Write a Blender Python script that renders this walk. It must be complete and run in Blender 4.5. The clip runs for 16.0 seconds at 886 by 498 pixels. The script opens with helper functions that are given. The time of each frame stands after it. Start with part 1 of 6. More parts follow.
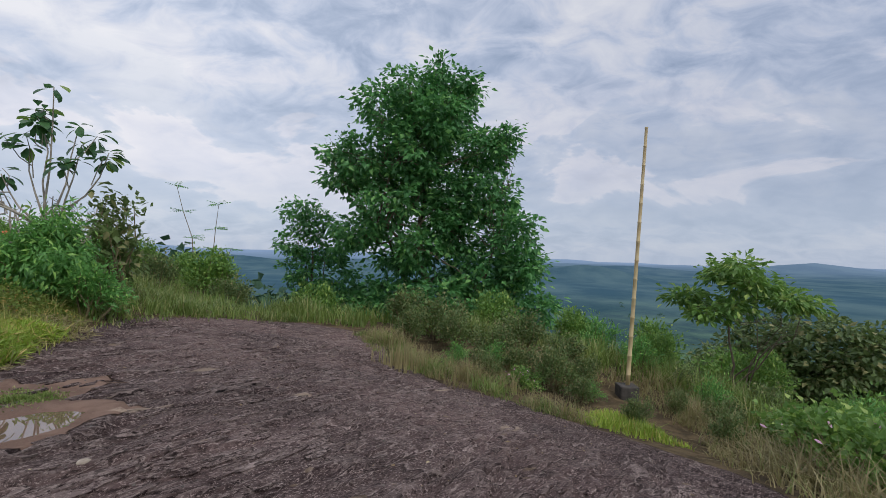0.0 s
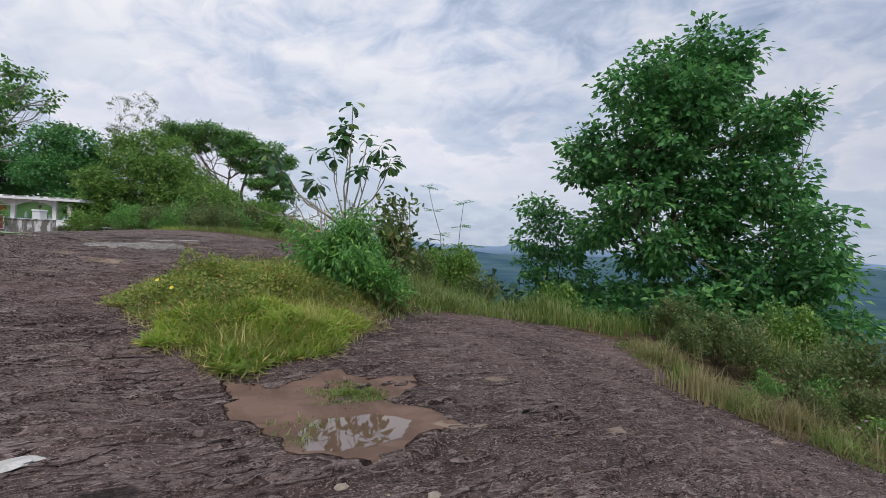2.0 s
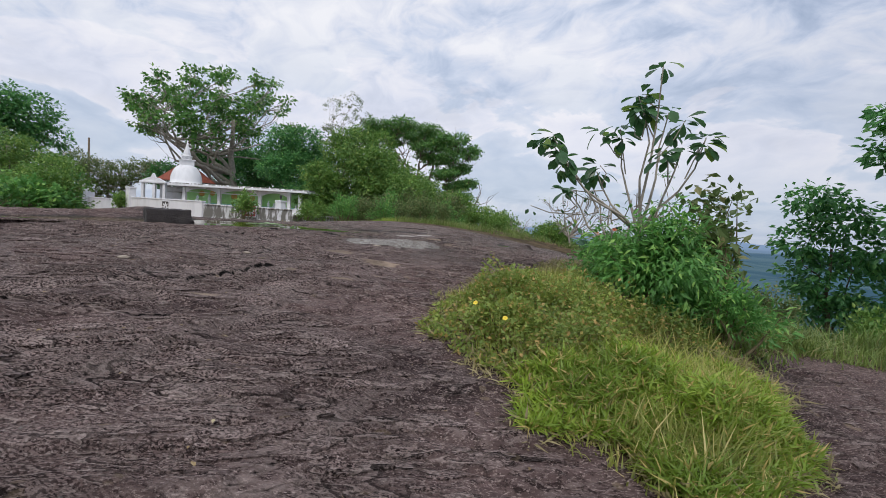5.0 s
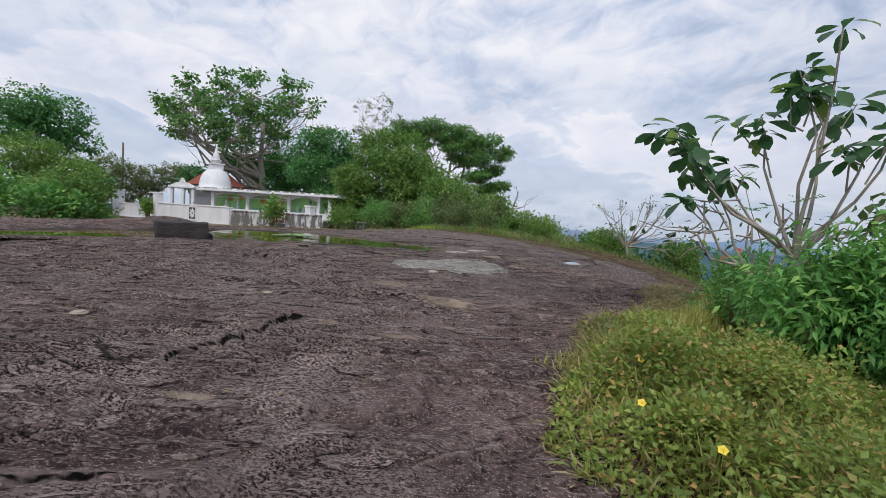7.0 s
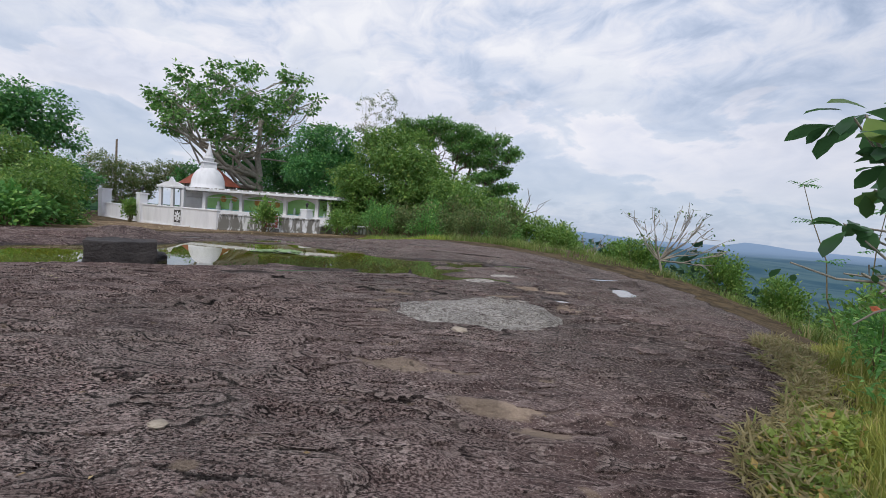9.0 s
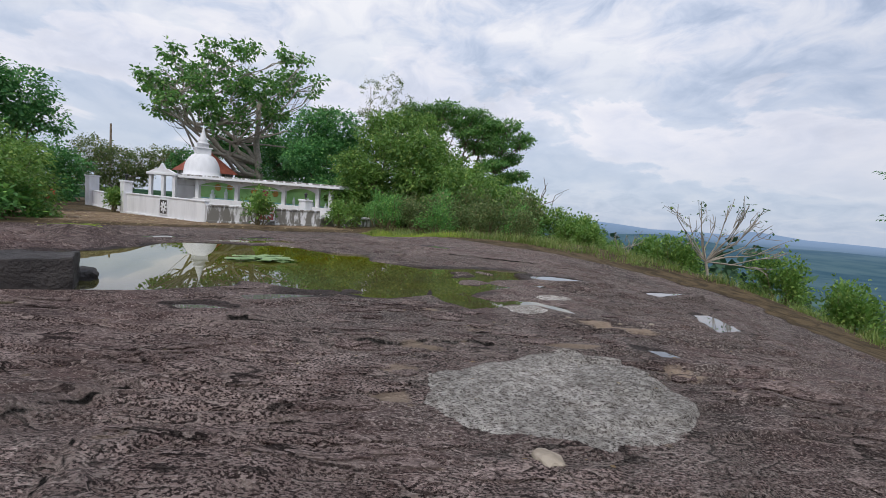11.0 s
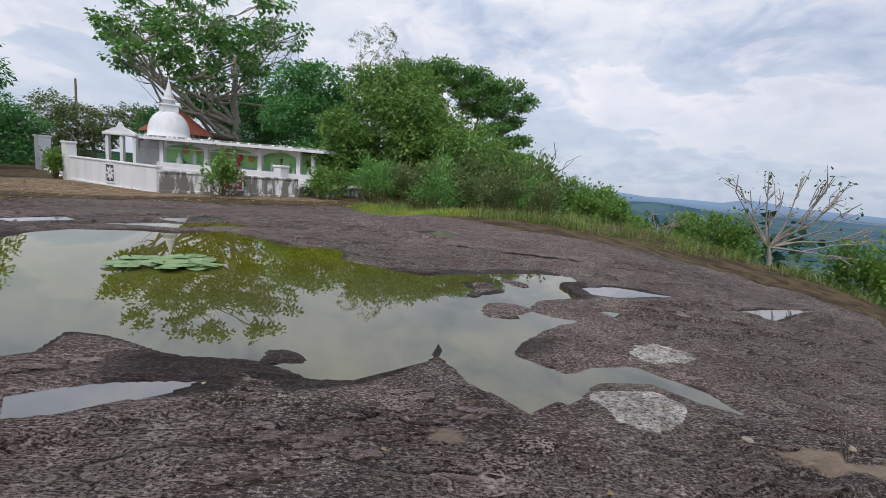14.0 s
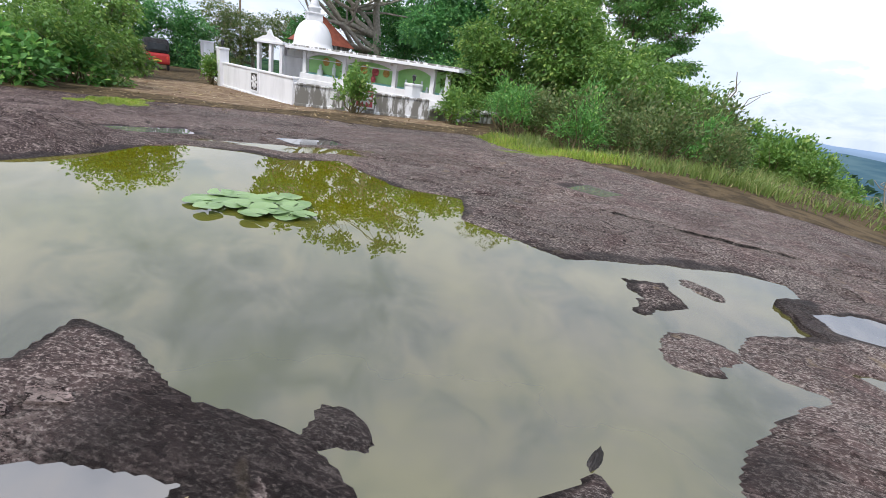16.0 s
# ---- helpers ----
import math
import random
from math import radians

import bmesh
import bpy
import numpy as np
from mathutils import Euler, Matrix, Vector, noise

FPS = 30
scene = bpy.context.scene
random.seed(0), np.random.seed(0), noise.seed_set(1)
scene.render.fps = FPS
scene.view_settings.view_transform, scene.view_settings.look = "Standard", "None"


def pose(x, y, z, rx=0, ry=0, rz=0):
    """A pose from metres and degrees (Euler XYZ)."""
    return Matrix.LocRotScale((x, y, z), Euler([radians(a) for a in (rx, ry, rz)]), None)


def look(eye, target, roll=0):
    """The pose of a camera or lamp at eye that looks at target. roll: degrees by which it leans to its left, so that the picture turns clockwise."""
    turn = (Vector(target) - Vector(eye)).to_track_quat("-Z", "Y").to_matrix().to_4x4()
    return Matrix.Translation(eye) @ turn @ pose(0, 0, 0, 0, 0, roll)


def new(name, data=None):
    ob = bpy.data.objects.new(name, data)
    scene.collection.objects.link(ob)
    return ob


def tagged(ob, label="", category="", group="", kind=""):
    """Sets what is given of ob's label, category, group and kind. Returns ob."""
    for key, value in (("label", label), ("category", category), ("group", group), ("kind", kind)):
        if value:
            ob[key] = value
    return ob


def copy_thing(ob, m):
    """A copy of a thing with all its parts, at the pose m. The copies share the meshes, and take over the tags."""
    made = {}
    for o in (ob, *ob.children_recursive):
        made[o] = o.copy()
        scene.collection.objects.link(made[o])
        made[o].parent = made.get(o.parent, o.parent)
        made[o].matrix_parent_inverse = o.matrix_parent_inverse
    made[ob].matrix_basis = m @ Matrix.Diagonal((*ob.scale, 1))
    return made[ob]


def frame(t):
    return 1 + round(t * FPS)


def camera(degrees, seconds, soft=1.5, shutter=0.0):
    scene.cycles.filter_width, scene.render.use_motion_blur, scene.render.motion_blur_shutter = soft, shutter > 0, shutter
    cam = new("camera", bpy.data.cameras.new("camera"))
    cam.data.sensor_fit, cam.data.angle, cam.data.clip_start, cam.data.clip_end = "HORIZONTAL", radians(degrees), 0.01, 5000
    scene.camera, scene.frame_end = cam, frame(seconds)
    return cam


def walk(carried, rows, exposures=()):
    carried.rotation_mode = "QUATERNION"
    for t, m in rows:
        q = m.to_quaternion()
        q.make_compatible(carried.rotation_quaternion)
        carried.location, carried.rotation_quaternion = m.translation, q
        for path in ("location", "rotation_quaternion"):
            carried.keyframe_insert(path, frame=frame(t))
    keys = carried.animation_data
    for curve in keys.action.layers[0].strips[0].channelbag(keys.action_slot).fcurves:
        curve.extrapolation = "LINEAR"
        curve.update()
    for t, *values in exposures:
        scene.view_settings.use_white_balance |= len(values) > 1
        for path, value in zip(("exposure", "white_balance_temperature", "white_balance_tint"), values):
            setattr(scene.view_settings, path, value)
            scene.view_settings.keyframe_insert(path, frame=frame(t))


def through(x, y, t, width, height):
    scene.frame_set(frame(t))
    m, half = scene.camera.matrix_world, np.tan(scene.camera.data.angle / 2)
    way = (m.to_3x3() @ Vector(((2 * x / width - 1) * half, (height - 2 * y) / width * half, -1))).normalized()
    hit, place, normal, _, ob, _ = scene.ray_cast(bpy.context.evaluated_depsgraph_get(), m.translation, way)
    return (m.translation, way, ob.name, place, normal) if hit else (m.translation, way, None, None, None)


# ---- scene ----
cam = camera(87.3, 16.0, soft=0.75)
METRES, EYE, TILT, LEAN, TURN = 16.0, 1.5, 0.2, -1.9, 0.0
ROWS = [
    (0.0, 0.0, 0.0, 0.0, 0.0, 0.0, -0.0),
    (0.5, -0.0116, 0.0125, -0.0, 8.36, -0.21, -0.41),
    (1.0, -0.0239, 0.0233, 0.0003, 14.56, -0.55, -0.29),
    (1.5, -0.0439, 0.0332, 0.0009, 20.04, -0.62, -0.42),
    (2.0, -0.0676, 0.0392, 0.0039, 26.43, -0.6, -0.71),
    (2.5, -0.0965, 0.0461, 0.006, 32.15, -0.72, -1.25),
    (3.0, -0.128, 0.0476, 0.0061, 37.34, -1.34, -1.53),
    (3.5, -0.1621, 0.049, 0.0072, 41.83, -1.87, -1.81),
    (4.0, -0.1953, 0.0546, 0.0112, 43.71, -2.09, -1.97),
    (4.5, -0.2295, 0.0573, 0.0143, 45.17, -2.28, -2.17),
    (7.0, -0.3831, 0.1136, 0.0334, 49.73, -2.31, -2.23),
    (7.5, -0.4126, 0.1313, 0.0385, 50.06, -2.23, -2.44),
    (8.0, -0.4416, 0.1516, 0.0445, 50.0, -2.19, -2.62),
    (8.5, -0.4747, 0.1698, 0.0503, 50.03, -2.17, -2.65),
    (9.0, -0.5058, 0.1913, 0.056, 50.03, -2.31, -2.83),
    (11.5, -0.6561, 0.2798, 0.0733, 50.39, -4.38, -3.16),
    (12.0, -0.6815, 0.2988, 0.0734, 49.88, -4.86, -3.2),
    (12.5, -0.7053, 0.3189, 0.0774, 49.7, -5.34, -3.24),
    (13.0, -0.7312, 0.3421, 0.0789, 49.71, -6.04, -3.3),
    (13.5, -0.7599, 0.3605, 0.081, 49.99, -6.82, -3.3),
    (14.0, -0.7887, 0.3781, 0.0822, 49.94, -7.98, -3.5),
    (14.5, -0.8128, 0.3941, 0.0836, 50.09, -10.14, -3.98),
    (15.0, -0.838, 0.4095, 0.0856, 53.04, -13.35, -5.12),
    (15.5, -0.8605, 0.4238, 0.0858, 58.48, -16.62, -6.33),
    (16.0, -0.8763, 0.4256, 0.0904, 66.04, -18.5, -7.22),
]
walk(cam, [(t, pose(0, 0, EYE, TILT, LEAN, TURN) @ pose(METRES * x, METRES * y, METRES * z, 90 + pitch, roll, yaw)) for t, x, y, z, yaw, pitch, roll in ROWS],
     exposures=[(0.0, 0.2), (4.0, 0.27), (14.0, 0.3), (15.0, 0.56), (16.0, 0.92)])

# ---- world and light ----
SUN_UP, SUN_ROUND = radians(52), radians(140)
world = bpy.data.worlds.new("overcast_sky")
scene.world = world
world.use_nodes = True
wn, wl = world.node_tree.nodes, world.node_tree.links
wn.clear()


def wnode(kind, **values):
    n = wn.new(kind)
    for key, value in values.items():
        n.inputs[key].default_value = value
    return n


def wmath(op, a, b):
    n = wn.new("ShaderNodeMath")
    n.operation = op
    for i, v in enumerate((a, b)):
        if isinstance(v, (int, float)):
            n.inputs[i].default_value = v
        else:
            wl.new(v, n.inputs[i])
    return n.outputs[0]


def ramp_node(nodes, stops):
    r = nodes.new("ShaderNodeValToRGB")
    r.color_ramp.elements[0].position, r.color_ramp.elements[1].position = stops[0][0], stops[-1][0]
    r.color_ramp.elements[0].color, r.color_ramp.elements[1].color = (*stops[0][1], 1), (*stops[-1][1], 1)
    for p, c in stops[1:-1]:
        r.color_ramp.elements.new(p).color = (*c, 1)
    return r


tc = wn.new("ShaderNodeTexCoord")
sep = wn.new("ShaderNodeSeparateXYZ")
wl.new(tc.outputs["Generated"], sep.inputs[0])
up = wmath("MAXIMUM", sep.outputs[2], 0.0)
den = wmath("ADD", up, 0.34)
comb = wn.new("ShaderNodeCombineXYZ")
wl.new(wmath("DIVIDE", sep.outputs[0], den), comb.inputs[0])
wl.new(wmath("DIVIDE", sep.outputs[1], den), comb.inputs[1])
warp = wn.new("ShaderNodeMapping")
warp.inputs["Rotation"].default_value = (0, 0, radians(25))
warp.inputs["Scale"].default_value = (1.15, 1.35, 1.0)
wl.new(comb.outputs[0], warp.inputs[0])
big = wnode("ShaderNodeTexNoise", Scale=1.3, Detail=7.0, Roughness=0.5, Distortion=0.3)
small = wnode("ShaderNodeTexNoise", Scale=5.6, Detail=9.0, Roughness=0.58, Distortion=0.6)
wl.new(warp.outputs[0], big.inputs["Vector"])
wl.new(warp.outputs[0], small.inputs["Vector"])
mixed = wmath("ADD", wmath("MULTIPLY", big.outputs[0], 0.56), wmath("MULTIPLY", small.outputs[0], 0.44))
clouds = ramp_node(wn, [(0.38, (0.32, 0.39, 0.52)), (0.44, (0.43, 0.495, 0.63)), (0.485, (0.55, 0.60, 0.72)), (0.525, (0.66, 0.68, 0.76)), (0.60, (0.785, 0.785, 0.82))])
wl.new(mixed, clouds.inputs[0])
# heaped clouds stand over the horizon
heap_way = wn.new("ShaderNodeMapping")
heap_way.inputs["Scale"].default_value = (1.0, 1.0, 2.6)
wl.new(tc.outputs["Generated"], heap_way.inputs[0])
heap = wnode("ShaderNodeTexNoise", Scale=3.4, Detail=8.0, Roughness=0.52, Distortion=0.45)
wl.new(heap_way.outputs[0], heap.inputs["Vector"])
heaped = ramp_node(wn, [(0.38, (0.66, 0.66, 0.74)), (0.47, (0.74, 0.72, 0.77)), (0.50, (0.52, 0.57, 0.68)), (0.57, (0.43, 0.49, 0.61)), (0.66, (0.50, 0.55, 0.66))])
wl.new(heap.outputs[0], heaped.inputs[0])
band = ramp_node(wn, [(0.02, (0, 0, 0)), (0.09, (1, 1, 1)), (0.22, (0.75, 0.75, 0.75)), (0.36, (0, 0, 0))])
wl.new(up, band.inputs[0])
stacked = wn.new("ShaderNodeMix")
stacked.data_type = "RGBA"
wl.new(wmath("MULTIPLY", band.outputs[0], 0.85), stacked.inputs[0])
wl.new(clouds.outputs[0], stacked.inputs[6])
wl.new(heaped.outputs[0], stacked.inputs[7])
low = ramp_node(wn, [(0.0, (1, 1, 1)), (0.16, (0, 0, 0))])
wl.new(up, low.inputs[0])
away = wmath("ADD", wmath("MULTIPLY", sep.outputs[0], 0.75), wmath("MULTIPLY", sep.outputs[1], 0.66))
heavy = ramp_node(wn, [(0.25, (1, 1, 1)), (0.95, (0.74, 0.76, 0.80))])
wl.new(away, heavy.inputs[0])
thick = wn.new("ShaderNodeMix")
thick.data_type, thick.blend_type = "RGBA", "MULTIPLY"
thick.inputs[0].default_value = 1.0
wl.new(stacked.outputs[2], thick.inputs[6])
wl.new(heavy.outputs[0], thick.inputs[7])
haze = wn.new("ShaderNodeMix")
haze.data_type = "RGBA"
wl.new(wmath("MULTIPLY", low.outputs[0], 0.75), haze.inputs[0])
wl.new(thick.outputs[2], haze.inputs[6])
haze.inputs[7].default_value = (0.40, 0.465, 0.585, 1)
sky = wn.new("ShaderNodeTexSky")
sky.sky_type = "NISHITA"
sky.sun_disc = False
sky.sun_elevation, sky.sun_rotation = SUN_UP, SUN_ROUND
dim = wn.new("ShaderNodeVectorMath")
dim.operation = "SCALE"
dim.inputs["Scale"].default_value = 0.10
wl.new(sky.outputs[0], dim.inputs[0])
cover = wn.new("ShaderNodeMix")
cover.data_type = "RGBA"
cover.inputs[0].default_value = 0.9
wl.new(dim.outputs[0], cover.inputs[6])
wl.new(haze.outputs[2], cover.inputs[7])
bg = wnode("ShaderNodeBackground", Strength=1.0)
wout = wn.new("ShaderNodeOutputWorld")
wl.new(cover.outputs[2], bg.inputs[0])
wl.new(bg.outputs[0], wout.inputs[0])

sun = new("sun", bpy.data.lights.new("sun", "SUN"))
sun.data.energy, sun.data.angle, sun.data.color = 1.3, radians(14), (1.0, 0.96, 0.9)
SUN_WAY = Vector((math.sin(SUN_ROUND) * math.cos(SUN_UP), math.cos(SUN_ROUND) * math.cos(SUN_UP), math.sin(SUN_UP)))
sun.matrix_world = look(SUN_WAY * 100, (0, 0, 0))


# ---- materials ----
def material(name):
    m = bpy.data.materials.new(name)
    m.use_nodes = True
    return m, m.node_tree.nodes, m.node_tree.links, m.node_tree.nodes["Principled BSDF"]


def noise_at(nodes, links, vec, scale, detail=5.0, rough=0.55, warped=0.0):
    n = nodes.new("ShaderNodeTexNoise")
    n.inputs["Scale"].default_value, n.inputs["Detail"].default_value = scale, detail
    n.inputs["Roughness"].default_value, n.inputs["Distortion"].default_value = rough, warped
    if vec is not None:
        links.new(vec, n.inputs["Vector"])
    return n.outputs[0]


def mixc(nodes, links, fac, a, b, blend="MIX"):
    n = nodes.new("ShaderNodeMix")
    n.data_type, n.blend_type = "RGBA", blend
    for i, v in ((0, fac), (6, a), (7, b)):
        if isinstance(v, (int, float)):
            n.inputs[i].default_value = v
        elif isinstance(v, tuple):
            n.inputs[i].default_value = (*v, 1)
        else:
            links.new(v, n.inputs[i])
    return n.outputs[2]


def calc(nodes, links, op, a, b):
    n = nodes.new("ShaderNodeMath")
    n.operation = op
    for i, v in enumerate((a, b)):
        if isinstance(v, (int, float)):
            n.inputs[i].default_value = v
        else:
            links.new(v, n.inputs[i])
    return n.outputs[0]


def edge(nodes, links, value, lo, hi):
    n = nodes.new("ShaderNodeMapRange")
    n.interpolation_type = "SMOOTHSTEP"
    n.inputs["From Min"].default_value, n.inputs["From Max"].default_value = lo, hi
    links.new(value, n.inputs["Value"])
    return n.outputs[0]


def bump(nodes, links, height, strength, distance, bsdf, under=None):
    n = nodes.new("ShaderNodeBump")
    n.inputs["Strength"].default_value, n.inputs["Distance"].default_value = strength, distance
    links.new(height, n.inputs["Height"])
    if under is not None:
        links.new(under, n.inputs["Normal"])
    if bsdf is not None:
        links.new(n.outputs[0], bsdf.inputs["Normal"])
    return n.outputs[0]


def place(nodes):
    return nodes.new("ShaderNodeTexCoord").outputs["Object"]


def attr(nodes, name):
    n = nodes.new("ShaderNodeAttribute")
    n.attribute_name = name
    return n.outputs["Fac"]


def rough_mat(name, dark, light, scale=6.0, rough=0.85, relief=0.3, depth=0.01, speck=None, metallic=0.0):
    """A plain surface with grain and stains at two scales."""
    m, n, l, b = material(name)
    v = place(n)
    a = noise_at(n, l, v, scale)
    c = noise_at(n, l, v, scale * 9, 4)
    col = mixc(n, l, edge(n, l, a, 0.35, 0.65), dark, light)
    col = mixc(n, l, 0.35, col, mixc(n, l, c, dark, light), "MIX")
    if speck:
        col = mixc(n, l, edge(n, l, noise_at(n, l, v, scale * 0.6, 8, 0.7), speck[0], speck[0] + 0.08), col, speck[1])
    l.new(col, b.inputs["Base Color"])
    b.inputs["Roughness"].default_value, b.inputs["Metallic"].default_value = rough, metallic
    bump(n, l, c, relief, depth, b)
    return m


def leaf_mat(name, dark, light, tip=None, through=0.38, rough=0.5):
    """Leaves that vary one by one and let some light through."""
    m, n, l, b = material(name)
    g = n.new("ShaderNodeNewGeometry")
    col = mixc(n, l, g.outputs["Random Per Island"], dark, light)
    v = place(n)
    col = mixc(n, l, edge(n, l, noise_at(n, l, v, 0.9, 3), 0.35, 0.7), col, tuple(x * 0.75 for x in dark))
    if tip:
        odd = edge(n, l, calc(n, l, "FRACT", calc(n, l, "MULTIPLY", g.outputs["Random Per Island"], 17.3), 0.0), 0.8, 0.95)
        col = mixc(n, l, odd, col, tip)
    l.new(col, b.inputs["Base Color"])
    b.inputs["Roughness"].default_value = rough
    t = n.new("ShaderNodeBsdfTranslucent")
    l.new(mixc(n, l, 0.5, col, light), t.inputs[0])
    mix = n.new("ShaderNodeMixShader")
    mix.inputs[0].default_value = through
    l.new(b.outputs[0], mix.inputs[1])
    l.new(t.outputs[0], mix.inputs[2])
    l.new(mix.outputs[0], n["Material Output"].inputs[0])
    return m


def rock_material():
    m, n, l, b = material("weathered_gneiss")
    v = place(n)
    flat = n.new("ShaderNodeMapping")
    flat.inputs["Scale"].default_value = (1, 1, 2.5)
    l.new(v, flat.inputs[0])
    v = flat.outputs[0]
    broad, mid, fine = noise_at(n, l, v, 0.35, 6), noise_at(n, l, v, 2.3, 8, 0.62, 0.6), noise_at(n, l, v, 16, 6, 0.65)
    grit = noise_at(n, l, v, 75, 3, 0.7)

    def along_grain(turn, drawn):
        way = n.new("ShaderNodeMapping")
        way.vector_type = "TEXTURE"
        way.inputs["Rotation"].default_value = (0, 0, radians(turn))
        way.inputs["Scale"].default_value = (drawn, 1, 1)
        l.new(place(n), way.inputs[0])
        return way.outputs[0]

    def times(a, b):
        return calc(n, l, "MULTIPLY", a, b)

    long_way, short_way = along_grain(53, 3.4), along_grain(50, 1.7)
    clots, crumbs = noise_at(n, l, short_way, 22, 9, 0.72, 0.3), noise_at(n, l, short_way, 70, 5, 0.75)
    scales = noise_at(n, l, short_way, 80, 4, 0.66, 0.2)
    # thin shells lie on one another; each torn edge has shade painted under it
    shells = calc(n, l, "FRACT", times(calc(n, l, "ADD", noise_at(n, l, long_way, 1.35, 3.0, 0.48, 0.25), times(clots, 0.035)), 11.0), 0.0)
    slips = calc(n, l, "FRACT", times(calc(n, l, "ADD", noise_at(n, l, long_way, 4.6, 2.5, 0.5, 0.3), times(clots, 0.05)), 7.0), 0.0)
    crusted = times(attr(n, "crust"), edge(n, l, noise_at(n, l, v, 0.6, 6, 0.62, 0.4), 0.42, 0.56))
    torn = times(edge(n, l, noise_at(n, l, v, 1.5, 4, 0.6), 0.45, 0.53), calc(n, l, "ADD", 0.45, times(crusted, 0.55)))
    chipped = times(edge(n, l, noise_at(n, l, v, 2.7, 4, 0.6), 0.44, 0.54), calc(n, l, "ADD", 0.4, times(crusted, 0.6)))
    plain = mixc(n, l, edge(n, l, broad, 0.38, 0.62), (0.050, 0.034, 0.034), (0.135, 0.092, 0.086))
    plain = mixc(n, l, times(edge(n, l, mid, 0.50, 0.68), 0.35), plain, (0.16, 0.115, 0.105))
    plain = mixc(n, l, times(edge(n, l, clots, 0.49, 0.40), 0.75), plain, (0.018, 0.012, 0.012))
    plain = mixc(n, l, times(edge(n, l, crumbs, 0.545, 0.605), 0.85), plain, (0.42, 0.33, 0.30))
    bark_of = mixc(n, l, edge(n, l, mid, 0.36, 0.62), (0.34, 0.245, 0.225), (0.58, 0.45, 0.415))
    bark_of = mixc(n, l, times(edge(n, l, crumbs, 0.53, 0.60), 0.8), bark_of, (0.70, 0.59, 0.55))
    scaly = mixc(n, l, edge(n, l, scales, 0.46, 0.52), (0.022, 0.015, 0.015), bark_of)
    col = mixc(n, l, times(crusted, 0.92), plain, scaly)
    lip = times(attr(n, "lip"), edge(n, l, clots, 0.42, 0.54))
    col = mixc(n, l, times(lip, 0.4), col, (0.38, 0.305, 0.28))
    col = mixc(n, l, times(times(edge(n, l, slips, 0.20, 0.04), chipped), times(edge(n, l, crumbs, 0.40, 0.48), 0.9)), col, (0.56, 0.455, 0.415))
    # near-black below slip and shell edges: the overhang's shade, put into the colour
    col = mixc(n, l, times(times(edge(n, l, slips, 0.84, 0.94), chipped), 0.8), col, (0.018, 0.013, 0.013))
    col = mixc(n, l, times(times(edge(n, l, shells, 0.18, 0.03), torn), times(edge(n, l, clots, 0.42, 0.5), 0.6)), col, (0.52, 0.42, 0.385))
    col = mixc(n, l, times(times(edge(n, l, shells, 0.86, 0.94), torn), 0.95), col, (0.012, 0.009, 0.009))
    # the long cracks open and close along their way
    gap = calc(n, l, "ADD", attr(n, "seam"), times(calc(n, l, "SUBTRACT", mid, 0.5), 0.04))
    col = mixc(n, l, times(edge(n, l, gap, 0.06, 0.025), 0.3), col, (0.40, 0.32, 0.29))
    # near-black in the cracks and under ledges is shade painted as colour
    col = mixc(n, l, edge(n, l, gap, 0.020, 0.009), col, (0.007, 0.0055, 0.0055))
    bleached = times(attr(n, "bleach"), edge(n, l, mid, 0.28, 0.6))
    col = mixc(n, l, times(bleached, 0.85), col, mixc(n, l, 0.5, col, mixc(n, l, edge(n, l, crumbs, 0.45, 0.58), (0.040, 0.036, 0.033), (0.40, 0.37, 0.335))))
    spots = edge(n, l, noise_at(n, l, v, 5.5, 2, 0.4), 0.70, 0.76)
    col = mixc(n, l, calc(n, l, "MULTIPLY", spots, 0.35), col, (0.33, 0.25, 0.16))
    # bare grey scabs, tan sand, red earth and wet margins have shapes of their own
    rag = calc(n, l, "MULTIPLY", calc(n, l, "SUBTRACT", fine, 0.5), 0.7)
    pale = edge(n, l, calc(n, l, "ADD", attr(n, "pale"), rag), 0.47, 0.55)
    grey = mixc(n, l, edge(n, l, fine, 0.36, 0.64), (0.36, 0.325, 0.295), (0.68, 0.645, 0.60))
    grey = mixc(n, l, edge(n, l, crumbs, 0.50, 0.42), grey, (0.12, 0.10, 0.09))
    grey = mixc(n, l, edge(n, l, crumbs, 0.60, 0.7), grey, (0.66, 0.62, 0.57))
    col = mixc(n, l, pale, col, grey)
    sand = edge(n, l, calc(n, l, "ADD", attr(n, "sand"), rag), 0.42, 0.62)
    grain = mixc(n, l, edge(n, l, mid, 0.4, 0.65), (0.105, 0.062, 0.047), (0.20, 0.128, 0.098))
    grain = mixc(n, l, calc(n, l, "MULTIPLY", grit, 0.6), grain, (0.27, 0.19, 0.15))
    col = mixc(n, l, sand, col, grain)
    tan = edge(n, l, calc(n, l, "ADD", attr(n, "tan"), rag), 0.5, 0.8)
    col = mixc(n, l, calc(n, l, "MULTIPLY", tan, 0.85), col, mixc(n, l, grit, (0.26, 0.19, 0.14), (0.46, 0.37, 0.29)))
    soil = edge(n, l, calc(n, l, "ADD", attr(n, "soil"), rag), 0.42, 0.6)
    earth = mixc(n, l, edge(n, l, mid, 0.4, 0.6), (0.06, 0.045, 0.028), (0.13, 0.095, 0.055))
    col = mixc(n, l, soil, col, earth)
    yard = edge(n, l, calc(n, l, "ADD", attr(n, "yard"), rag), 0.42, 0.65)
    dust = mixc(n, l, edge(n, l, mid, 0.4, 0.62), (0.18, 0.12, 0.08), (0.31, 0.235, 0.155))
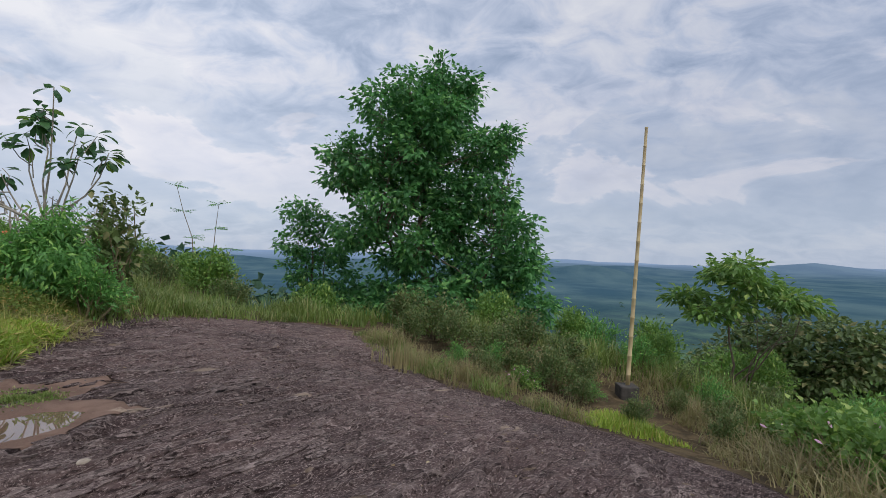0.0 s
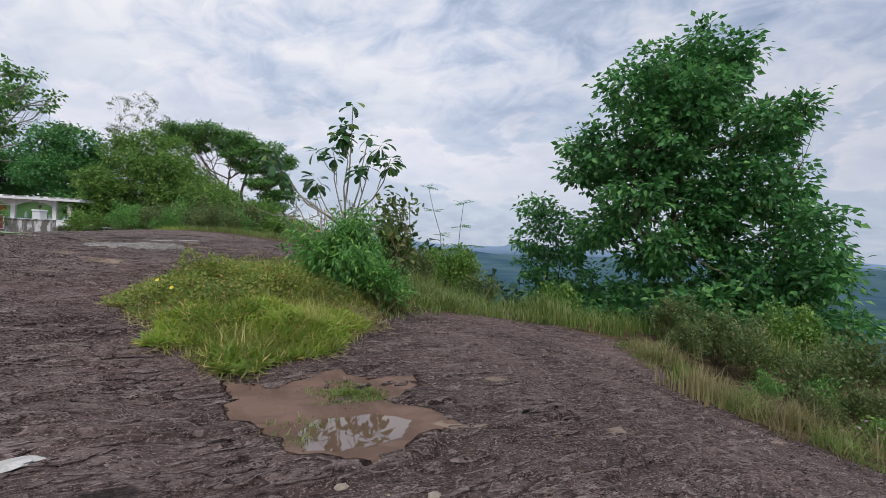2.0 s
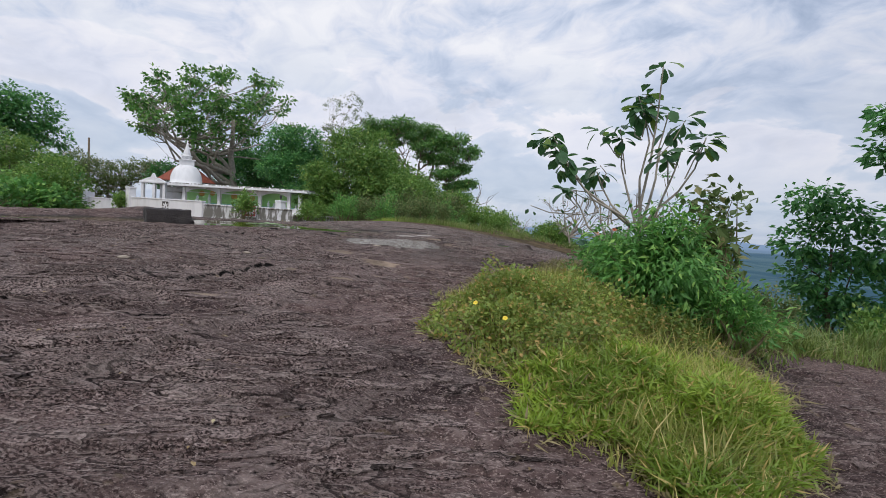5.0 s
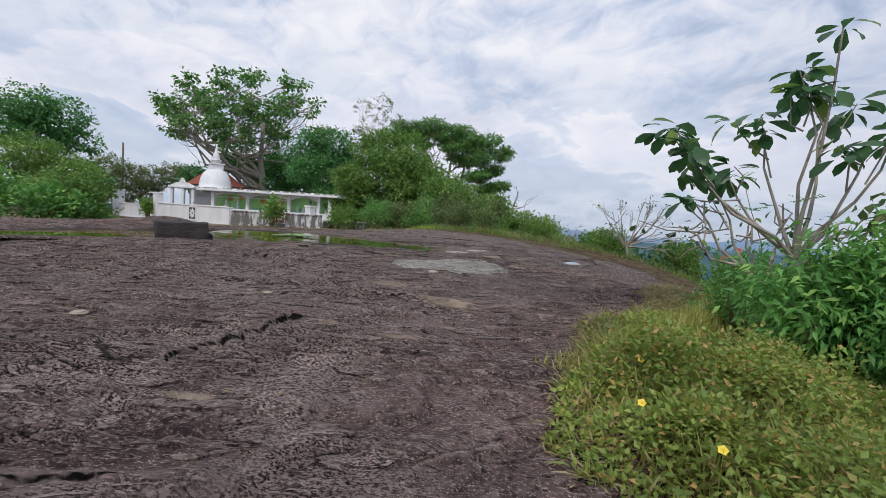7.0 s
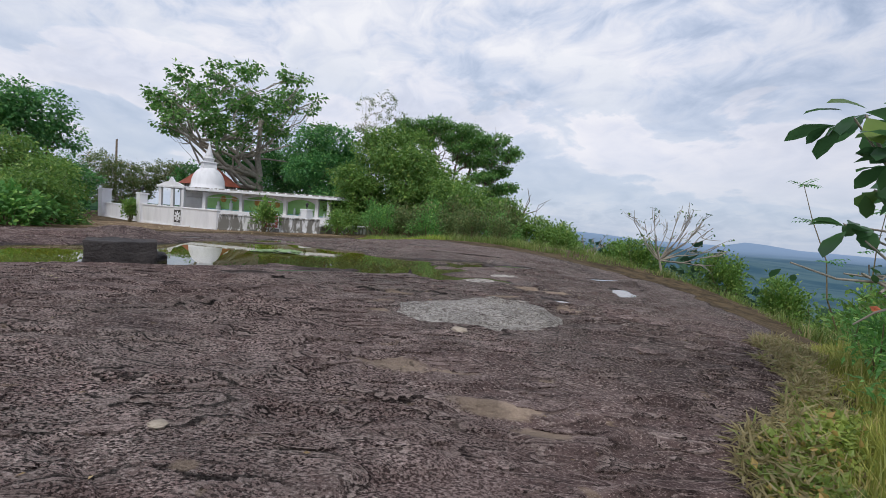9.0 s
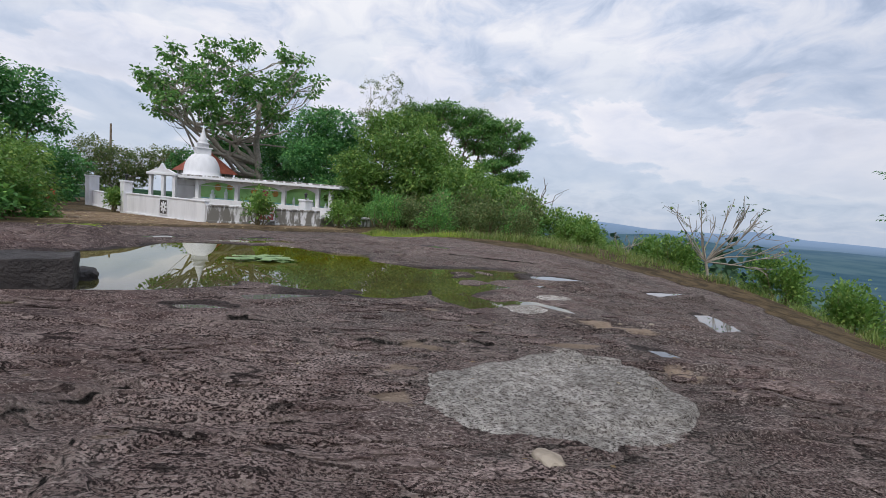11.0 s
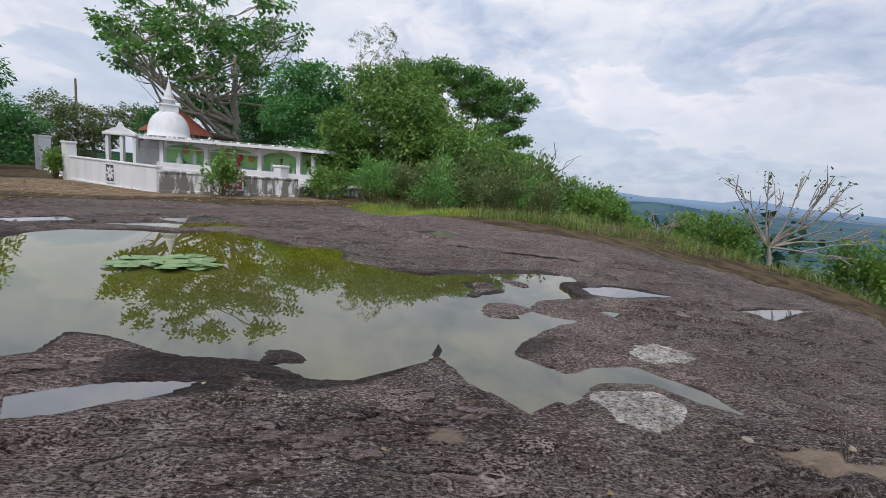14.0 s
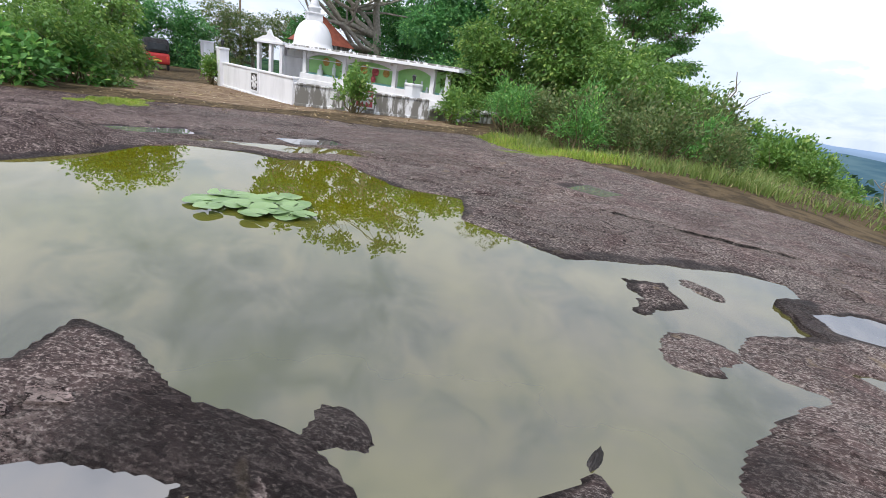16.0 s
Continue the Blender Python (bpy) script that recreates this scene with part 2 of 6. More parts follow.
    col = mixc(n, l, yard, col, mixc(n, l, edge(n, l, fine, 0.55, 0.7), dust, (0.12, 0.08, 0.05)))
    turf = edge(n, l, calc(n, l, "ADD", attr(n, "turf"), rag), 0.45, 0.6)
    col = mixc(n, l, turf, col, mixc(n, l, fine, (0.10, 0.16, 0.03), (0.22, 0.26, 0.06)))
    wet = edge(n, l, calc(n, l, "ADD", attr(n, "wet"), calc(n, l, "MULTIPLY", rag, 0.6)), 0.35, 0.7)
    b.inputs["Specular IOR Level"].default_value = 0.06
    col = mixc(n, l, wet, col, mixc(n, l, 0.72, col, (0.020, 0.017, 0.017)))
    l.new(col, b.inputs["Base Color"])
    r = n.new("ShaderNodeMapRange")
    r.inputs["To Min"].default_value, r.inputs["To Max"].default_value = 0.82, 0.58
    l.new(wet, r.inputs["Value"])
    l.new(r.outputs[0], b.inputs["Roughness"])
    bare = calc(n, l, "SUBTRACT", 1.0, times(calc(n, l, "MAXIMUM", sand, times(soil, 0.6)), 0.85))
    first = bump(n, l, times(mid, bare), 0.7, 0.08, None)
    step = calc(n, l, "ADD", times(times(shells, torn), 1.0), times(times(slips, chipped), 0.45))
    step = calc(n, l, "ADD", step, times(edge(n, l, gap, 0.0, 0.025), 1.0))
    second = bump(n, l, times(step, bare), 1.0, 0.075, None, first)
    knobs = calc(n, l, "ADD", times(times(edge(n, l, scales, 0.42, 0.56), crusted), 0.9), times(clots, 0.6))
    third = bump(n, l, times(knobs, bare), 1.0, 0.022, None, second)
    bump(n, l, crumbs, 0.8, 0.008, b, third)
    return m


def far_material():
    m, n, l, b = material("hazed_wooded_country")
    v = place(n)
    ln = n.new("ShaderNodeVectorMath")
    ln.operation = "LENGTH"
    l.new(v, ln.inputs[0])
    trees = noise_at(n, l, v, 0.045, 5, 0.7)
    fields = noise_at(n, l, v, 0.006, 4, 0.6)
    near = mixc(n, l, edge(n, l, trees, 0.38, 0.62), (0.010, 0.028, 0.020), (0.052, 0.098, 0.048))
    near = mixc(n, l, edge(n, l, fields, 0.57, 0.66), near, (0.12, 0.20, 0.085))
    # aerial haze painted into the base colour: bluer, then paler, with distance
    haze_blue = mixc(n, l, edge(n, l, fields, 0.35, 0.65), (0.050, 0.105, 0.145), (0.095, 0.160, 0.185))
    col = mixc(n, l, edge(n, l, ln.outputs["Value"], 40, 1000), near, haze_blue)
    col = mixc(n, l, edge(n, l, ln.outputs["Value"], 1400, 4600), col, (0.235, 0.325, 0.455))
    l.new(col, b.inputs["Base Color"])
    b.inputs["Roughness"].default_value = 1.0
    b.inputs["Specular IOR Level"].default_value = 0.0
    bump(n, l, trees, 0.6, 6.0, b)
    return m


def water_material(name, tone, waves):
    m, n, l, b = material(name)
    v = place(n)
    col = mixc(n, l, edge(n, l, noise_at(n, l, v, 0.35, 4), 0.35, 0.65), tone, tuple(x * 0.8 for x in tone))
    l.new(col, b.inputs["Base Color"])
    b.inputs["Roughness"].default_value, b.inputs["IOR"].default_value = 0.01, 1.7
    b.inputs["Specular IOR Level"].default_value = 1.0
    bump(n, l, noise_at(n, l, v, 3.0, 3), waves, 0.01, b)
    return m


def pond_material():
    """Algae green over the deep, silt grey in the shallows."""
    m = water_material("murky_green_water", (0.2, 0.18, 0.05), 0.016)
    n, l, b = m.node_tree.nodes, m.node_tree.links, m.node_tree.nodes["Principled BSDF"]
    v = place(n)
    s = n.new("ShaderNodeSeparateXYZ")
    l.new(v, s.inputs[0])
    silt = edge(n, l, calc(n, l, "ADD", s.outputs[0], calc(n, l, "MULTIPLY", noise_at(n, l, v, 0.5, 3), 1.5)), -18.4, -15.2)
    col = mixc(n, l, silt, (0.125, 0.115, 0.004), (0.078, 0.073, 0.034))
    l.new(mixc(n, l, edge(n, l, noise_at(n, l, v, 1.1, 4), 0.35, 0.7), col, mixc(n, l, 0.7, col, (0.10, 0.095, 0.02))), b.inputs["Base Color"])
    return m


def white_material(name, stain, size=2.2):
    m, n, l, b = material(name)
    v = place(n)
    streak = n.new("ShaderNodeMapping")
    streak.inputs["Scale"].default_value = (1, 1, 0.25)
    l.new(v, streak.inputs[0])
    a, c = noise_at(n, l, streak.outputs[0], size, 7, 0.65), noise_at(n, l, v, 24, 4)
    col = mixc(n, l, edge(n, l, a, 0.4, 0.7), (0.80, 0.80, 0.82), (0.70, 0.70, 0.72))
    col = mixc(n, l, edge(n, l, calc(n, l, "ADD", a, stain - 0.5), 0.62, 0.75), col, (0.20, 0.19, 0.17))
    l.new(col, b.inputs["Base Color"])
    b.inputs["Roughness"].default_value = 0.7
    bump(n, l, c, 0.15, 0.01, b)
    return m


ROCK, FAR = rock_material(), far_material()
POND = pond_material()
PUDDLE = water_material("rain_water", (0.17, 0.16, 0.15), 0.03)
MUDDY = water_material("muddy_water", (0.16, 0.10, 0.07), 0.03)
WHITE, OLDWHITE = white_material("whitewashed_plaster", 0.38), white_material("peeling_limewash", 0.72, 4.0)
BARK = rough_mat("grey_brown_bark", (0.09, 0.065, 0.045), (0.22, 0.17, 0.12), 5, 0.9, 0.8, 0.02)
PALEBARK = rough_mat("pale_grey_bark", (0.24, 0.21, 0.17), (0.42, 0.38, 0.32), 5, 0.85, 0.6, 0.015)
STEM = rough_mat("brown_twig", (0.12, 0.09, 0.05), (0.22, 0.18, 0.09), 8, 0.8, 0.4, 0.005)
DARKLEAF = leaf_mat("deep_green_leaf", (0.060, 0.200, 0.066), (0.165, 0.430, 0.125), (0.25, 0.50, 0.14))
MIDLEAF = leaf_mat("fresh_green_leaf", (0.102, 0.228, 0.048), (0.240, 0.408, 0.084), (0.360, 0.480, 0.120))
BODHILEAF = leaf_mat("heart_leaf", (0.088, 0.233, 0.059), (0.194, 0.409, 0.098), (0.293, 0.467, 0.116))
OLIVELEAF = leaf_mat("olive_leaf", (0.090, 0.150, 0.044), (0.196, 0.270, 0.090), (0.300, 0.284, 0.120))
BIGLEAF = leaf_mat("broad_glossy_leaf", (0.045, 0.130, 0.052), (0.105, 0.235, 0.085), (0.26, 0.38, 0.06), 0.42, 0.35)
BUSHLEAF = leaf_mat("lance_leaf", (0.090, 0.255, 0.055), (0.190, 0.44, 0.105), (0.33, 0.56, 0.13))
CREEPER = leaf_mat("creeper_leaf", (0.156, 0.247, 0.046), (0.390, 0.468, 0.104), (0.546, 0.351, 0.130))
GRASS = leaf_mat("green_grass", (0.203, 0.324, 0.041), (0.459, 0.594, 0.081), (0.567, 0.405, 0.162), 0.35)
DRYGRASS = leaf_mat("straw_grass", (0.276, 0.230, 0.103), (0.483, 0.414, 0.218), (0.230, 0.287, 0.081), 0.35)
BRINKGRASS = leaf_mat("brink_grass", (0.13, 0.21, 0.04), (0.27, 0.35, 0.09), (0.40, 0.36, 0.16), 0.35)
YELLOWGRASS = leaf_mat("yellowing_grass", (0.266, 0.312, 0.062), (0.531, 0.531, 0.140), (0.625, 0.516, 0.219), 0.35)


# ---- mesh helpers ----
def smooth(a, b, v):
    t = np.clip((v - a) / (b - a), 0, 1)
    return t * t * (3 - 2 * t)


LATTICE = np.random.RandomState(7).rand(256, 256)


def value_noise(x, y):
    xi, yi = np.floor(x).astype(int), np.floor(y).astype(int)
    fx, fy = x - xi, y - yi
    fx, fy = fx * fx * (3 - 2 * fx), fy * fy * (3 - 2 * fy)
    g = lambda i, j: LATTICE[(xi + i) % 256, (yi + j) % 256]
    return (g(0, 0) * (1 - fx) + g(1, 0) * fx) * (1 - fy) + (g(0, 1) * (1 - fx) + g(1, 1) * fx) * fy - 0.5


def fbm(x, y, scale, octaves=4):
    total, amp = 0, 1.0
    for k in range(octaves):
        total = total + amp * value_noise(x * scale + 17.3 * k, y * scale + 9.1 * k)
        scale, amp = scale * 2.03, amp * 0.5
    return total


def signed(x, y, poly):
    """Distance to the outline, negative inside."""
    best, inside = np.full(x.shape, 1e9), np.zeros(x.shape, bool)
    for (ax, ay), (bx, by) in zip(poly, poly[1:] + poly[:1]):
        dx, dy = bx - ax, by - ay
        t = np.clip(((x - ax) * dx + (y - ay) * dy) / (dx * dx + dy * dy + 1e-12), 0, 1)
        best = np.minimum(best, np.hypot(x - ax - t * dx, y - ay - t * dy))
        if ay != by:
            inside ^= ((ay > y) != (by > y)) & (x < dx * (y - ay) / dy + ax)
    return np.where(inside, -best, best)


def to_line(x, y, line):
    best, side = np.full(x.shape, 1e9), np.zeros(x.shape)
    for (ax, ay), (bx, by) in zip(line, line[1:]):
        dx, dy = bx - ax, by - ay
        t = np.clip(((x - ax) * dx + (y - ay) * dy) / (dx * dx + dy * dy), 0, 1)
        d = np.hypot(x - ax - t * dx, y - ay - t * dy)
        s = np.sign(dx * (y - ay) - dy * (x - ax))
        side = np.where(d < best, s, side)
        best = np.minimum(best, d)
    return best, side


def raw_mesh(name, verts, faces, mats, smooth_shade=True, slots=None):
    """verts: n x 3; faces: list of arrays (m x 3 or m x 4)."""
    me = bpy.data.meshes.new(name)
    faces = [np.asarray(f) for f in (faces if isinstance(faces, list) else [faces]) if len(f)]
    loops = np.concatenate([f.ravel() for f in faces]).astype(np.int32)
    counts = np.concatenate([np.full(len(f), f.shape[1]) for f in faces]).astype(np.int32)
    me.vertices.add(len(verts))
    me.vertices.foreach_set("co", np.asarray(verts, np.float32).ravel())
    me.loops.add(len(loops))
    me.loops.foreach_set("vertex_index", loops)
    me.polygons.add(len(counts))
    me.polygons.foreach_set("loop_start", np.concatenate([[0], np.cumsum(counts)[:-1]]).astype(np.int32))
    me.polygons.foreach_set("use_smooth", np.full(len(counts), smooth_shade))
    for m in (mats if isinstance(mats, (list, tuple)) else [mats]):
        me.materials.append(m)
    if slots is not None:
        me.polygons.foreach_set("material_index", slots.astype(np.int32))
    me.update(calc_edges=True)
    return me


def empty(name, at, turn=0.0, label="", category="", group="", kind=""):
    ob = new(name)
    ob.matrix_world = pose(*at, 0, 0, turn)
    return tagged(ob, label, category, group, kind)


def part(name, bm, mat, parent, label="", soft=False):
    me = bpy.data.meshes.new(name)
    bm.to_mesh(me)
    bm.free()
    me.materials.append(mat)
    if soft:
        me.polygons.foreach_set("use_smooth", np.ones(len(me.polygons), bool))
    ob = new(name, me)
    ob.parent = parent
    return tagged(ob, label)


def mesh_part(name, me, parent, label="", kind=""):
    ob = new(name, me)
    ob.parent = parent
    return tagged(ob, label, kind=kind)


def box(x0, y0, z0, x1, y1, z1, bevel=0.0, bm=None):
    bm2 = bmesh.new()
    bmesh.ops.create_cube(bm2, size=1, matrix=Matrix.Translation(((x0 + x1) / 2, (y0 + y1) / 2, (z0 + z1) / 2)) @ Matrix.Diagonal((x1 - x0, y1 - y0, z1 - z0, 1)))
    if bevel:
        bmesh.ops.bevel(bm2, geom=bm2.edges[:], offset=bevel, segments=2, affect="EDGES", profile=0.6)
    if bm is None:
        return bm2
    tmp = bpy.data.meshes.new("tmp")
    bm2.to_mesh(tmp)
    bm2.free()
    bm.from_mesh(tmp)
    bpy.data.meshes.remove(tmp)
    return bm


def lathe(profile, steps=32):
    """A turned solid from (radius, height) pairs."""
    bm, rings = bmesh.new(), []
    for r, z in profile:
        rings.append([bm.verts.new((r * math.cos(2 * math.pi * k / steps), r * math.sin(2 * math.pi * k / steps), z)) for k in range(steps)])
    for a, b in zip(rings, rings[1:]):
        for k in range(steps):
            bm.faces.new((a[k], a[(k + 1) % steps], b[(k + 1) % steps], b[k]))
    bm.faces.new(rings[0][::-1])
    bm.faces.new(rings[-1])
    return bm


def prism(outline, z0, z1, bm=None):
    bm = bm or bmesh.new()
    a, b = [bm.verts.new((x, y, z0)) for x, y in outline], [bm.verts.new((x, y, z1)) for x, y in outline]
    n = len(outline)
    bm.faces.new(a[::-1])
    bm.faces.new(b)
    for k in range(n):
        bm.faces.new((a[k], a[(k + 1) % n], b[(k + 1) % n], b[k]))
    return bm


# ---- the lie of the land ----
SWELL_X, SWELL_Y, SWELL_R = np.arange(-26, 8, 4.0), np.arange(-2, 19, 4.0), 4.0
LIFT = (-0.151, -0.457, -0.138)
SWELLS = [(0.028, 0.062, 0.058, 0.023, -0.173, -0.194),
          (0.028, 0.154, -0.053, 0.054, 0.408, 0.170),
          (-0.100, 0.312, 0.068, -0.049, 0.416, 0.232),
          (-0.272, 0.134, 0.009, 0.110, -0.109, -0.164),
          (0.359, 0.468, 0.048, 0.698, 0.273, -0.118),
          (0.209, -0.296, -0.272, -0.122, -0.441, -0.208),
          (-0.372, -0.015, 0.484, 0.065, -0.142, -0.036),
          (0.045, 0.697, -0.251, -0.596, 0.189, 0.146),
          (0.011, 0.015, -0.608, -0.390, 0.166, 0.093)]
POND_Z = 1.10
POND_SHORE = [(-21.4, 5.86), (-21.6, 6.3), (-21.4, 7.05), (-21.0, 7.6), (-21.2, 8.4), (-19.75, 8.8), (-19.2, 9.58), (-18.35, 9.15), (-17.6, 9.5), (-17.2, 9.65),
              (-17.0, 10.7), (-16.7, 11.45), (-16.4, 11.78), (-15.87, 11.3), (-15.6, 10.9), (-15.75, 10.2), (-15.55, 9.78), (-15.3, 9.83), (-15.1, 9.95),
              (-15.05, 9.45), (-14.96, 8.96), (-14.78, 8.66), (-14.2, 8.6), (-14.13, 8.09), (-14.4, 8.11), (-14.64, 8.08), (-15.1, 8.2), (-15.0, 7.77),
              (-15.0, 7.45), (-15.17, 7.19), (-15.42, 7.1), (-15.63, 7.0), (-15.85, 6.65), (-16.1, 6.5), (-16.5, 6.28), (-16.7, 6.1), (-16.35, 5.95),
              (-16.3, 5.0), (-16.5, 4.4), (-16.8, 3.4), (-16.9, 1.2), (-18.2, 0.6), (-19.6, 2.6), (-20.1, 4.75), (-20.8, 5.47)]
EAST_BAY = [(-14.85, 8.7), (-14.37, 8.77), (-14.38, 9.04), (-14.2, 9.39), (-13.7, 9.39), (-13.38, 9.28), (-13.65, 9.2), (-13.97, 9.17), (-14.2, 8.87), (-14.1, 8.4), (-14.6, 8.3)]
ISLETS = [[(-16.7, 9.96), (-16.63, 10.3), (-16.14, 10.11), (-16.2, 9.6)], [(-15.93, 9.44), (-15.86, 9.75), (-15.57, 9.83), (-15.44, 9.47), (-15.6, 9.25)],
          [(-15.68, 7.16), (-15.66, 7.28), (-15.53, 7.34), (-15.45, 7.28), (-15.49, 7.14)], [(-16.6, 10.6), (-16.45, 10.75), (-16.2, 10.55), (-16.4, 10.4)]]
POOLS = [[(-15.45, 5.83), (-15.73, 5.82), (-15.69, 6.06), (-15.61, 6.33), (-15.41, 6.75), (-15.36, 6.6), (-15.38, 6.33), (-15.38, 6.07)],
         [(-12.98, 11.6), (-12.86, 11.9), (-12.5, 11.6), (-12.19, 11.2), (-12.29, 10.74), (-12.7, 11.2)],
         [(-12.25, 8.63), (-12.1, 8.8), (-11.87, 8.78), (-12.0, 8.57)],
         [(-14.67, 13.0), (-14.45, 13.7), (-14.12, 14.3), (-14.2, 13.0)],
         [(-15.37, 5.07), (-15.29, 5.34), (-15.04, 5.58), (-15.08, 5.35), (-15.21, 5.11)],
         [(-15.9, 11.2), (-15.72, 11.76), (-15.06, 12.1), (-15.39, 11.2), (-15.6, 11.0)],
         [(-19.3, 11.2), (-19.6, 11.9), (-19.0, 12.1), (-18.8, 11.5)],
         [(-23.0, 7.6), (-23.2, 8.7), (-22.7, 8.9), (-22.4, 7.9)], [(-22.6, 4.9), (-23.0, 6.2), (-22.5, 6.4), (-22.2, 5.2)],
         [(-3.49, 3.42), (-3.16, 3.75), (-2.85, 3.78), (-2.74, 3.46), (-3.0, 3.05), (-3.18, 2.94), (-3.42, 3.14)],
         [(-3.75, 1.75), (-3.55, 1.95), (-3.3, 1.9), (-3.35, 1.72)]]
SANDS = [[(-4.77, 3.4), (-4.23, 4.19), (-4.02, 4.77), (-3.46, 4.94), (-3.07, 4.13), (-2.81, 4.06), (-2.48, 4.0), (-2.62, 3.5), (-2.6, 3.2), (-2.87, 2.98), (-3.24, 2.84), (-3.58, 2.95), (-4.11, 3.2)]]
SCABS = [[(-12.6, 6.3), (-12.68, 6.76), (-12.56, 7.26), (-12.6, 7.75), (-12.3, 8.06), (-11.8, 7.98), (-11.45, 7.85), (-11.2, 7.3), (-11.3, 6.6), (-11.75, 6.1), (-12.3, 6.0)],
         [(-14.07, 8.55), (-14.04, 8.75), (-13.92, 9.03), (-13.69, 8.98), (-13.61, 8.77), (-13.63, 8.55), (-13.8, 8.45)],
         [(-14.32, 9.51), (-14.39, 9.78), (-14.23, 10.0), (-14.02, 9.95), (-13.94, 9.75), (-14.09, 9.54)]]
TANS = [(-13.15, 6.6, 0.26, 0.09), (-12.85, 6.15, 0.22, 0.12), (-13.0, 9.1, 0.4, 0.1), (-11.75, 8.35, 0.35, 0.16), (-13.3, 7.5, 0.25, 0.14), (-12.6, 8.0, 0.4, 0.1), (-12.5, 5.85, 0.2, 0.16), (-11.1, 5.1, 0.45, 0.2), (-10.75, 5.45, 0.3, 0.14), (-9.85, 5.45, 0.28, 0.12), (-9.4, 4.15, 0.25, 0.07), (-9.82, 3.7, 0.1, 0.07), (-10.33, 3.52, 0.1, 0.06), (-9.45, 4.8, 0.13, 0.05), (-2.83, 5.57, 0.28, 0.14), (-1.42, 4.95, 0.2, 0.12), (0.05, 7.0, 0.3, 0.1),
        (0.74, 4.78, 0.25, 0.14), (-10.2, 5.4, 0.5, 0.12), (-14.2, 7.5, 0.15, 0.1), (-12.7, 9.4, 0.4, 0.15), (-8.97, 2.35, 0.3, 0.06), (-2.5, 3.95, 0.35, 0.08)]
# cracks and ledges of the sheeted rock: line, step, width
LEDGES = [([(-11.6, 2.2), (-11.69, 2.46), (-11.8, 2.71), (-11.9, 2.9)], 0.05, 0.4),
          ([(-13.5, 5.6), (-13.3, 6.2), (-13.1, 6.9), (-12.9, 7.6)], 0.05, 0.4), ([(-8.2, 2.3), (-8.6, 1.6), (-9.2, 0.8)], 0.05, 0.5),
          ([(-2.2, 4.4), (-2.2, 4.9), (-1.7, 5.3)], 0.05, 0.3), ([(-2.7, 8.2), (-2.4, 8.5)], 0.06, 0.2), ([(-6.2, 1.4), (-6.4, 2.3), (-6.8, 3.0)], 0.03, 0.5),
          ([(-7.3, 1.0), (-8.2, 2.4), (-8.8, 3.4)], 0.03, 0.4), ([(-14.6, 4.6), (-14.4, 5.4), (-14.2, 6.2)], 0.04, 0.4), ([(-18.6, 11.0), (-17.6, 11.8), (-16.6, 12.8)], 0.05, 0.5),
          ([(-23.5, 5.0), (-23.6, 7.5), (-23.2, 10.0)], 0.08, 0.6), ([(-14.8, 14.2), (-13.2, 13.6), (-12.0, 12.4)], 0.04, 0.4)]
CRACKS = [([(-9.23, 2.24), (-9.48, 2.41), (-9.54, 2.57), (-9.63, 2.82), (-9.76, 2.99), (-9.92, 3.22), (-9.99, 3.44), (-9.91, 3.7)], 0.07, 0.5), ([(-12.9, 4.3), (-12.3, 4.13), (-11.95, 3.96), (-11.75, 3.9)], 0.05, 0.5), ([(-12.6, 2.9), (-12.95, 3.4), (-13.2, 4.1), (-13.3, 4.7)], 0.05, 0.5),
          ([(-8.99, 2.49), (-8.6, 2.41), (-8.45, 2.45)], 0.03, 0.3), ([(-8.88, 1.66), (-8.94, 1.96), (-9.18, 2.13), (-9.36, 2.27)], 0.04, 0.4), ([(-8.86, 3.02), (-9.01, 3.55), (-9.12, 3.87)], 0.02, 0.3),
          ([(-12.05, 2.28), (-11.6, 2.5), (-11.78, 2.8)], 0.04, 0.4), ([(-13.41, 5.8), (-13.28, 6.08), (-13.22, 6.36), (-13.16, 6.45)], 0.05, 0.3), ([(-14.64, 5.23), (-14.36, 5.47), (-14.21, 5.71), (-13.93, 5.76)], 0.04, 0.4),
          ([(-13.08, 6.78), (-12.87, 7.02), (-12.59, 7.15)], 0.03, 0.3), ([(-7.1, 1.57), (-7.24, 1.81), (-6.99, 2.11)], 0.03, 0.3), ([(-4.77, 1.41), (-4.83, 1.58), (-4.85, 1.82), (-4.74, 2.08)], 0.03, 0.3), ([(-6.22, 1.55), (-6.16, 1.89), (-6.16, 2.26)], 0.02, 0.3),
          ([(-10.22, 4.22), (-10.11, 4.74), (-10.18, 5.22)], 0.02, 0.3)]
# the bare rock ends along this line
ROCK_RIM = [(-30, -60), (4, -60), (4.2, -6), (3.6, 1), (2.85, 3.8), (3.0, 5.0), (2.45, 6.1), (1.8, 6.6), (1.1, 7.36), (0.0, 7.45), (-0.8, 8.65), (-2.0, 12.0), (-3.7, 12.6),
            (-4.94, 10.7), (-5.5, 8.6), (-5.3, 7.06), (-4.95, 5.7), (-4.55, 4.7), (-4.6, 3.9), (-4.9, 3.5), (-5.8, 3.7), (-6.73, 4.1), (-7.3, 4.3), (-8.0, 4.75), (-8.6, 5.2),
            (-8.8, 6.3), (-9.2, 8.2), (-10.1, 11.0), (-10.9, 13.5), (-12.2, 16.0), (-14.0, 17.6), (-16.0, 17.0), (-17.6, 14.8), (-18.9, 13.4), (-21.0, 13.0), (-24.0, 13.6), (-27.5, 14.0), (-28, 9), (-28, 2), (-31, -8)]
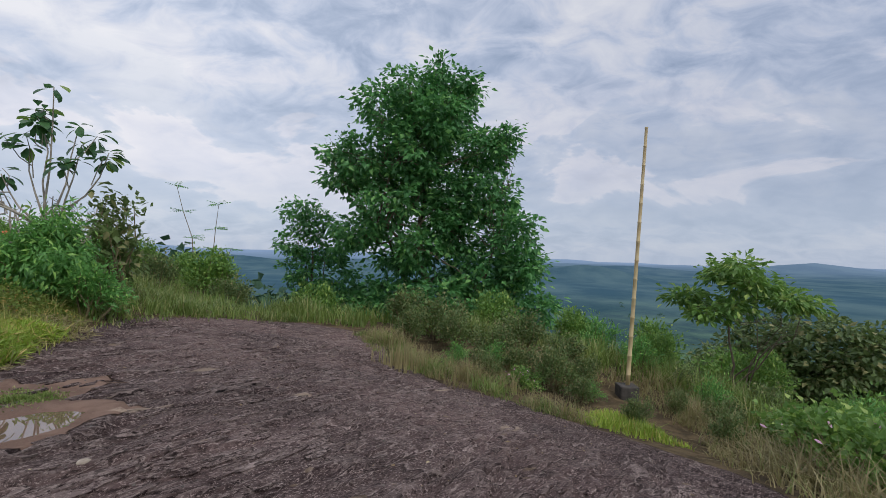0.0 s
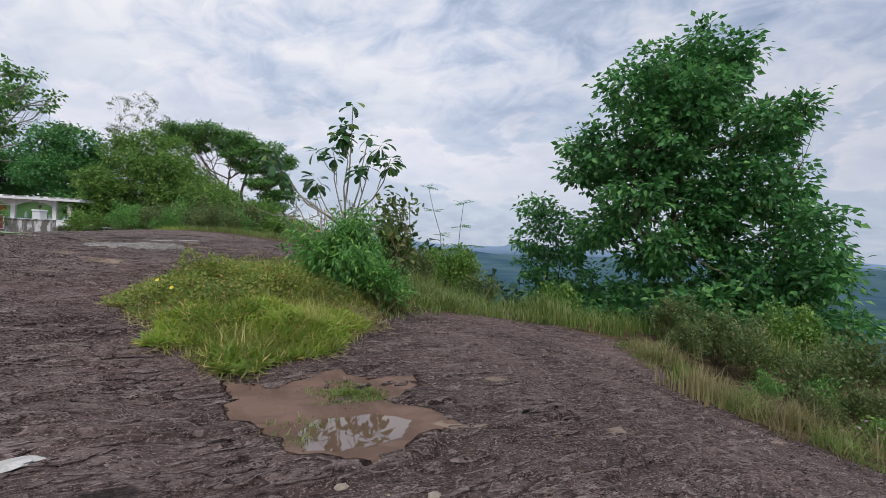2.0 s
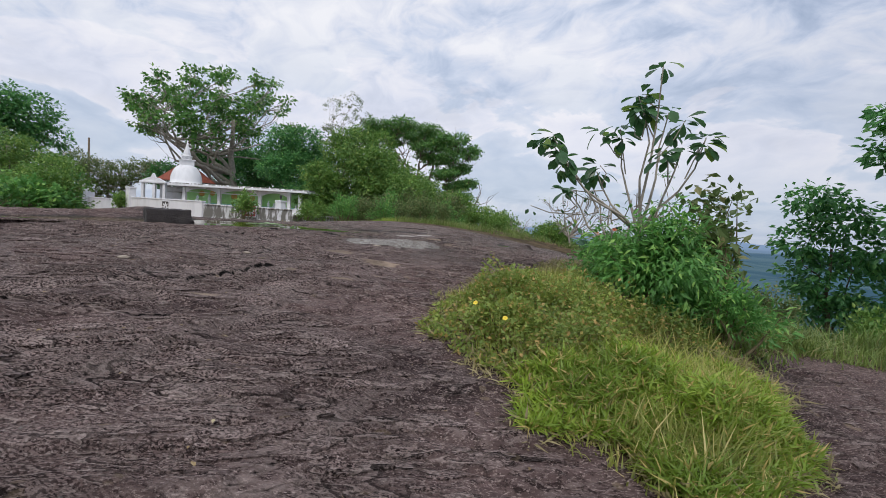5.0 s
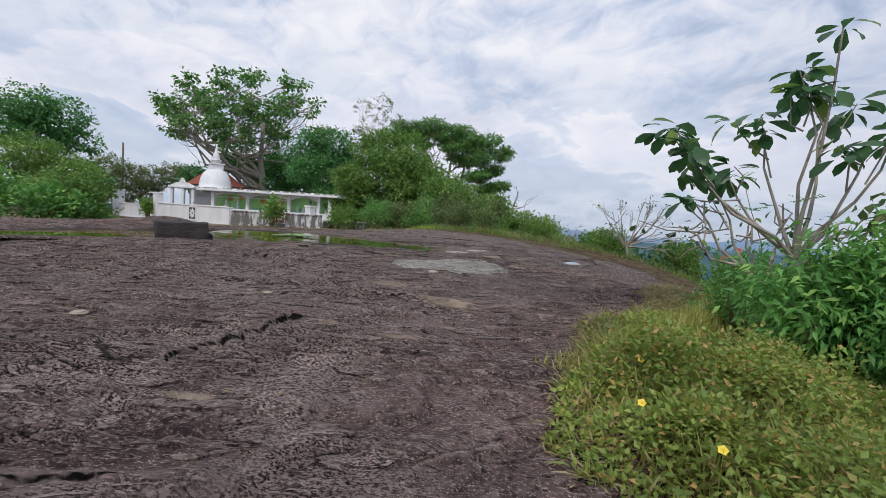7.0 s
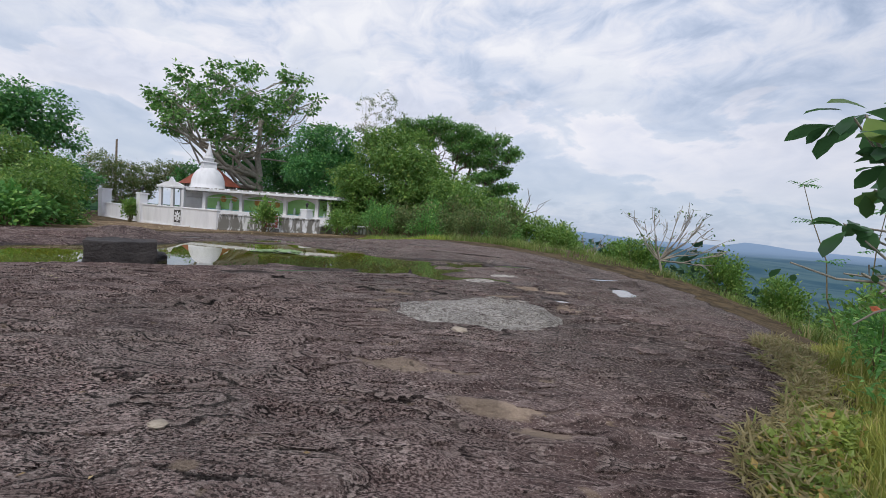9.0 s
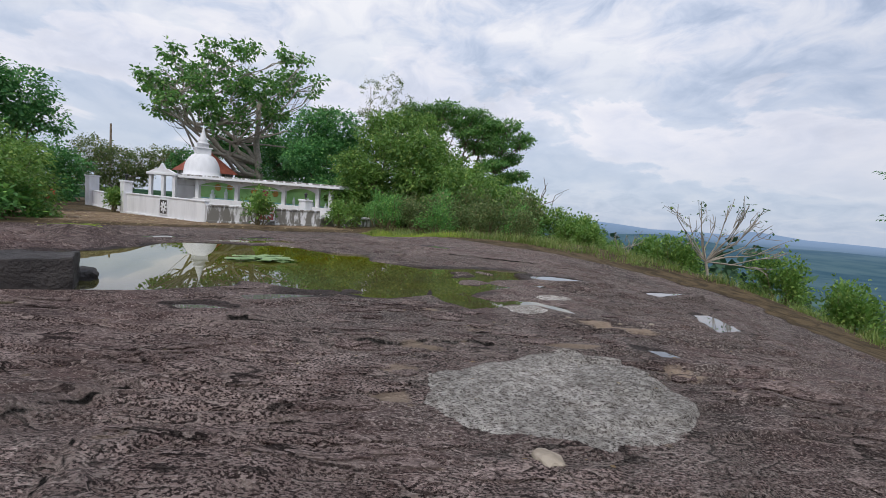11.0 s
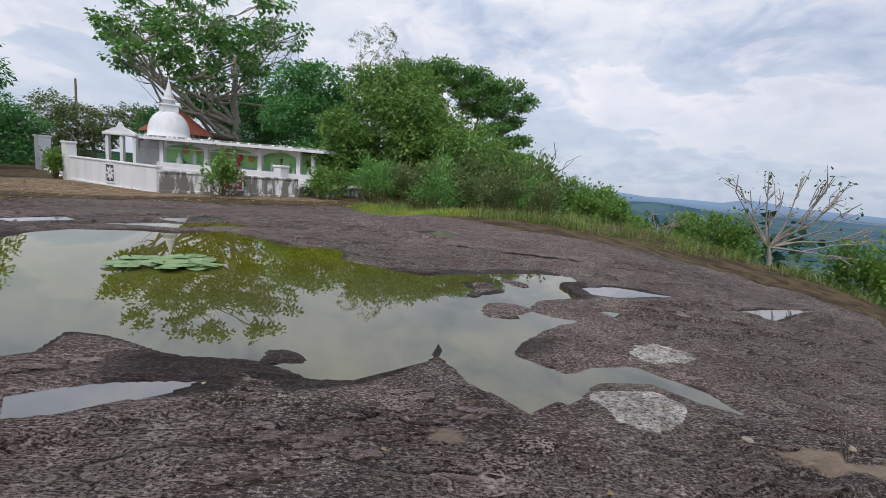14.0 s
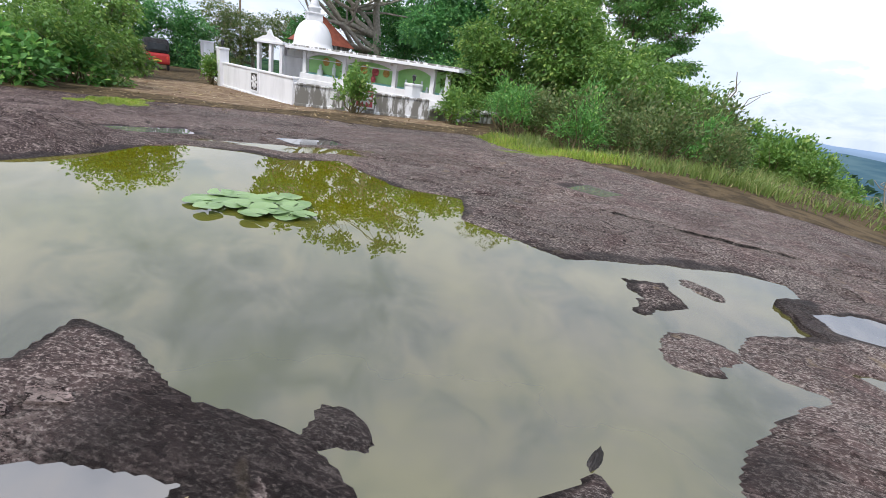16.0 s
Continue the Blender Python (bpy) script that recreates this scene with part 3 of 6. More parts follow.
# past this line the hill falls away
HILL_RIM = [(-200, -70), (30, -70), (8, -20), (6.5, -4), (5.6, 6), (4.6, 10.5), (0, 12.6), (-3, 14.0), (-6, 13.6), (-9, 13.5), (-10.6, 15.0), (-12.5, 18.0), (-15.5, 19.5), (-18.5, 19), (-22, 20),
            (-28, 24), (-36, 34), (-50, 46), (-70, 60), (-200, 90)]


HILLS = [(380, 1250, 50, 150, 90), (1900, 2400, 62, 300, 200), (2500, 2700, 55, 260, 260), (-2470, 3520, 48, 700, 500), (-1214, 4125, 76, 180, 180), (-600, 4300, 45, 900, 300), (-3300, 2600, 45, 600, 600), (900, 4200, 50, 700, 300), (700, 1900, 30, 300, 150), (-700, 1500, 35, 250, 150)]


def lie(x, y):
    """Height of the land without its fine relief."""
    cx, cy = np.clip(x, -26, 7), np.clip(y, -3, 17)
    z = LIFT[0] + LIFT[1] * cx / 10 + LIFT[2] * cy / 10
    for i, sx in enumerate(SWELL_X):
        gx = np.exp(-((cx - sx) ** 2) / (2 * SWELL_R ** 2))
        for j, sy in enumerate(SWELL_Y):
            z = z + SWELLS[i][j] * gx * np.exp(-((cy - sy) ** 2) / (2 * SWELL_R ** 2))
    west = smooth(-21, -28, x)
    z = z * (1 - west) + west * (0.92 - 0.016 * np.clip(-x - 28, 0, 40))
    d = np.maximum(signed(x, y, HILL_RIM), 0)
    fall = 0.62 * d * d / (d + 5)
    valley = -70 + 24 * fbm(x, y, 1 / 700, 3) * smooth(150, 900, d) + smooth(700, 2500, d) * 34 * np.maximum(fbm(x + 900, y - 300, 1 / 1300, 3), -0.1)
    for hx, hy, rise, rx, ry in HILLS:
        valley = valley + rise * np.exp(-((x - hx) / rx) ** 2 - ((y - hy) / ry) ** 2)
    return np.where(d > 0, np.maximum(z - fall, valley), z)


def ground_at(x, y):
    return float(lie(np.array([float(x)]), np.array([float(y)]))[0])


POOL_Z = []
for pool in POOLS:
    px = np.array(pool)
    POOL_Z.append(float(np.mean(lie(px[:, 0], px[:, 1]))) - 0.01)
POOL_Z[0] = POND_Z + 0.015


def axis(lo, hi, step):
    mid = np.arange(lo, hi + step / 2, step)
    grow, s = [], step
    reach = 0.0
    while reach < 4850:
        s *= 1.115
        reach += s
        grow.append(reach)
    grow = np.array(grow)
    return np.concatenate([(lo - grow)[::-1], mid, hi + grow])


gx, gy = axis(-22.5, 3.6, 0.032), axis(0.4, 13.0, 0.032)
GX, GY = np.meshgrid(gx, gy, indexing="ij")
X, Y = GX.ravel(), GY.ravel()
Z = lie(X, Y)
rim = signed(X, Y, ROCK_RIM)
near = (X > -60) & (X < 30) & (Y > -40) & (Y < 60)
on_rock = smooth(0.15, -0.25, rim) * near
# sheeting: thin shells that break off along the slope
lay, dip = 0.64 * X + 0.77 * Y, -0.77 * X + 0.64 * Y
lips = np.zeros(len(X))
Z = Z + on_rock * (0.035 * fbm(X, Y, 1.7, 6) + 0.05 * fbm(X, Y, 0.35, 2))
for shell, amount, sway, where in ((0.075, 0.85, 0.30, 0.0), (0.030, 0.8, 0.16, 40.0)):
    q = 0.6 * Z + 0.09 * dip + sway * fbm(lay * 0.3 + where, dip, 0.55, 4) + 0.25 * sway * fbm(lay * 0.45, dip + where, 2.4, 4)
    k = q / shell
    part_of = k - np.floor(k)
    live = on_rock * smooth(-0.30, 0.12, fbm(X + where, Y - where, 0.33, 3))
    Z = Z + amount * live * (np.floor(k) + smooth(0.80, 1.0, part_of) - k) * shell
    lips = np.maximum(lips, live * smooth(0.18, 0.02, part_of) * 0.8)
seam = np.full(len(X), 0.5)
bend_x, bend_y = X + 0.10 * fbm(X, Y, 2.5, 4), Y + 0.10 * fbm(X + 9, Y, 2.5, 4)
for line, step, width in LEDGES + CRACKS:
    d, side = to_line(bend_x, bend_y, line)
    ends = np.minimum(np.hypot(bend_x - line[0][0], bend_y - line[0][1]), np.hypot(bend_x - line[-1][0], bend_y - line[-1][1]))
    taper = smooth(0.0, 0.35, ends)
    away_d = side * d
    Z = Z + step * taper * smooth(-0.04, 0.04, away_d) * np.exp(-np.maximum(away_d, 0) / width) - 0.012 * taper * np.exp(-(d / 0.05) ** 2)
    seam = np.minimum(seam, d + 0.05 * (1 - smooth(0.0, 0.25, ends)) + 0.018 - 0.30 * min(step, 0.075))
    lips = np.maximum(lips, taper * (side > 0) * np.exp(-((d - 0.1) / 0.06) ** 2))
# a dark boulder-like shoulder by the pond and its raised far bank
Z = Z + 0.24 * np.exp(-(((X + 21.6) / 0.9) ** 2 + ((Y - 4.4) / 1.0) ** 2))
for scab in SCABS:
    s = signed(X, Y, scab)
    Z = Z + 0.02 * smooth(0.05, -0.06, s)
wet = np.zeros(len(X))
wob = 0.05 * fbm(X, Y, 2.2, 5)
shore = np.minimum(signed(X, Y, POND_SHORE), signed(X, Y, EAST_BAY)) + wob
for isle in ISLETS:
    shore = np.maximum(shore, -(signed(X, Y, isle) + 0.16 * fbm(X, Y, 5, 6)))
for s, level, deep in [(shore, POND_Z, 0.5)] + [(signed(X, Y, p) + 0.05 * fbm(X, Y, 4.5, 6), z, 0.05) for p, z in zip(POOLS, POOL_Z)]:
    lip = 0.45 if deep > 0.2 else 0.25
    blend = smooth(0.0, lip, s)
    rise = level + np.clip(s, 0, 1) * 0.16 + 0.006
    Z = np.where(s > 0, np.where(s < lip, rise * (1 - blend) + np.maximum(Z, level + 0.02) * blend, Z), level - 0.004 - deep * smooth(0, 0.7 if deep > 0.2 else 0.3, -s))
    ragged = s + 0.32 * fbm(X, Y, 1.3, 4) + 0.05
    wet = np.maximum(wet, smooth(0.26 if deep > 0.2 else 0.14, 0.0, ragged) * smooth(0.6, 0.3, s) * (s > -2))
NX, NY = len(gx), len(gy)
idx = np.arange(NX * NY).reshape(NX, NY)
quads = np.stack([idx[:-1, :-1], idx[1:, :-1], idx[1:, 1:], idx[:-1, 1:]], -1).reshape(-1, 4)
mid_x, mid_y = X[quads].mean(1), Y[quads].mean(1)
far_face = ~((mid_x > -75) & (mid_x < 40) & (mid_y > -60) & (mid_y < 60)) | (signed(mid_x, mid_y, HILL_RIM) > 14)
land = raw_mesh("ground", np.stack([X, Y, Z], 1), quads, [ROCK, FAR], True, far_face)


def mask(name, values):
    a = land.attributes.new(name, "FLOAT", "POINT")
    a.data.foreach_set("value", np.asarray(values, np.float32))


wet = np.maximum(wet, 0.75 * np.exp(-((X + 15.75) / 0.55) ** 2 - ((Y - 6.5) / 0.5) ** 2))
wet = np.maximum(wet, 0.7 * np.exp(-((X + 14.85) / 0.35) ** 2 - ((Y - 8.95) / 0.5) ** 2))
mask("wet", wet * (1 - 0.75 * smooth(0.2, -0.1, signed(X, Y, SANDS[0]))))
mask("seam", seam)
mask("crust", smooth(0.4, 2.0, -rim) * smooth(0.1, 0.9, shore) * (0.2 + 0.5 * smooth(-3.5, -7.5, X) + 0.4 * np.exp(-((X + 11.6) / 2.0) ** 2 - ((Y - 2.9) / 1.7) ** 2) + 0.3 * np.exp(-((X + 13.4) / 0.9) ** 2 - ((Y - 6.4) / 0.9) ** 2)))
mask("lip", lips)
mask("soil", smooth(0.0, 0.25, rim + 0.1 * fbm(X, Y, 1.5, 3)))
yard = smooth(-29.3, -31.0, X + 1.2 * fbm(X, Y, 0.4, 3)) * smooth(17, 14, Y) * smooth(-41, -37, X)
mask("yard", yard)
sandy = np.zeros(len(X))
for s in SANDS:
    sandy = np.maximum(sandy, smooth(0.1, -0.12, signed(X, Y, s) + 0.3 * fbm(X, Y, 2.5, 4)))
mask("sand", sandy)
scabby = np.zeros(len(X))
for s in SCABS:
    scabby = np.maximum(scabby, smooth(0.06, -0.08, signed(X, Y, s) + 0.12 * fbm(X, Y, 3, 3)))
mask("pale", scabby)
tans = np.zeros(len(X))
for x, y, rx, ry in TANS:
    c, s = math.cos(0.9), math.sin(0.9)
    u, v = (X - x) * c + (Y - y) * s, -(X - x) * s + (Y - y) * c
    tans = np.maximum(tans, np.exp(-((u / rx) ** 2 + (v / ry) ** 2)))
mask("tan", tans)
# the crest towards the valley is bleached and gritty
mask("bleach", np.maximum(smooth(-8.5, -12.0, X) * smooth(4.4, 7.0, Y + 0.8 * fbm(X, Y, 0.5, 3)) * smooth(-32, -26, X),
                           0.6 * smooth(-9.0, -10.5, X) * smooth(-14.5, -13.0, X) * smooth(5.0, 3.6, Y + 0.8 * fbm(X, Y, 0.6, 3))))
mask("turf", np.maximum(np.exp(-(((X + 27.6) / 0.9) ** 2 + ((Y - 4.5) / 0.8) ** 2)), 0.8 * np.exp(-(((X + 23.5) / 1.6) ** 2 + ((Y - 13.2) / 0.7) ** 2))))
ground = tagged(new("ground", land), "dark weathered rock outcrop falling to wooded country", "ground", kind="structure")


def surface_z(x, y):
    """Height of the finished ground near (x, y)."""
    i, j = min(np.searchsorted(gx, x), NX - 1), min(np.searchsorted(gy, y), NY - 1)
    return float(Z[idx[i, j]])


def water_sheet(name, outline, level, mat, label):
    """A level sheet that runs a little under its shore."""
    c = np.mean(outline, 0)
    bm = bmesh.new()
    vs = [bm.verts.new((x, y, level)) for x, y in outline]
    f = bm.faces.new(vs)
    if f.normal.z < 0 or sum((a[0] * b[1] - b[0] * a[1]) for a, b in zip(outline, outline[1:] + outline[:1])) < 0:
        bmesh.ops.reverse_faces(bm, faces=[f])
    bmesh.ops.triangulate(bm, faces=bm.faces[:])
    me = bpy.data.meshes.new(name)
    bm.to_mesh(me)
    bm.free()
    me.materials.append(mat)
    return tagged(new(name, me), label, "water", kind="structure")


def grown(outline, by):
    c = np.mean(outline, 0)
    return [tuple(np.array(p) + (np.array(p) - c) / np.linalg.norm(np.array(p) - c) * by) for p in outline]


water_sheet("water", [(-22.2, 5.4), (-22.2, 9.2), (-19.2, 10.1), (-17.5, 10.3), (-16.9, 12.0), (-16.2, 12.1), (-15.2, 11.4), (-14.9, 10.1), (-13.3, 9.5), (-13.2, 9.1), (-13.9, 8.0), (-14.8, 7.2), (-15.9, 6.3), (-15.9, 4.6), (-16.4, 0.8), (-18.4, 0.2), (-20.2, 2.5), (-20.6, 4.7)], POND_Z, POND, "still murky green pond in a rock hollow")
for i, (pool, z) in enumerate(zip(POOLS, POOL_Z)):
    sandy_bed = pool[0][0] > -5
    water_sheet("water", grown(pool, 0.12), z, MUDDY if sandy_bed else PUDDLE, "shallow brown puddle in a sandy hollow" if sandy_bed else "shallow rain puddle on dark rock")


# ---- plants ----
def tube_mesh(paths, sides=6):
    """Tapered tubes: each path is a list of (point, radius)."""
    V, F, base = [], [], 0
    ring = np.linspace(0, 2 * np.pi, sides, endpoint=False)
    for path in paths:
        P, R = np.array([p for p, r in path], float), np.array([r for p, r in path], float)
        T = np.gradient(P, axis=0)
        T /= np.linalg.norm(T, axis=1)[:, None] + 1e-9
        side = np.cross(T, np.array([0.31, 0.93, 0.17]))
        side /= np.linalg.norm(side, axis=1)[:, None] + 1e-9
        up2 = np.cross(side, T)
        pts = P[:, None] + R[:, None, None] * (np.cos(ring)[None, :, None] * side[:, None] + np.sin(ring)[None, :, None] * up2[:, None])
        V.append(pts.reshape(-1, 3))
        n = len(P)
        i = np.arange(n - 1)[:, None] * sides
        j = np.arange(sides)[None, :]
        j2 = (j + 1) % sides
        F.append((base + np.stack([i + j, i + j2, i + sides + j2, i + sides + j], -1)).reshape(-1, 4))
        base += n * sides
    return np.concatenate(V), np.concatenate(F)


LEAF_SHAPES = {
    "oval": np.array([(0, 0, 0), (0.3, 0.42, 0.05), (0, 0.45, -0.04), (-0.3, 0.42, 0.05), (0, 1, -0.12)]),
    "lance": np.array([(0, 0, 0), (0.16, 0.4, 0.04), (0, 0.45, -0.02), (-0.16, 0.4, 0.04), (0, 1, -0.2)]),
    "blade": np.array([(0, 0, 0), (0.06, 0.35, 0.03), (0, 0.4, 0.0), (-0.06, 0.35, 0.03), (0, 1, -0.3)]),
    "heart": np.array([(0, 0.05, 0), (0.42, 0.3, 0.06), (0, 0.4, -0.04), (-0.42, 0.3, 0.06), (0, 1, -0.12)]),
    "paddle": np.array([(0, 0, 0), (0.24, 0.55, 0.06), (0, 0.6, -0.03), (-0.24, 0.55, 0.06), (0, 1, -0.12)]),
}
LEAF_SHAPES["spoon"] = np.array([(0, 0, 0), (0, 0.3, 0.0), (0, 0.6, -0.03), (0, 0.85, -0.10), (0, 1, -0.18), (0.12, 0.25, 0.04), (0.25, 0.55, 0.03), (0.20, 0.84, -0.06), (-0.12, 0.25, 0.04), (-0.25, 0.55, 0.03), (-0.20, 0.84, -0.06)])
SPOON_FACES = np.array([(0, 5, 1), (1, 5, 6), (1, 6, 2), (2, 6, 7), (2, 7, 3), (3, 7, 4), (0, 1, 8), (1, 9, 8), (1, 2, 9), (2, 10, 9), (2, 3, 10), (3, 4, 10)])
LEAF_FACES = np.array([(0, 1, 2), (0, 2, 3), (1, 4, 2), (2, 4, 3)])


def leaf_arrays(at, along, size, rng, shape="oval", roll=1.0, plain=False):
    """Folded leaves of five corners at the points, each pointing its way."""
    n = len(at)
    T = along / (np.linalg.norm(along, axis=1)[:, None] + 1e-9)
    ref = np.array([0, 0, 1.0]) + roll * rng.normal(0, 0.5, (n, 3))
    S = np.cross(T, ref)
    S /= np.linalg.norm(S, axis=1)[:, None] + 1e-9
    N = np.cross(S, T)
    L = LEAF_SHAPES[shape]
    faces, per = (SPOON_FACES, 11) if shape == "spoon" else (LEAF_FACES, 5)
    if plain:
        L, faces, per = L[[0, 1, 4, 3]], np.array([(0, 1, 2), (0, 2, 3)]), 4
    V = at[:, None] + size[:, None, None] * (L[None, :, 0, None] * S[:, None] + L[None, :, 1, None] * T[:, None] + L[None, :, 2, None] * N[:, None])
    F = (np.arange(n)[:, None, None] * per + faces[None]).reshape(-1, 3)
    return V.reshape(-1, 3), F


def join(pieces):
    V, F, base = [], [], 0
    for v, f in pieces:
        V.append(v)
        F.append(f + base)
        base += len(v)
    return np.concatenate(V), np.concatenate(F)


def bent(a, b, rng, r0, r1, steps=5, sag=0.12):
    a, b = np.array(a, float), np.array(b, float)
    length = np.linalg.norm(b - a)
    out, off = [], np.zeros(3)
    for i in range(steps + 1):
        t = i / steps
        if 0 < i < steps:
            off = rng.normal(0, sag * length / steps, 3)
        p = a + (b - a) * t + (off if 0 < i < steps else 0) + np.array([0, 0, -0.18 * length * math.sin(math.pi * t) * 0.5])
        out.append((p, r0 + (r1 - r0) * t))
    return out


def lobed_tree(name, spec, leaf, size, density, label, category="tree", bark=None, trunk=0.2, shape="oval", seed=1, bare=0.25, depth=0.55, twigs=7, group="", flat=0.85):
    """A tree from its base, the way it spreads and its lobes of foliage (side, height, radius)."""
    rng = np.random.RandomState(seed)
    base, turn, lobes = spec
    ob = empty(name, base, turn, label, category, group)
    half = max(abs(s) for s, h, r in lobes) + 0.3
    top = max(h for s, h, r in lobes)
    cores, paths, leaves = [], [], []
    for s, h, r in lobes:
        room = depth * half * math.sqrt(max(0.05, 1 - (s / (half + 0.5)) ** 2))
        offs = [rng.uniform(-0.5, 0.5) * room] if r > 0.5 * half else [rng.uniform(0.1, 1.0) * room, rng.uniform(-1.0, -0.1) * room]
        for o in offs:
            cores.append((np.array([s, o, h]), r))
    fork_h = bare * top
    lean = np.array([rng.uniform(-0.1, 0.1), 0, 0]) * top * 0.3
    stem_top = np.array([0, 0, top * 0.72]) + lean
    stem = bent((0, 0, -0.4), stem_top, rng, trunk, trunk * 0.3, 7, 0.12)
    stem[0] = (stem[0][0], trunk * 1.5)
    paths.append(stem)
    mains = []
    boughs = max(4, len(cores) // 5)
    for k, (c, r) in enumerate(sorted(cores, key=lambda it: -abs(it[0][0]) - it[1])):
        t = np.clip((c[2] * 0.55) / (stem_top[2] + 1e-6), bare * 0.8, 0.95)
        start, thick = stem[min(int(t * 7), 7)][0], trunk * 0.42
        if k >= boughs:
            joints = [p for m in mains for p in m[2:5] if p[0][2] < c[2]] or [(start, trunk * 0.25)]
            start, thick = min(joints, key=lambda p: np.linalg.norm(p[0] - c))
            thick *= 0.7
        limb = bent(start, c, rng, thick, trunk * 0.06, 5, 0.3)
        if k < boughs:
            mains.append(limb)
        paths.append(limb)
        for _ in range(twigs):
            w = rng.normal(0, 1, 3)
            w /= np.linalg.norm(w)
            root = limb[rng.randint(3, 6)][0]
            paths.append(bent(root, c + w * r * rng.uniform(0.6, 1.0), rng, trunk * 0.06, trunk * 0.015, 3, 0.25))
        count = int(density * r * r)
        clumps = max(6, int(count / 17))
        w = rng.normal(0, 1, (clumps, 3))
        w /= np.linalg.norm(w, axis=1)[:, None]
        spots = c + w * (r * rng.uniform(0.25, 0.85, clumps) ** 0.6)[:, None] * np.array([1, 1, flat])
        per = max(4, count // clumps)
        off = rng.normal(0, size * 0.8, (clumps * per, 3)) * np.array([1, 1, 0.55])
        at = np.repeat(spots, per, 0) + off
        out = (at - c) / (np.linalg.norm(at - c, axis=1)[:, None] + 1e-6)
        along = out * 0.35 + off / size * 0.6 + rng.normal(0, 0.35, at.shape) + np.array([0, 0, -0.3])
        leaves.append(leaf_arrays(at, along, size * rng.uniform(0.65, 1.3, len(at)), rng, shape, 1.0, True))
    v, f = tube_mesh(paths)
    mesh_part("trunk", raw_mesh("trunk", v, f, bark or BARK), ob)
    v, f = join(leaves)
    mesh_part("crown", raw_mesh("crown", v, f, leaf, False), ob)
    return ob


def shrub(name, at, width, height, leaf, size, count, label, category="shrub", shape="oval", seed=1, group="", drape=0.0, plain=False):
    """A bush with stems from the ground and leaves in clumps over an uneven dome."""
    rng = np.random.RandomState(seed)
    ob = empty(name, at, 0, label, category, group)
    paths, leaves = [], []
    stems = max(9, int(14 * width))
    tips = []
    for _ in range(stems):
        a = rng.uniform(0, 2 * np.pi)
        e = rng.uniform(0.15, 1.0)
        k = rng.uniform(0.72, 1.1)
        tip = np.array([math.cos(a) * width * e, math.sin(a) * width * e, height * math.sqrt(max(0.08, 1 - e * e * 0.85))]) * np.array([k, k, k])
        tips.append(tip)
        paths.append(bent((tip[0] * 0.15, tip[1] * 0.15, -0.15), tip, rng, 0.02 + 0.01 * height, 0.006, 4, 0.2))
    clumps = max(12, count // 14)
    pick = np.array(tips)[rng.randint(0, stems, clumps)]
    t = rng.uniform(0.35, 1.06, clumps) ** 0.6
    spots = pick * t[:, None] + rng.normal(0, 0.13 * width, (clumps, 3))
    spots[:, 2] = np.maximum(spots[:, 2], 0.04)
    per = max(4, count // clumps)
    at2 = np.repeat(spots, per, 0) + rng.normal(0, size * 0.9, (clumps * per, 3))
    out = at2 - np.array([0, 0, height * 0.3])
    out /= np.linalg.norm(out, axis=1)[:, None] + 1e-6
    along = out * 0.7 + rng.normal(0, 0.5, at2.shape) + np.array([0, 0, 0.1 - drape])
    v, f = leaf_arrays(at2, along, size * rng.uniform(0.6, 1.3, len(at2)), rng, shape, 1.0, plain)
    sv, sf = tube_mesh(paths, 5)
    mesh_part("stalk", raw_mesh("stalk", sv, sf, STEM), ob)
    mesh_part("foliage", raw_mesh("foliage", v, f, leaf, False), ob)
    return ob


def blades(spots, heights, rng, width=0.012, lean=0.35, steps=2):
    """Curved grass blades, each a strip that narrows to a point."""
    n = len(spots)
    a = rng.uniform(0, 2 * np.pi, n)
    way = np.stack([np.cos(a), np.sin(a), np.zeros(n)], 1)
    side = np.stack([-np.sin(a), np.cos(a), np.zeros(n)], 1)
    bend = np.abs(rng.normal(lean, lean * 0.6, n))
    rows = []
    for i in range(steps + 1):
        t = i / steps
        c = spots + way * (heights * bend * t * t)[:, None] + np.array([0, 0, 1.0]) * (heights * (t - 0.25 * bend * t * t))[:, None]
        w = (width * rng.uniform(0.7, 1.3, n) * (1 - t) + 0.0008)[:, None]
        rows += [c - side * w, c + side * w]
    V = np.stack(rows, 1).reshape(-1, 3)
    per = 2 * (steps + 1)
    F = []
    for i in range(steps):
        F.append(np.array([2 * i, 2 * i + 1, 2 * i + 3, 2 * i + 2]))
    F = (np.arange(n)[:, None, None] * per + np.array(F)[None]).reshape(-1, 4)
    return V, F


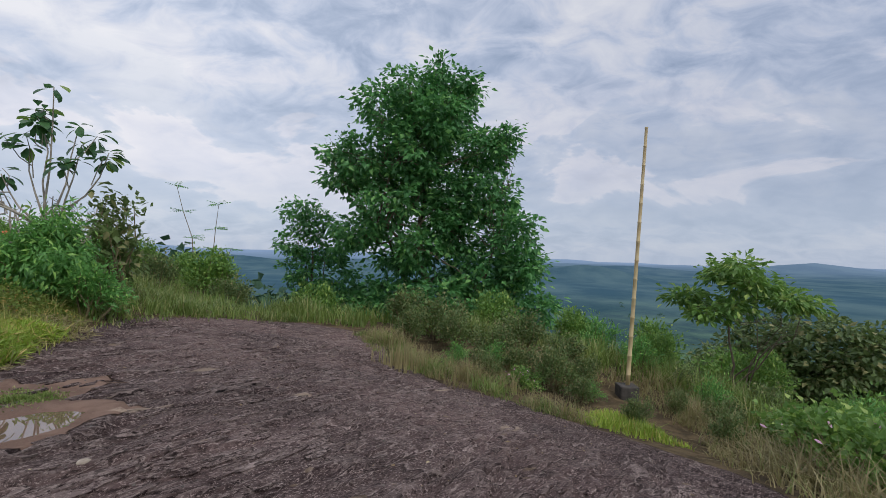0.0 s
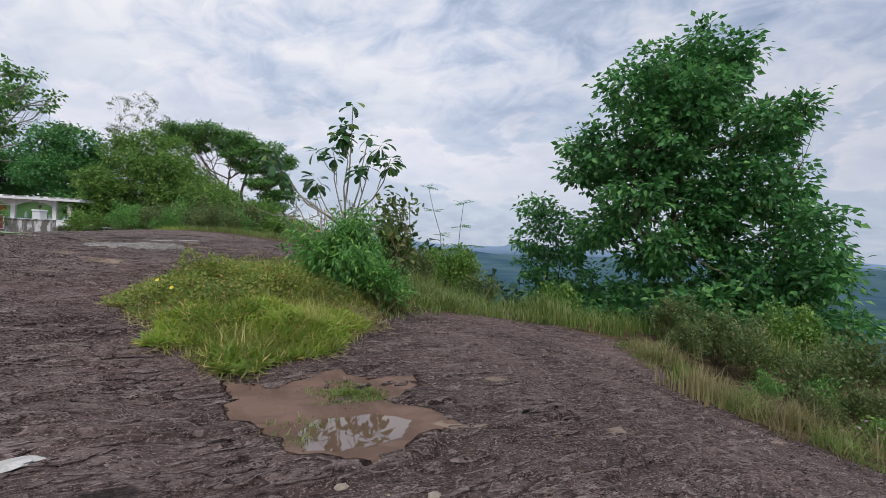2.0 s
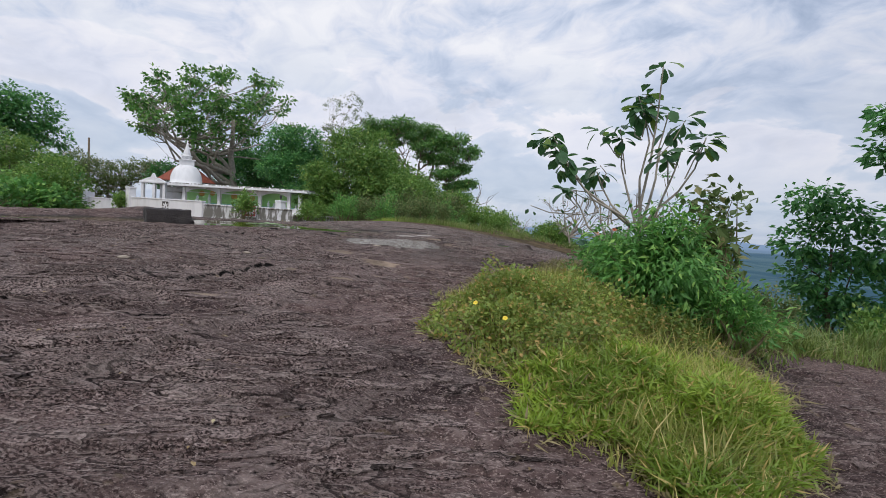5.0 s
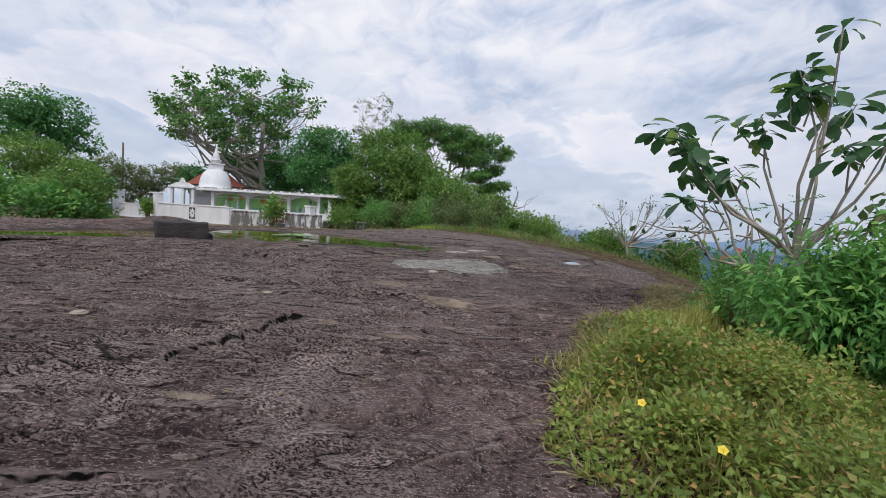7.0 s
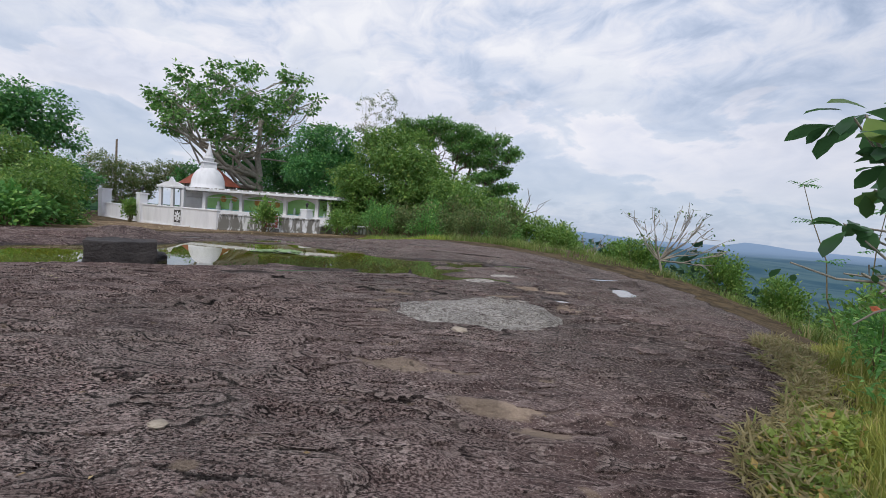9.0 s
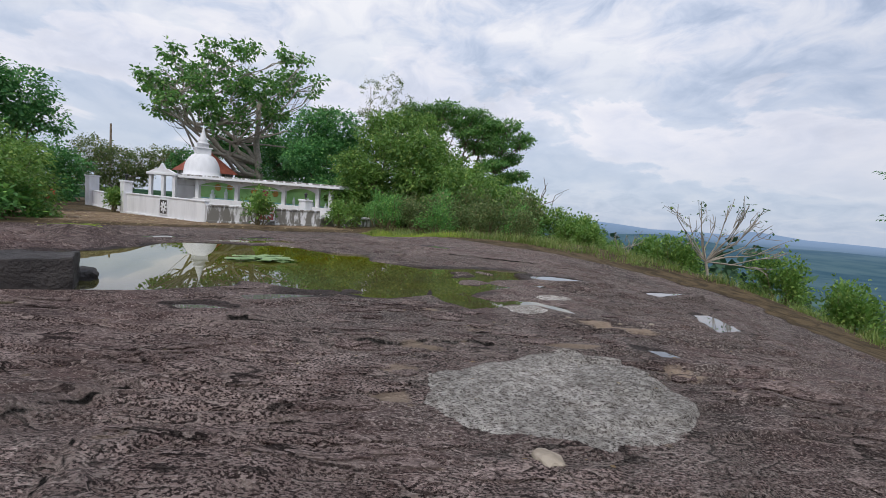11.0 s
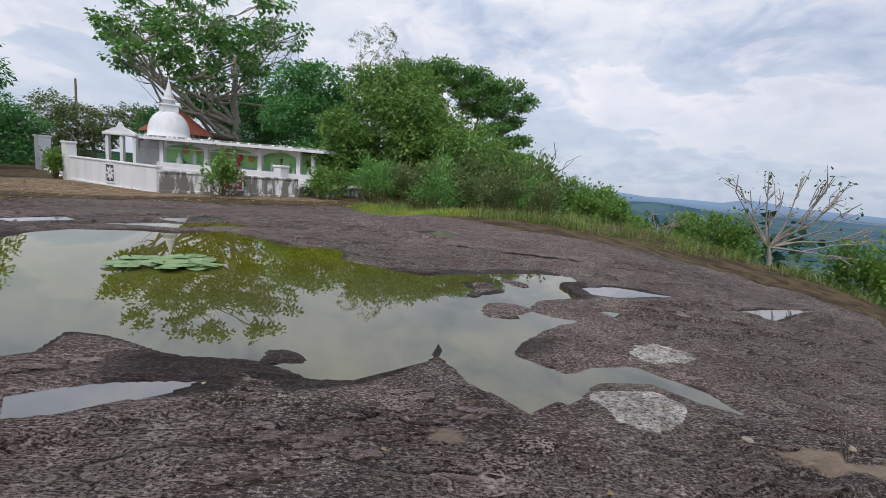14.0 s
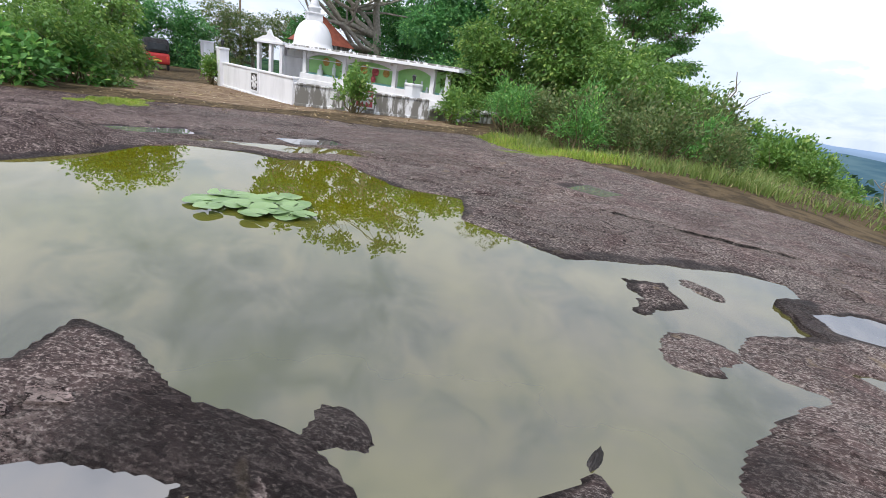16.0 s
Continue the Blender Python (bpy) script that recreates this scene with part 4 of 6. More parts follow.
def grass_patch(name, outline, count, height, mat, label, seed, width=0.012, lean=0.35, tuft=0.0, inset=0.0):
    rng = np.random.RandomState(seed)
    P = np.array(outline)
    lo, hi = P.min(0), P.max(0)
    got = np.zeros((0, 2))
    while len(got) < count:
        c = rng.uniform(lo, hi, (count, 2))
        if tuft:
            cells = rng.uniform(lo, hi, (max(8, int(count / 60)), 2))
            c = cells[rng.randint(0, len(cells), count)] + rng.normal(0, tuft, (count, 2))
        c = c[signed(c[:, 0], c[:, 1], outline) < -inset + 0.08 * rng.normal(0, 1, len(c))]
        got = np.concatenate([got, c])
    got = got[:count]
    i, j = np.clip(np.searchsorted(gx, got[:, 0]), 0, NX - 1), np.clip(np.searchsorted(gy, got[:, 1]), 0, NY - 1)
    spots = np.column_stack([got, Z[idx[i, j]] - 0.01])
    depth = np.clip(-signed(got[:, 0], got[:, 1], outline) / 0.35, 0.35, 1)
    h = height * rng.uniform(0.5, 1.25, count) * depth * (1 + 0.6 * fbm(got[:, 0], got[:, 1], 1.3, 2))
    v, f = blades(spots, h, rng, width, lean)
    return tagged(new(name, raw_mesh(name, v, f, mat, False)), label, "grass", kind="stuff")


def herb_cover(name, outline, count, height, mat, size, label, seed, shape="lance", upright=0.7, category="grass"):
    """Short leafy growth: single leaves at all heights over an uneven mat."""
    rng = np.random.RandomState(seed)
    P = np.array(outline)
    got = np.zeros((0, 2))
    while len(got) < count:
        c = rng.uniform(P.min(0), P.max(0), (count, 2))
        got = np.concatenate([got, c[signed(c[:, 0], c[:, 1], outline) + 0.45 * fbm(c[:, 0], c[:, 1], 2.2, 4) < 0]])
    got = got[:count]
    i, j = np.clip(np.searchsorted(gx, got[:, 0]), 0, NX - 1), np.clip(np.searchsorted(gy, got[:, 1]), 0, NY - 1)
    rim2 = np.clip(-signed(got[:, 0], got[:, 1], outline) / 0.5, 0.12, 1)
    tall = height * rim2 ** 0.6 * (1 + 1.7 * fbm(got[:, 0], got[:, 1], 1.9, 3))
    at = np.column_stack([got, Z[idx[i, j]] + np.maximum(tall, 0.02) * rng.uniform(0.1, 1.0, count) ** 0.6])
    along = rng.normal(0, 0.75, (count, 3)) * np.array([1, 1, 0.5]) + np.array([0, 0, upright])
    v, f = leaf_arrays(at, along, size * rng.uniform(0.6, 1.35, count), rng, shape)
    return tagged(new(name, raw_mesh(name, v, f, mat, False)), label, category, kind="stuff")


# ---- the bald rock's eastern end ----
lobed_tree("broadleaf_tree", ((-0.9, 23.0, -3.6), 2, [(0.97 * s, 0.955 * h, 0.95 * r) for s, h, r in [(0.6, 14.3, 1.0), (-1.0, 13.3, 1.4), (1.2, 12.8, 1.5), (-2.5, 12.3, 1.1), (-0.5, 10.5, 2.2), (2.9, 10.5, 1.5), (3.8, 11.1, 0.8), (-3.3, 9.8, 1.5), (-4.2, 8.9, 1.0), (-1.8, 7.9, 2.0), (2.9, 8.1, 2.0), (4.4, 6.2, 1.4), (1.3, 6.3, 1.6), (5.0, 4.5, 1.3), (3.1, 4.2, 2.2), (-3.4, 6.2, 1.4), (-1.6, 2.6, 1.9), (2.9, 1.9, 2.2), (-3.6, 2.0, 1.5), (5.7, 2.5, 1.2), (-0.0, 11.9, 1.9), (-0.3, 5.4, 1.2), (-1.4, 4.9, 1.2), (0.6, 3.0, 1.6), (1.5, 0.7, 1.6), (-1.6, 0.7, 1.4), (4.3, 0.8, 1.6), (-4.4, 10.1, 0.8), (1.9, 13.7, 0.8), (0.4, 9.0, 1.3), (0.9, 7.3, 1.2)]]), DARKLEAF, 0.3, 340, "tall dense dark green broadleaf tree below the rock", trunk=0.26, seed=3, bare=0.2, depth=0.4, shape="oval")
lobed_tree("broadleaf_tree", ((-6.7, 24.6, -3.5), 15, [(-0.9, 6.9, 0.9), (-0.0, 6.1, 1.2), (-1.0, 5.2, 1.1), (0.9, 4.9, 1.2), (-0.5, 3.7, 1.4), (1.2, 3.1, 1.6), (-0.2, 1.9, 1.6)]), DARKLEAF, 0.26, 450, "small dense broadleaf tree beside the tall one", trunk=0.14, seed=4, bare=0.15)
lobed_tree("umbrella_tree", ((7.4, 11.9, -3.2), -32, [(-1.0, 3.7, 0.4), (-0.2, 4.4, 0.4), (0.5, 4.1, 0.5), (1.1, 3.8, 0.4), (-0.5, 3.4, 0.4), (1.5, 3.7, 0.3), (0.2, 4.6, 0.3), (0.1, 3.6, 0.4)]), MIDLEAF, 0.2, 1200, "flat-topped young tree with whorled bright leaves", trunk=0.06, seed=5, bare=0.5, shape="paddle", flat=0.3)
lobed_tree("slope_tree", ((14.4, 19.2, -9.0), -37, [(-2.1, 5.6, 1.8), (-0.5, 7.0, 2.0), (1.2, 6.9, 2.2), (2.5, 6.6, 2.3), (0.5, 5.3, 2.3), (1.9, 5.0, 2.3), (3.5, 5.9, 2.3)]), OLIVELEAF, 0.26, 420, "wide olive-green tree on the slope below", trunk=0.22, seed=6, bare=0.2)

pole = empty("bamboo_pole", (3.95, 9.75, surface_z(3.95, 9.75)), 0, "tall pale bamboo flagpole set in a dark block", "pole")
CANE = rough_mat("pale_bamboo", (0.42, 0.31, 0.15), (0.56, 0.45, 0.25), 4, 0.5, 0.2, 0.004)
BLOCK = rough_mat("sooty_concrete", (0.035, 0.03, 0.028), (0.09, 0.08, 0.07), 7, 0.9, 0.6, 0.01)
profile, z = [], 0.1
while z < 5.7:
    r = 0.045 - 0.0028 * z
    profile += [(r, z), (r, z + 0.36), (r * 1.16, z + 0.375), (r * 1.16, z + 0.39)]
    z += 0.4
cane = part("cane", lathe(profile, 12), CANE, pole, soft=True)
cane.matrix_basis = pose(0, 0, 0, 0, 2.4, 0)
part("base_block", box(-0.19, -0.19, -0.2, 0.19, 0.19, 0.27, 0.03), BLOCK, pole, "dark weathered concrete block")

TUFT = [(-7.67, 4.39), (-6.73, 4.05), (-5.8, 3.72), (-4.9, 3.5), (-4.6, 3.9), (-4.6, 4.9), (-5.0, 5.9), (-5.4, 7.3), (-6.6, 8.0), (-8.2, 7.4), (-8.7, 6.0), (-8.5, 5.1)]
grass_patch("grass", [(-6.3, 3.85), (-5.7, 3.72), (-4.9, 3.5), (-4.62, 3.9), (-4.62, 5.0), (-5.0, 6.1), (-5.9, 6.2), (-6.4, 5.0)], 2200, 0.34, YELLOWGRASS, "thin grass stalks on the rock", 11, 0.007, 0.5)
BRIGHT = [(-6.5, 4.0), (-5.8, 3.75), (-4.9, 3.5), (-4.6, 3.9), (-4.6, 5.0), (-5.0, 6.1), (-5.7, 6.6), (-6.5, 5.4)]
herb_cover("grass", BRIGHT, 26000, 0.21, GRASS, 0.125, "bright green broad-bladed grass on the rock", 111, "blade", 0.6)
herb_cover("creeper", [(-7.7, 4.35), (-6.7, 4.0), (-5.9, 4.4), (-5.9, 6.4), (-5.6, 7.4), (-6.6, 8.0), (-8.2, 7.4), (-8.6, 6.0), (-8.45, 5.1)], 19000, 0.36, CREEPER, 0.05, "yellow-green creeper over the rock", 112, "oval", 0.45, "creeper")
herb_cover("dead_grass", grown(TUFT, 0.12), 9000, 0.12, DRYGRASS, 0.13, "dry brown grass round the tuft's foot", 113, "blade", 0.25)
grass_patch("grass", TUFT, 4200, 0.36, YELLOWGRASS, "yellowing grass among creepers on the rock", 12, 0.009, 0.7)
grass_patch("grass", [(-5.5, 8.6), (-5.3, 7.4), (-6.5, 7.4), (-8.5, 9.0), (-9.5, 11.5), (-8.5, 13.0), (-5, 13.4), (-3.6, 12.8), (-4.94, 10.7)], 7000, 0.38, BRINKGRASS, "tall yellowing grass at the rock's edge", 13, 0.012, 0.8, 0.2)
grass_patch("grass", [(-2.2, 11.8), (-0.8, 8.65), (0.0, 7.45), (1.1, 7.36), (1.8, 6.6), (2.3, 6.8), (2.0, 8.0), (0.6, 8.8), (-0.4, 10.2), (-1.4, 12.6)], 2000, 0.30, BRINKGRASS, "green grass along the rock's edge", 14, 0.010, 0.8, 0.13)
grass_patch("grass", [(-2.2, 11.8), (-0.8, 8.65), (0.0, 7.45), (1.1, 7.36), (1.8, 6.6), (2.6, 6.6), (2.3, 8.2), (0.8, 9.2), (-0.2, 10.4), (-1.2, 12.8)], 2200, 0.42, DRYGRASS, "dry straw tufts along the rock's edge", 20, 0.006, 0.7, 0.10)
grass_patch("grass", [(3.3, 5.2), (3.0, 3.8), (3.6, 2.0), (4.6, 3.0), (5.2, 7.0), (5.6, 10.6), (3.4, 11.6), (1.0, 11.8), (1.2, 9.6), (2.4, 9.4), (3.0, 10.4), (4.3, 10.4), (4.5, 8.0), (3.8, 6.2)], 6000, 0.55, DRYGRASS, "dry straw-coloured grass on the slope", 15, 0.008, 0.8, 0.12)
grass_patch("grass", [(2.2, 6.9), (2.8, 6.4), (3.6, 6.6), (3.7, 8.2), (3.2, 8.6), (2.4, 8.0)], 2600, 0.26, GRASS, "fresh green grass by the pole", 16, 0.010, 0.4, 0.15)
grass_patch("grass", [(-1.3, 8.5), (-0.6, 7.8), (-0.2, 8.2), (-0.6, 8.9)], 140, 1.15, DRYGRASS, "tall dry reed stalks", 17, 0.012, 0.15)
grass_patch("grass", [(-3.96, 3.86), (-3.89, 4.36), (-3.45, 4.24), (-3.26, 3.99), (-3.62, 3.64)], 1900, 0.10, BRINKGRASS, "sparse low weeds on damp sand", 18, 0.007, 0.6, 0.09)
grass_patch("grass", [(-3.6, 3.35), (-3.35, 3.5), (-3.2, 3.35), (-3.3, 3.0), (-3.45, 2.9)], 260, 0.14, BRINKGRASS, "thin weeds standing in the puddle", 24, 0.006, 0.6, 0.05)
grass_patch("grass", [(-8.4, 5.2), (-7.6, 4.8), (-7.8, 6.5), (-8.1, 8.4), (-8.8, 11.0), (-9.8, 13.0), (-9.6, 11.0), (-8.85, 8.2), (-8.55, 6.3)], 6500, 0.36, YELLOWGRASS, "yellow-green grass on the rock's brink", 19, 0.009, 0.35)

herb_cover("dead_grass", [(-7.9, 4.6), (-8.65, 5.15), (-8.95, 6.3), (-9.35, 8.2), (-10.2, 11.0), (-9.6, 11.0), (-8.75, 8.2), (-8.3, 6.3), (-8.0, 5.3)], 9000, 0.10, DRYGRASS, 0.13, "dry brown grass fringing the brink", 114, "blade", 0.2)
herb_cover("creeper", [(-8.0, 4.75), (-8.6, 5.2), (-8.85, 6.3), (-9.2, 8.2), (-8.6, 8.2), (-8.2, 6.3), (-7.8, 5.3)], 5000, 0.16, CREEPER, 0.06, "low creeper at the foot of the brink grass", 115, "oval", 0.4, "creeper")
shrub("leafy_bush", (-7.0, 8.1, surface_z(-7.0, 8.1)), 0.92, 1.45, BUSHLEAF, 0.14, 7500, "dense bright green bush of lance-shaped leaves", shape="lance", seed=21, drape=0.75)
shrub("leafy_bush", (-5.9, 7.8, surface_z(-5.9, 7.8)), 0.6, 0.75, BUSHLEAF, 0.10, 1800, "low green bush at the rock's edge", shape="lance", seed=22, drape=0.3)
creep = [(-7.2, 4.9, 0.5, 0.34), (-7.8, 5.6, 0.6, 0.4), (-7.2, 6.4, 0.8, 0.5)]
for i, (x, y, w, h) in enumerate(creep):
    shrub("creeper_clump", (x, y, surface_z(x, y)), w, h, CREEPER, 0.055, 1500, "low yellow-green creeper with yellow flowers", "creeper", seed=30 + i, group="creepers on the rock")


def frangipani(name, spec, label, seed, leafy, size, bark, shoots=3, scatter=0.22):
    """Forking stubby limbs, each ending in a spray of large drooping leaves."""
    rng = np.random.RandomState(seed)
    base, turn, tips = spec
    ob = empty(name, base, turn, label, "tree")
    at, along, sizes = [], [], []
    knot = np.array([0, 0, 0.42 * np.mean([h for s, h, r in tips])])
    v, f = tube_mesh([bent((0, 0, -0.3), knot, rng, 0.07, 0.045, 4, 0.2)])
    mesh_part("trunk", raw_mesh("trunk", v, f, bark), ob, "pale grey stem")
    for s, h, r in tips:
        end = np.array([s, rng.uniform(-0.6, 0.6), h])
        mid = knot + (end - knot) * np.array([0.62, 0.6, 0.45])
        paths = [[(knot, 0.030), ((knot + mid) / 2 + rng.normal(0, 0.05, 3), 0.024), (mid, 0.018), ((mid + end) / 2 + rng.normal(0, 0.07, 3), 0.014), (end, 0.010)]]
        ends = [end]
        for _ in range(shoots):
            e2 = end + rng.normal(0, scatter, 3) * np.array([1, 1, 0.8]) - np.array([0, 0, 0.12])
            fork = mid + (end - mid) * rng.uniform(0.2, 0.7)
            paths.append([(fork, 0.012), ((fork + e2) / 2 + rng.normal(0, 0.06, 3), 0.010), (e2, 0.007)])
            ends.append(e2)
        v, f = tube_mesh(paths)
        mesh_part("limb", raw_mesh("limb", v, f, bark), ob)
        for e in ends:
            n = rng.randint(*leafy)
            a = rng.uniform(0, 2 * np.pi, n)
            w = np.stack([np.cos(a), np.sin(a), rng.uniform(-1.1, 0.45, n)], 1)
            at.append(e + w * 0.05 + rng.normal(0, 0.04, (n, 3)))
            along.append(w)
            sizes.append(size * rng.uniform(0.6, 1.15, n))
    v, f = leaf_arrays(np.concatenate(at), np.concatenate(along), np.concatenate(sizes), rng, "spoon", 0.6)
    mesh_part("foliage", raw_mesh("foliage", v, f, BIGLEAF, True), ob)
    return ob


frangipani("frangipani", ((-7.75, 9.05, 0.35), 32, [(0.1, 4.0, 0.1), (-0.1, 3.35, 0.2), (0.4, 3.45, 0.2), (0.95, 2.95, 0.1), (-1.55, 2.85, 0.2), (-1.3, 2.45, 0.2), (-0.75, 2.35, 0.1), (0.5, 2.7, 0.1), (-0.35, 2.95, 0.1)]), "young frangipani with large glossy leaves on grey limbs", 41, (6, 11), 0.33, PALEBARK, 2, 0.2)
frangipani("frangipani", ((-8.0, 8.9, 0.5), 32, [(-0.9, 1.75, 0.1), (-0.5, 1.95, 0.1), (-0.2, 1.6, 0.1), (0.3, 1.85, 0.1), (-1.1, 1.45, 0.1), (0.6, 1.6, 0.1)]), "low bare-twigged frangipani beside the leafy one", 44, (0, 3), 0.13, PALEBARK, 5, 0.22)
shrub("leafy_bush", (-6.6, 9.4, surface_z(-6.6, 9.4)), 0.75, 2.0, OLIVELEAF, 0.17, 900, "loose bush of drooping olive leaves behind the green one", shape="oval", seed=23, drape=0.6)
frangipani("frangipani", ((-19.2, 20.7, 0.2), 27, [(-0.4, 1.7, 0.2), (-0.0, 1.6, 0.2), (0.3, 1.6, 0.2), (0.2, 1.3, 0.2), (-0.2, 1.2, 0.2)]), "small leafless frangipani on the brink", 43, (0, 2), 0.12, PALEBARK)
frangipani("frangipani", ((-16.5, 21.2, 0.2), 18, [(0.85 * s, 1.25 * h + 0.1, r) for s, h, r in [(-1.2, 2.2, 0.4), (-0.8, 1.9, 0.3), (-0.4, 2.3, 0.4), (0.0, 2.0, 0.5), (0.6, 2.3, 0.4), (1.0, 2.1, 0.4), (1.2, 2.3, 0.4), (1.7, 2.2, 0.4), (2.0, 1.8, 0.3), (1.0, 1.6, 0.4), (1.5, 1.9, 0.3), (0.4, 1.6, 0.4), (-0.2, 1.5, 0.4), (2.3, 1.3, 0.3), (2.6, 1.1, 0.2), (2.0, 0.7, 0.3), (1.6, 1.2, 0.3), (-0.8, 1.5, 0.3)]]), "nearly bare frangipani with pale crooked limbs", 42, (0, 4), 0.15, PALEBARK, 4, 0.2)

# ---- the northern brink and the thicket ----
lobed_tree("bodhi_tree", ((-53.4, 18.0, 0.9), 73, [(0.93 * s - 0.2, 0.955 * h, 0.86 * r) for s, h, r in [(-6.7, 12.1, 1.1), (-8.0, 9.7, 1.2), (-5.5, 11.3, 1.4), (-3.6, 12.7, 1.3), (-1.9, 10.4, 1.8), (-4.3, 8.5, 1.6), (-7.1, 8.5, 1.1), (-1.1, 12.8, 1.3), (0.7, 10.1, 1.8), (2.4, 13.0, 1.3), (2.9, 12.1, 1.0), (1.6, 8.7, 1.4), (-1.4, 7.9, 1.3), (-7.8, 11.2, 0.6), (3.8, 13.4, 0.5), (-3.1, 6.8, 0.8), (-9.1, 10.4, 0.8), (-9.6, 10.8, 0.4), (5.0, 11.7, 0.8), (5.8, 9.7, 0.9), (-8.2, 7.9, 0.8), (-4.4, 10.2, 1.2)]]), BODHILEAF, 0.33, 200, "tall open bodhi tree behind the shrine", trunk=0.55, seed=51, bare=0.3, depth=0.6, shape="heart", bark=PALEBARK)
lobed_tree("sparse_tree", ((-55.7, 32.2, 0.5), 59, [(-1.8, 14.5, 1.4), (0.6, 14.8, 1.6), (-0.4, 12.3, 1.6), (-2.2, 11.6, 1.0), (1.9, 13.2, 1.4)]), OLIVELEAF, 0.16, 200, "thin half-bare tree above the thicket", trunk=0.18, seed=52, bare=0.4)
lobed_tree("rain_tree", ((-56.7, 47.3, -4.0), 47, [(-7.9, 18.6, 2.4), (-4.2, 18.7, 2.4), (-0.4, 18.1, 2.4), (3.3, 17.0, 2.4), (5.8, 15.6, 1.7), (2.8, 14.6, 1.6), (5.6, 11.0, 1.7), (3.8, 10.6, 1.9), (-10.0, 17.4, 2.3), (5.0, 13.4, 1.2), (2.6, 8.7, 2.1), (0.5, 14.6, 1.8), (2.2, 12.2, 1.9), (3.4, 12.9, 1.6), (-1.2, 15.6, 1.8), (1.2, 16.6, 1.7), (-2.4, 17.2, 1.6), (-6.0, 17.3, 1.8), (4.6, 9.0, 1.8)]), BODHILEAF, 0.32, 250, "spreading rain tree with a flat dark crown", trunk=0.5, seed=53, bare=0.35, flat=0.36, twigs=16)
lobed_tree("thicket_tree", ((-43.8, 20.5, 0.9), 65, [(-1.6, 6.5, 2.0), (0.3, 6.7, 2.0), (-0.4, 4.2, 2.4), (-2.3, 4.4, 1.5), (1.2, 5.2, 1.8), (2.2, 2.8, 2.2), (-0.2, 1.8, 1.8), (3.5, 1.2, 1.8)]), DARKLEAF, 0.24, 520, "dense dark green tree beside the shrine", trunk=0.2, seed=54, bare=0.12)
lobed_tree("thicket_tree", ((-38.4, 24.0, 0.7), 55, [(-2.5, 6.1, 1.8), (-0.7, 7.4, 1.7), (0.9, 6.8, 1.8), (-0.9, 4.3, 2.4), (1.9, 4.9, 2.0), (0.5, 2.1, 2.4), (-2.3, 1.8, 2.0), (2.9, 2.3, 2.0), (-0.2, 0.0, 1.6), (-2.2, 7.2, 1.2)]), MIDLEAF, 0.22, 520, "dense bright green tree in the thicket", trunk=0.2, seed=55, bare=0.1)
lobed_tree("broadleaf_tree", ((-58.4, 22.0, 0.7), 70, [(-0.4, 6.6, 1.9), (1.2, 5.1, 2.3), (-1.9, 5.3, 1.9), (-3.9, 5.6, 1.7), (3.3, 6.5, 2.3), (-5.9, 5.7, 1.3), (0.2, 3.4, 1.8), (3.5, 3.7, 2.1), (-2.3, 3.1, 1.8), (-8.6, 4.3, 1.3), (-9.5, 3.4, 1.1)]), DARKLEAF, 0.3, 300, "dark trees standing behind the shrine", trunk=0.2, seed=63, bare=0.1)
lobed_tree("thicket_tree", ((-35.3, 23.1, 0.7), 53, [(-0.2, 5.3, 1.5), (1.3, 4.3, 1.4), (2.9, 3.4, 1.5), (0.7, 2.9, 1.8), (-1.3, 1.6, 1.8), (3.7, 2.0, 1.5), (2.0, 1.2, 1.6), (-0.8, 3.8, 1.8), (-3.6, 2.9, 1.6), (-4.9, 1.7, 1.5), (-3.1, 0.4, 1.5), (-4.7, 3.8, 1.5), (-2.3, 5.4, 1.3)]), MIDLEAF, 0.22, 600, "green tree with yellowish leaves in the thicket", trunk=0.16, seed=62, bare=0.1)
lobed_tree("thicket_tree", ((-29.1, 22.7, 0.6), 45, [(-1.6, 3.2, 1.2), (-0.1, 3.0, 1.4), (1.2, 2.2, 1.2), (-0.8, 1.4, 1.5), (1.1, 0.7, 1.2), (-2.0, 0.7, 1.4), (2.2, 1.4, 0.9), (2.6, 0.5, 0.8)]), MIDLEAF, 0.17, 750, "bushy green tree at the thicket's end", trunk=0.12, seed=56, bare=0.1)
lobed_tree("broadleaf_tree", ((-48.1, 1.3, 0.9), 92, [(-0.4, 6.6, 1.9), (1.0, 6.1, 2.2), (-0.1, 4.9, 2.2), (2.1, 4.9, 1.5), (-1.8, 5.6, 2.4)]), DARKLEAF, 0.24, 450, "dark green tree behind the yard", trunk=0.25, seed=57)
lobed_tree("bushy_tree", ((-38.0, 1.0, 0.9), 94, [(0.1, 3.1, 1.3), (1.1, 2.4, 1.4), (2.0, 2.3, 1.0), (0.5, 1.3, 1.6), (1.6, 0.9, 1.3), (2.4, 0.4, 0.9), (-0.6, 2.0, 1.8)]), MIDLEAF, 0.17, 600, "bushy light green tree beside the yard", trunk=0.12, seed=58, bark=PALEBARK, bare=0.2)
lobed_tree("temple_tree", ((-66.1, 9.5, 0.8), 85, [(-2.9, 4.2, 2.0), (-1.3, 3.4, 2.1), (0.9, 3.6, 1.9), (2.7, 4.1, 1.9), (4.1, 4.6, 1.3), (-3.3, 2.1, 1.9), (0.5, 2.2, 1.7), (-1.7, 1.2, 1.7)]), OLIVELEAF, 0.2, 300, "pale half-bare frangipani trees behind the wall", trunk=0.25, seed=59, bark=PALEBARK, bare=0.2, twigs=16)
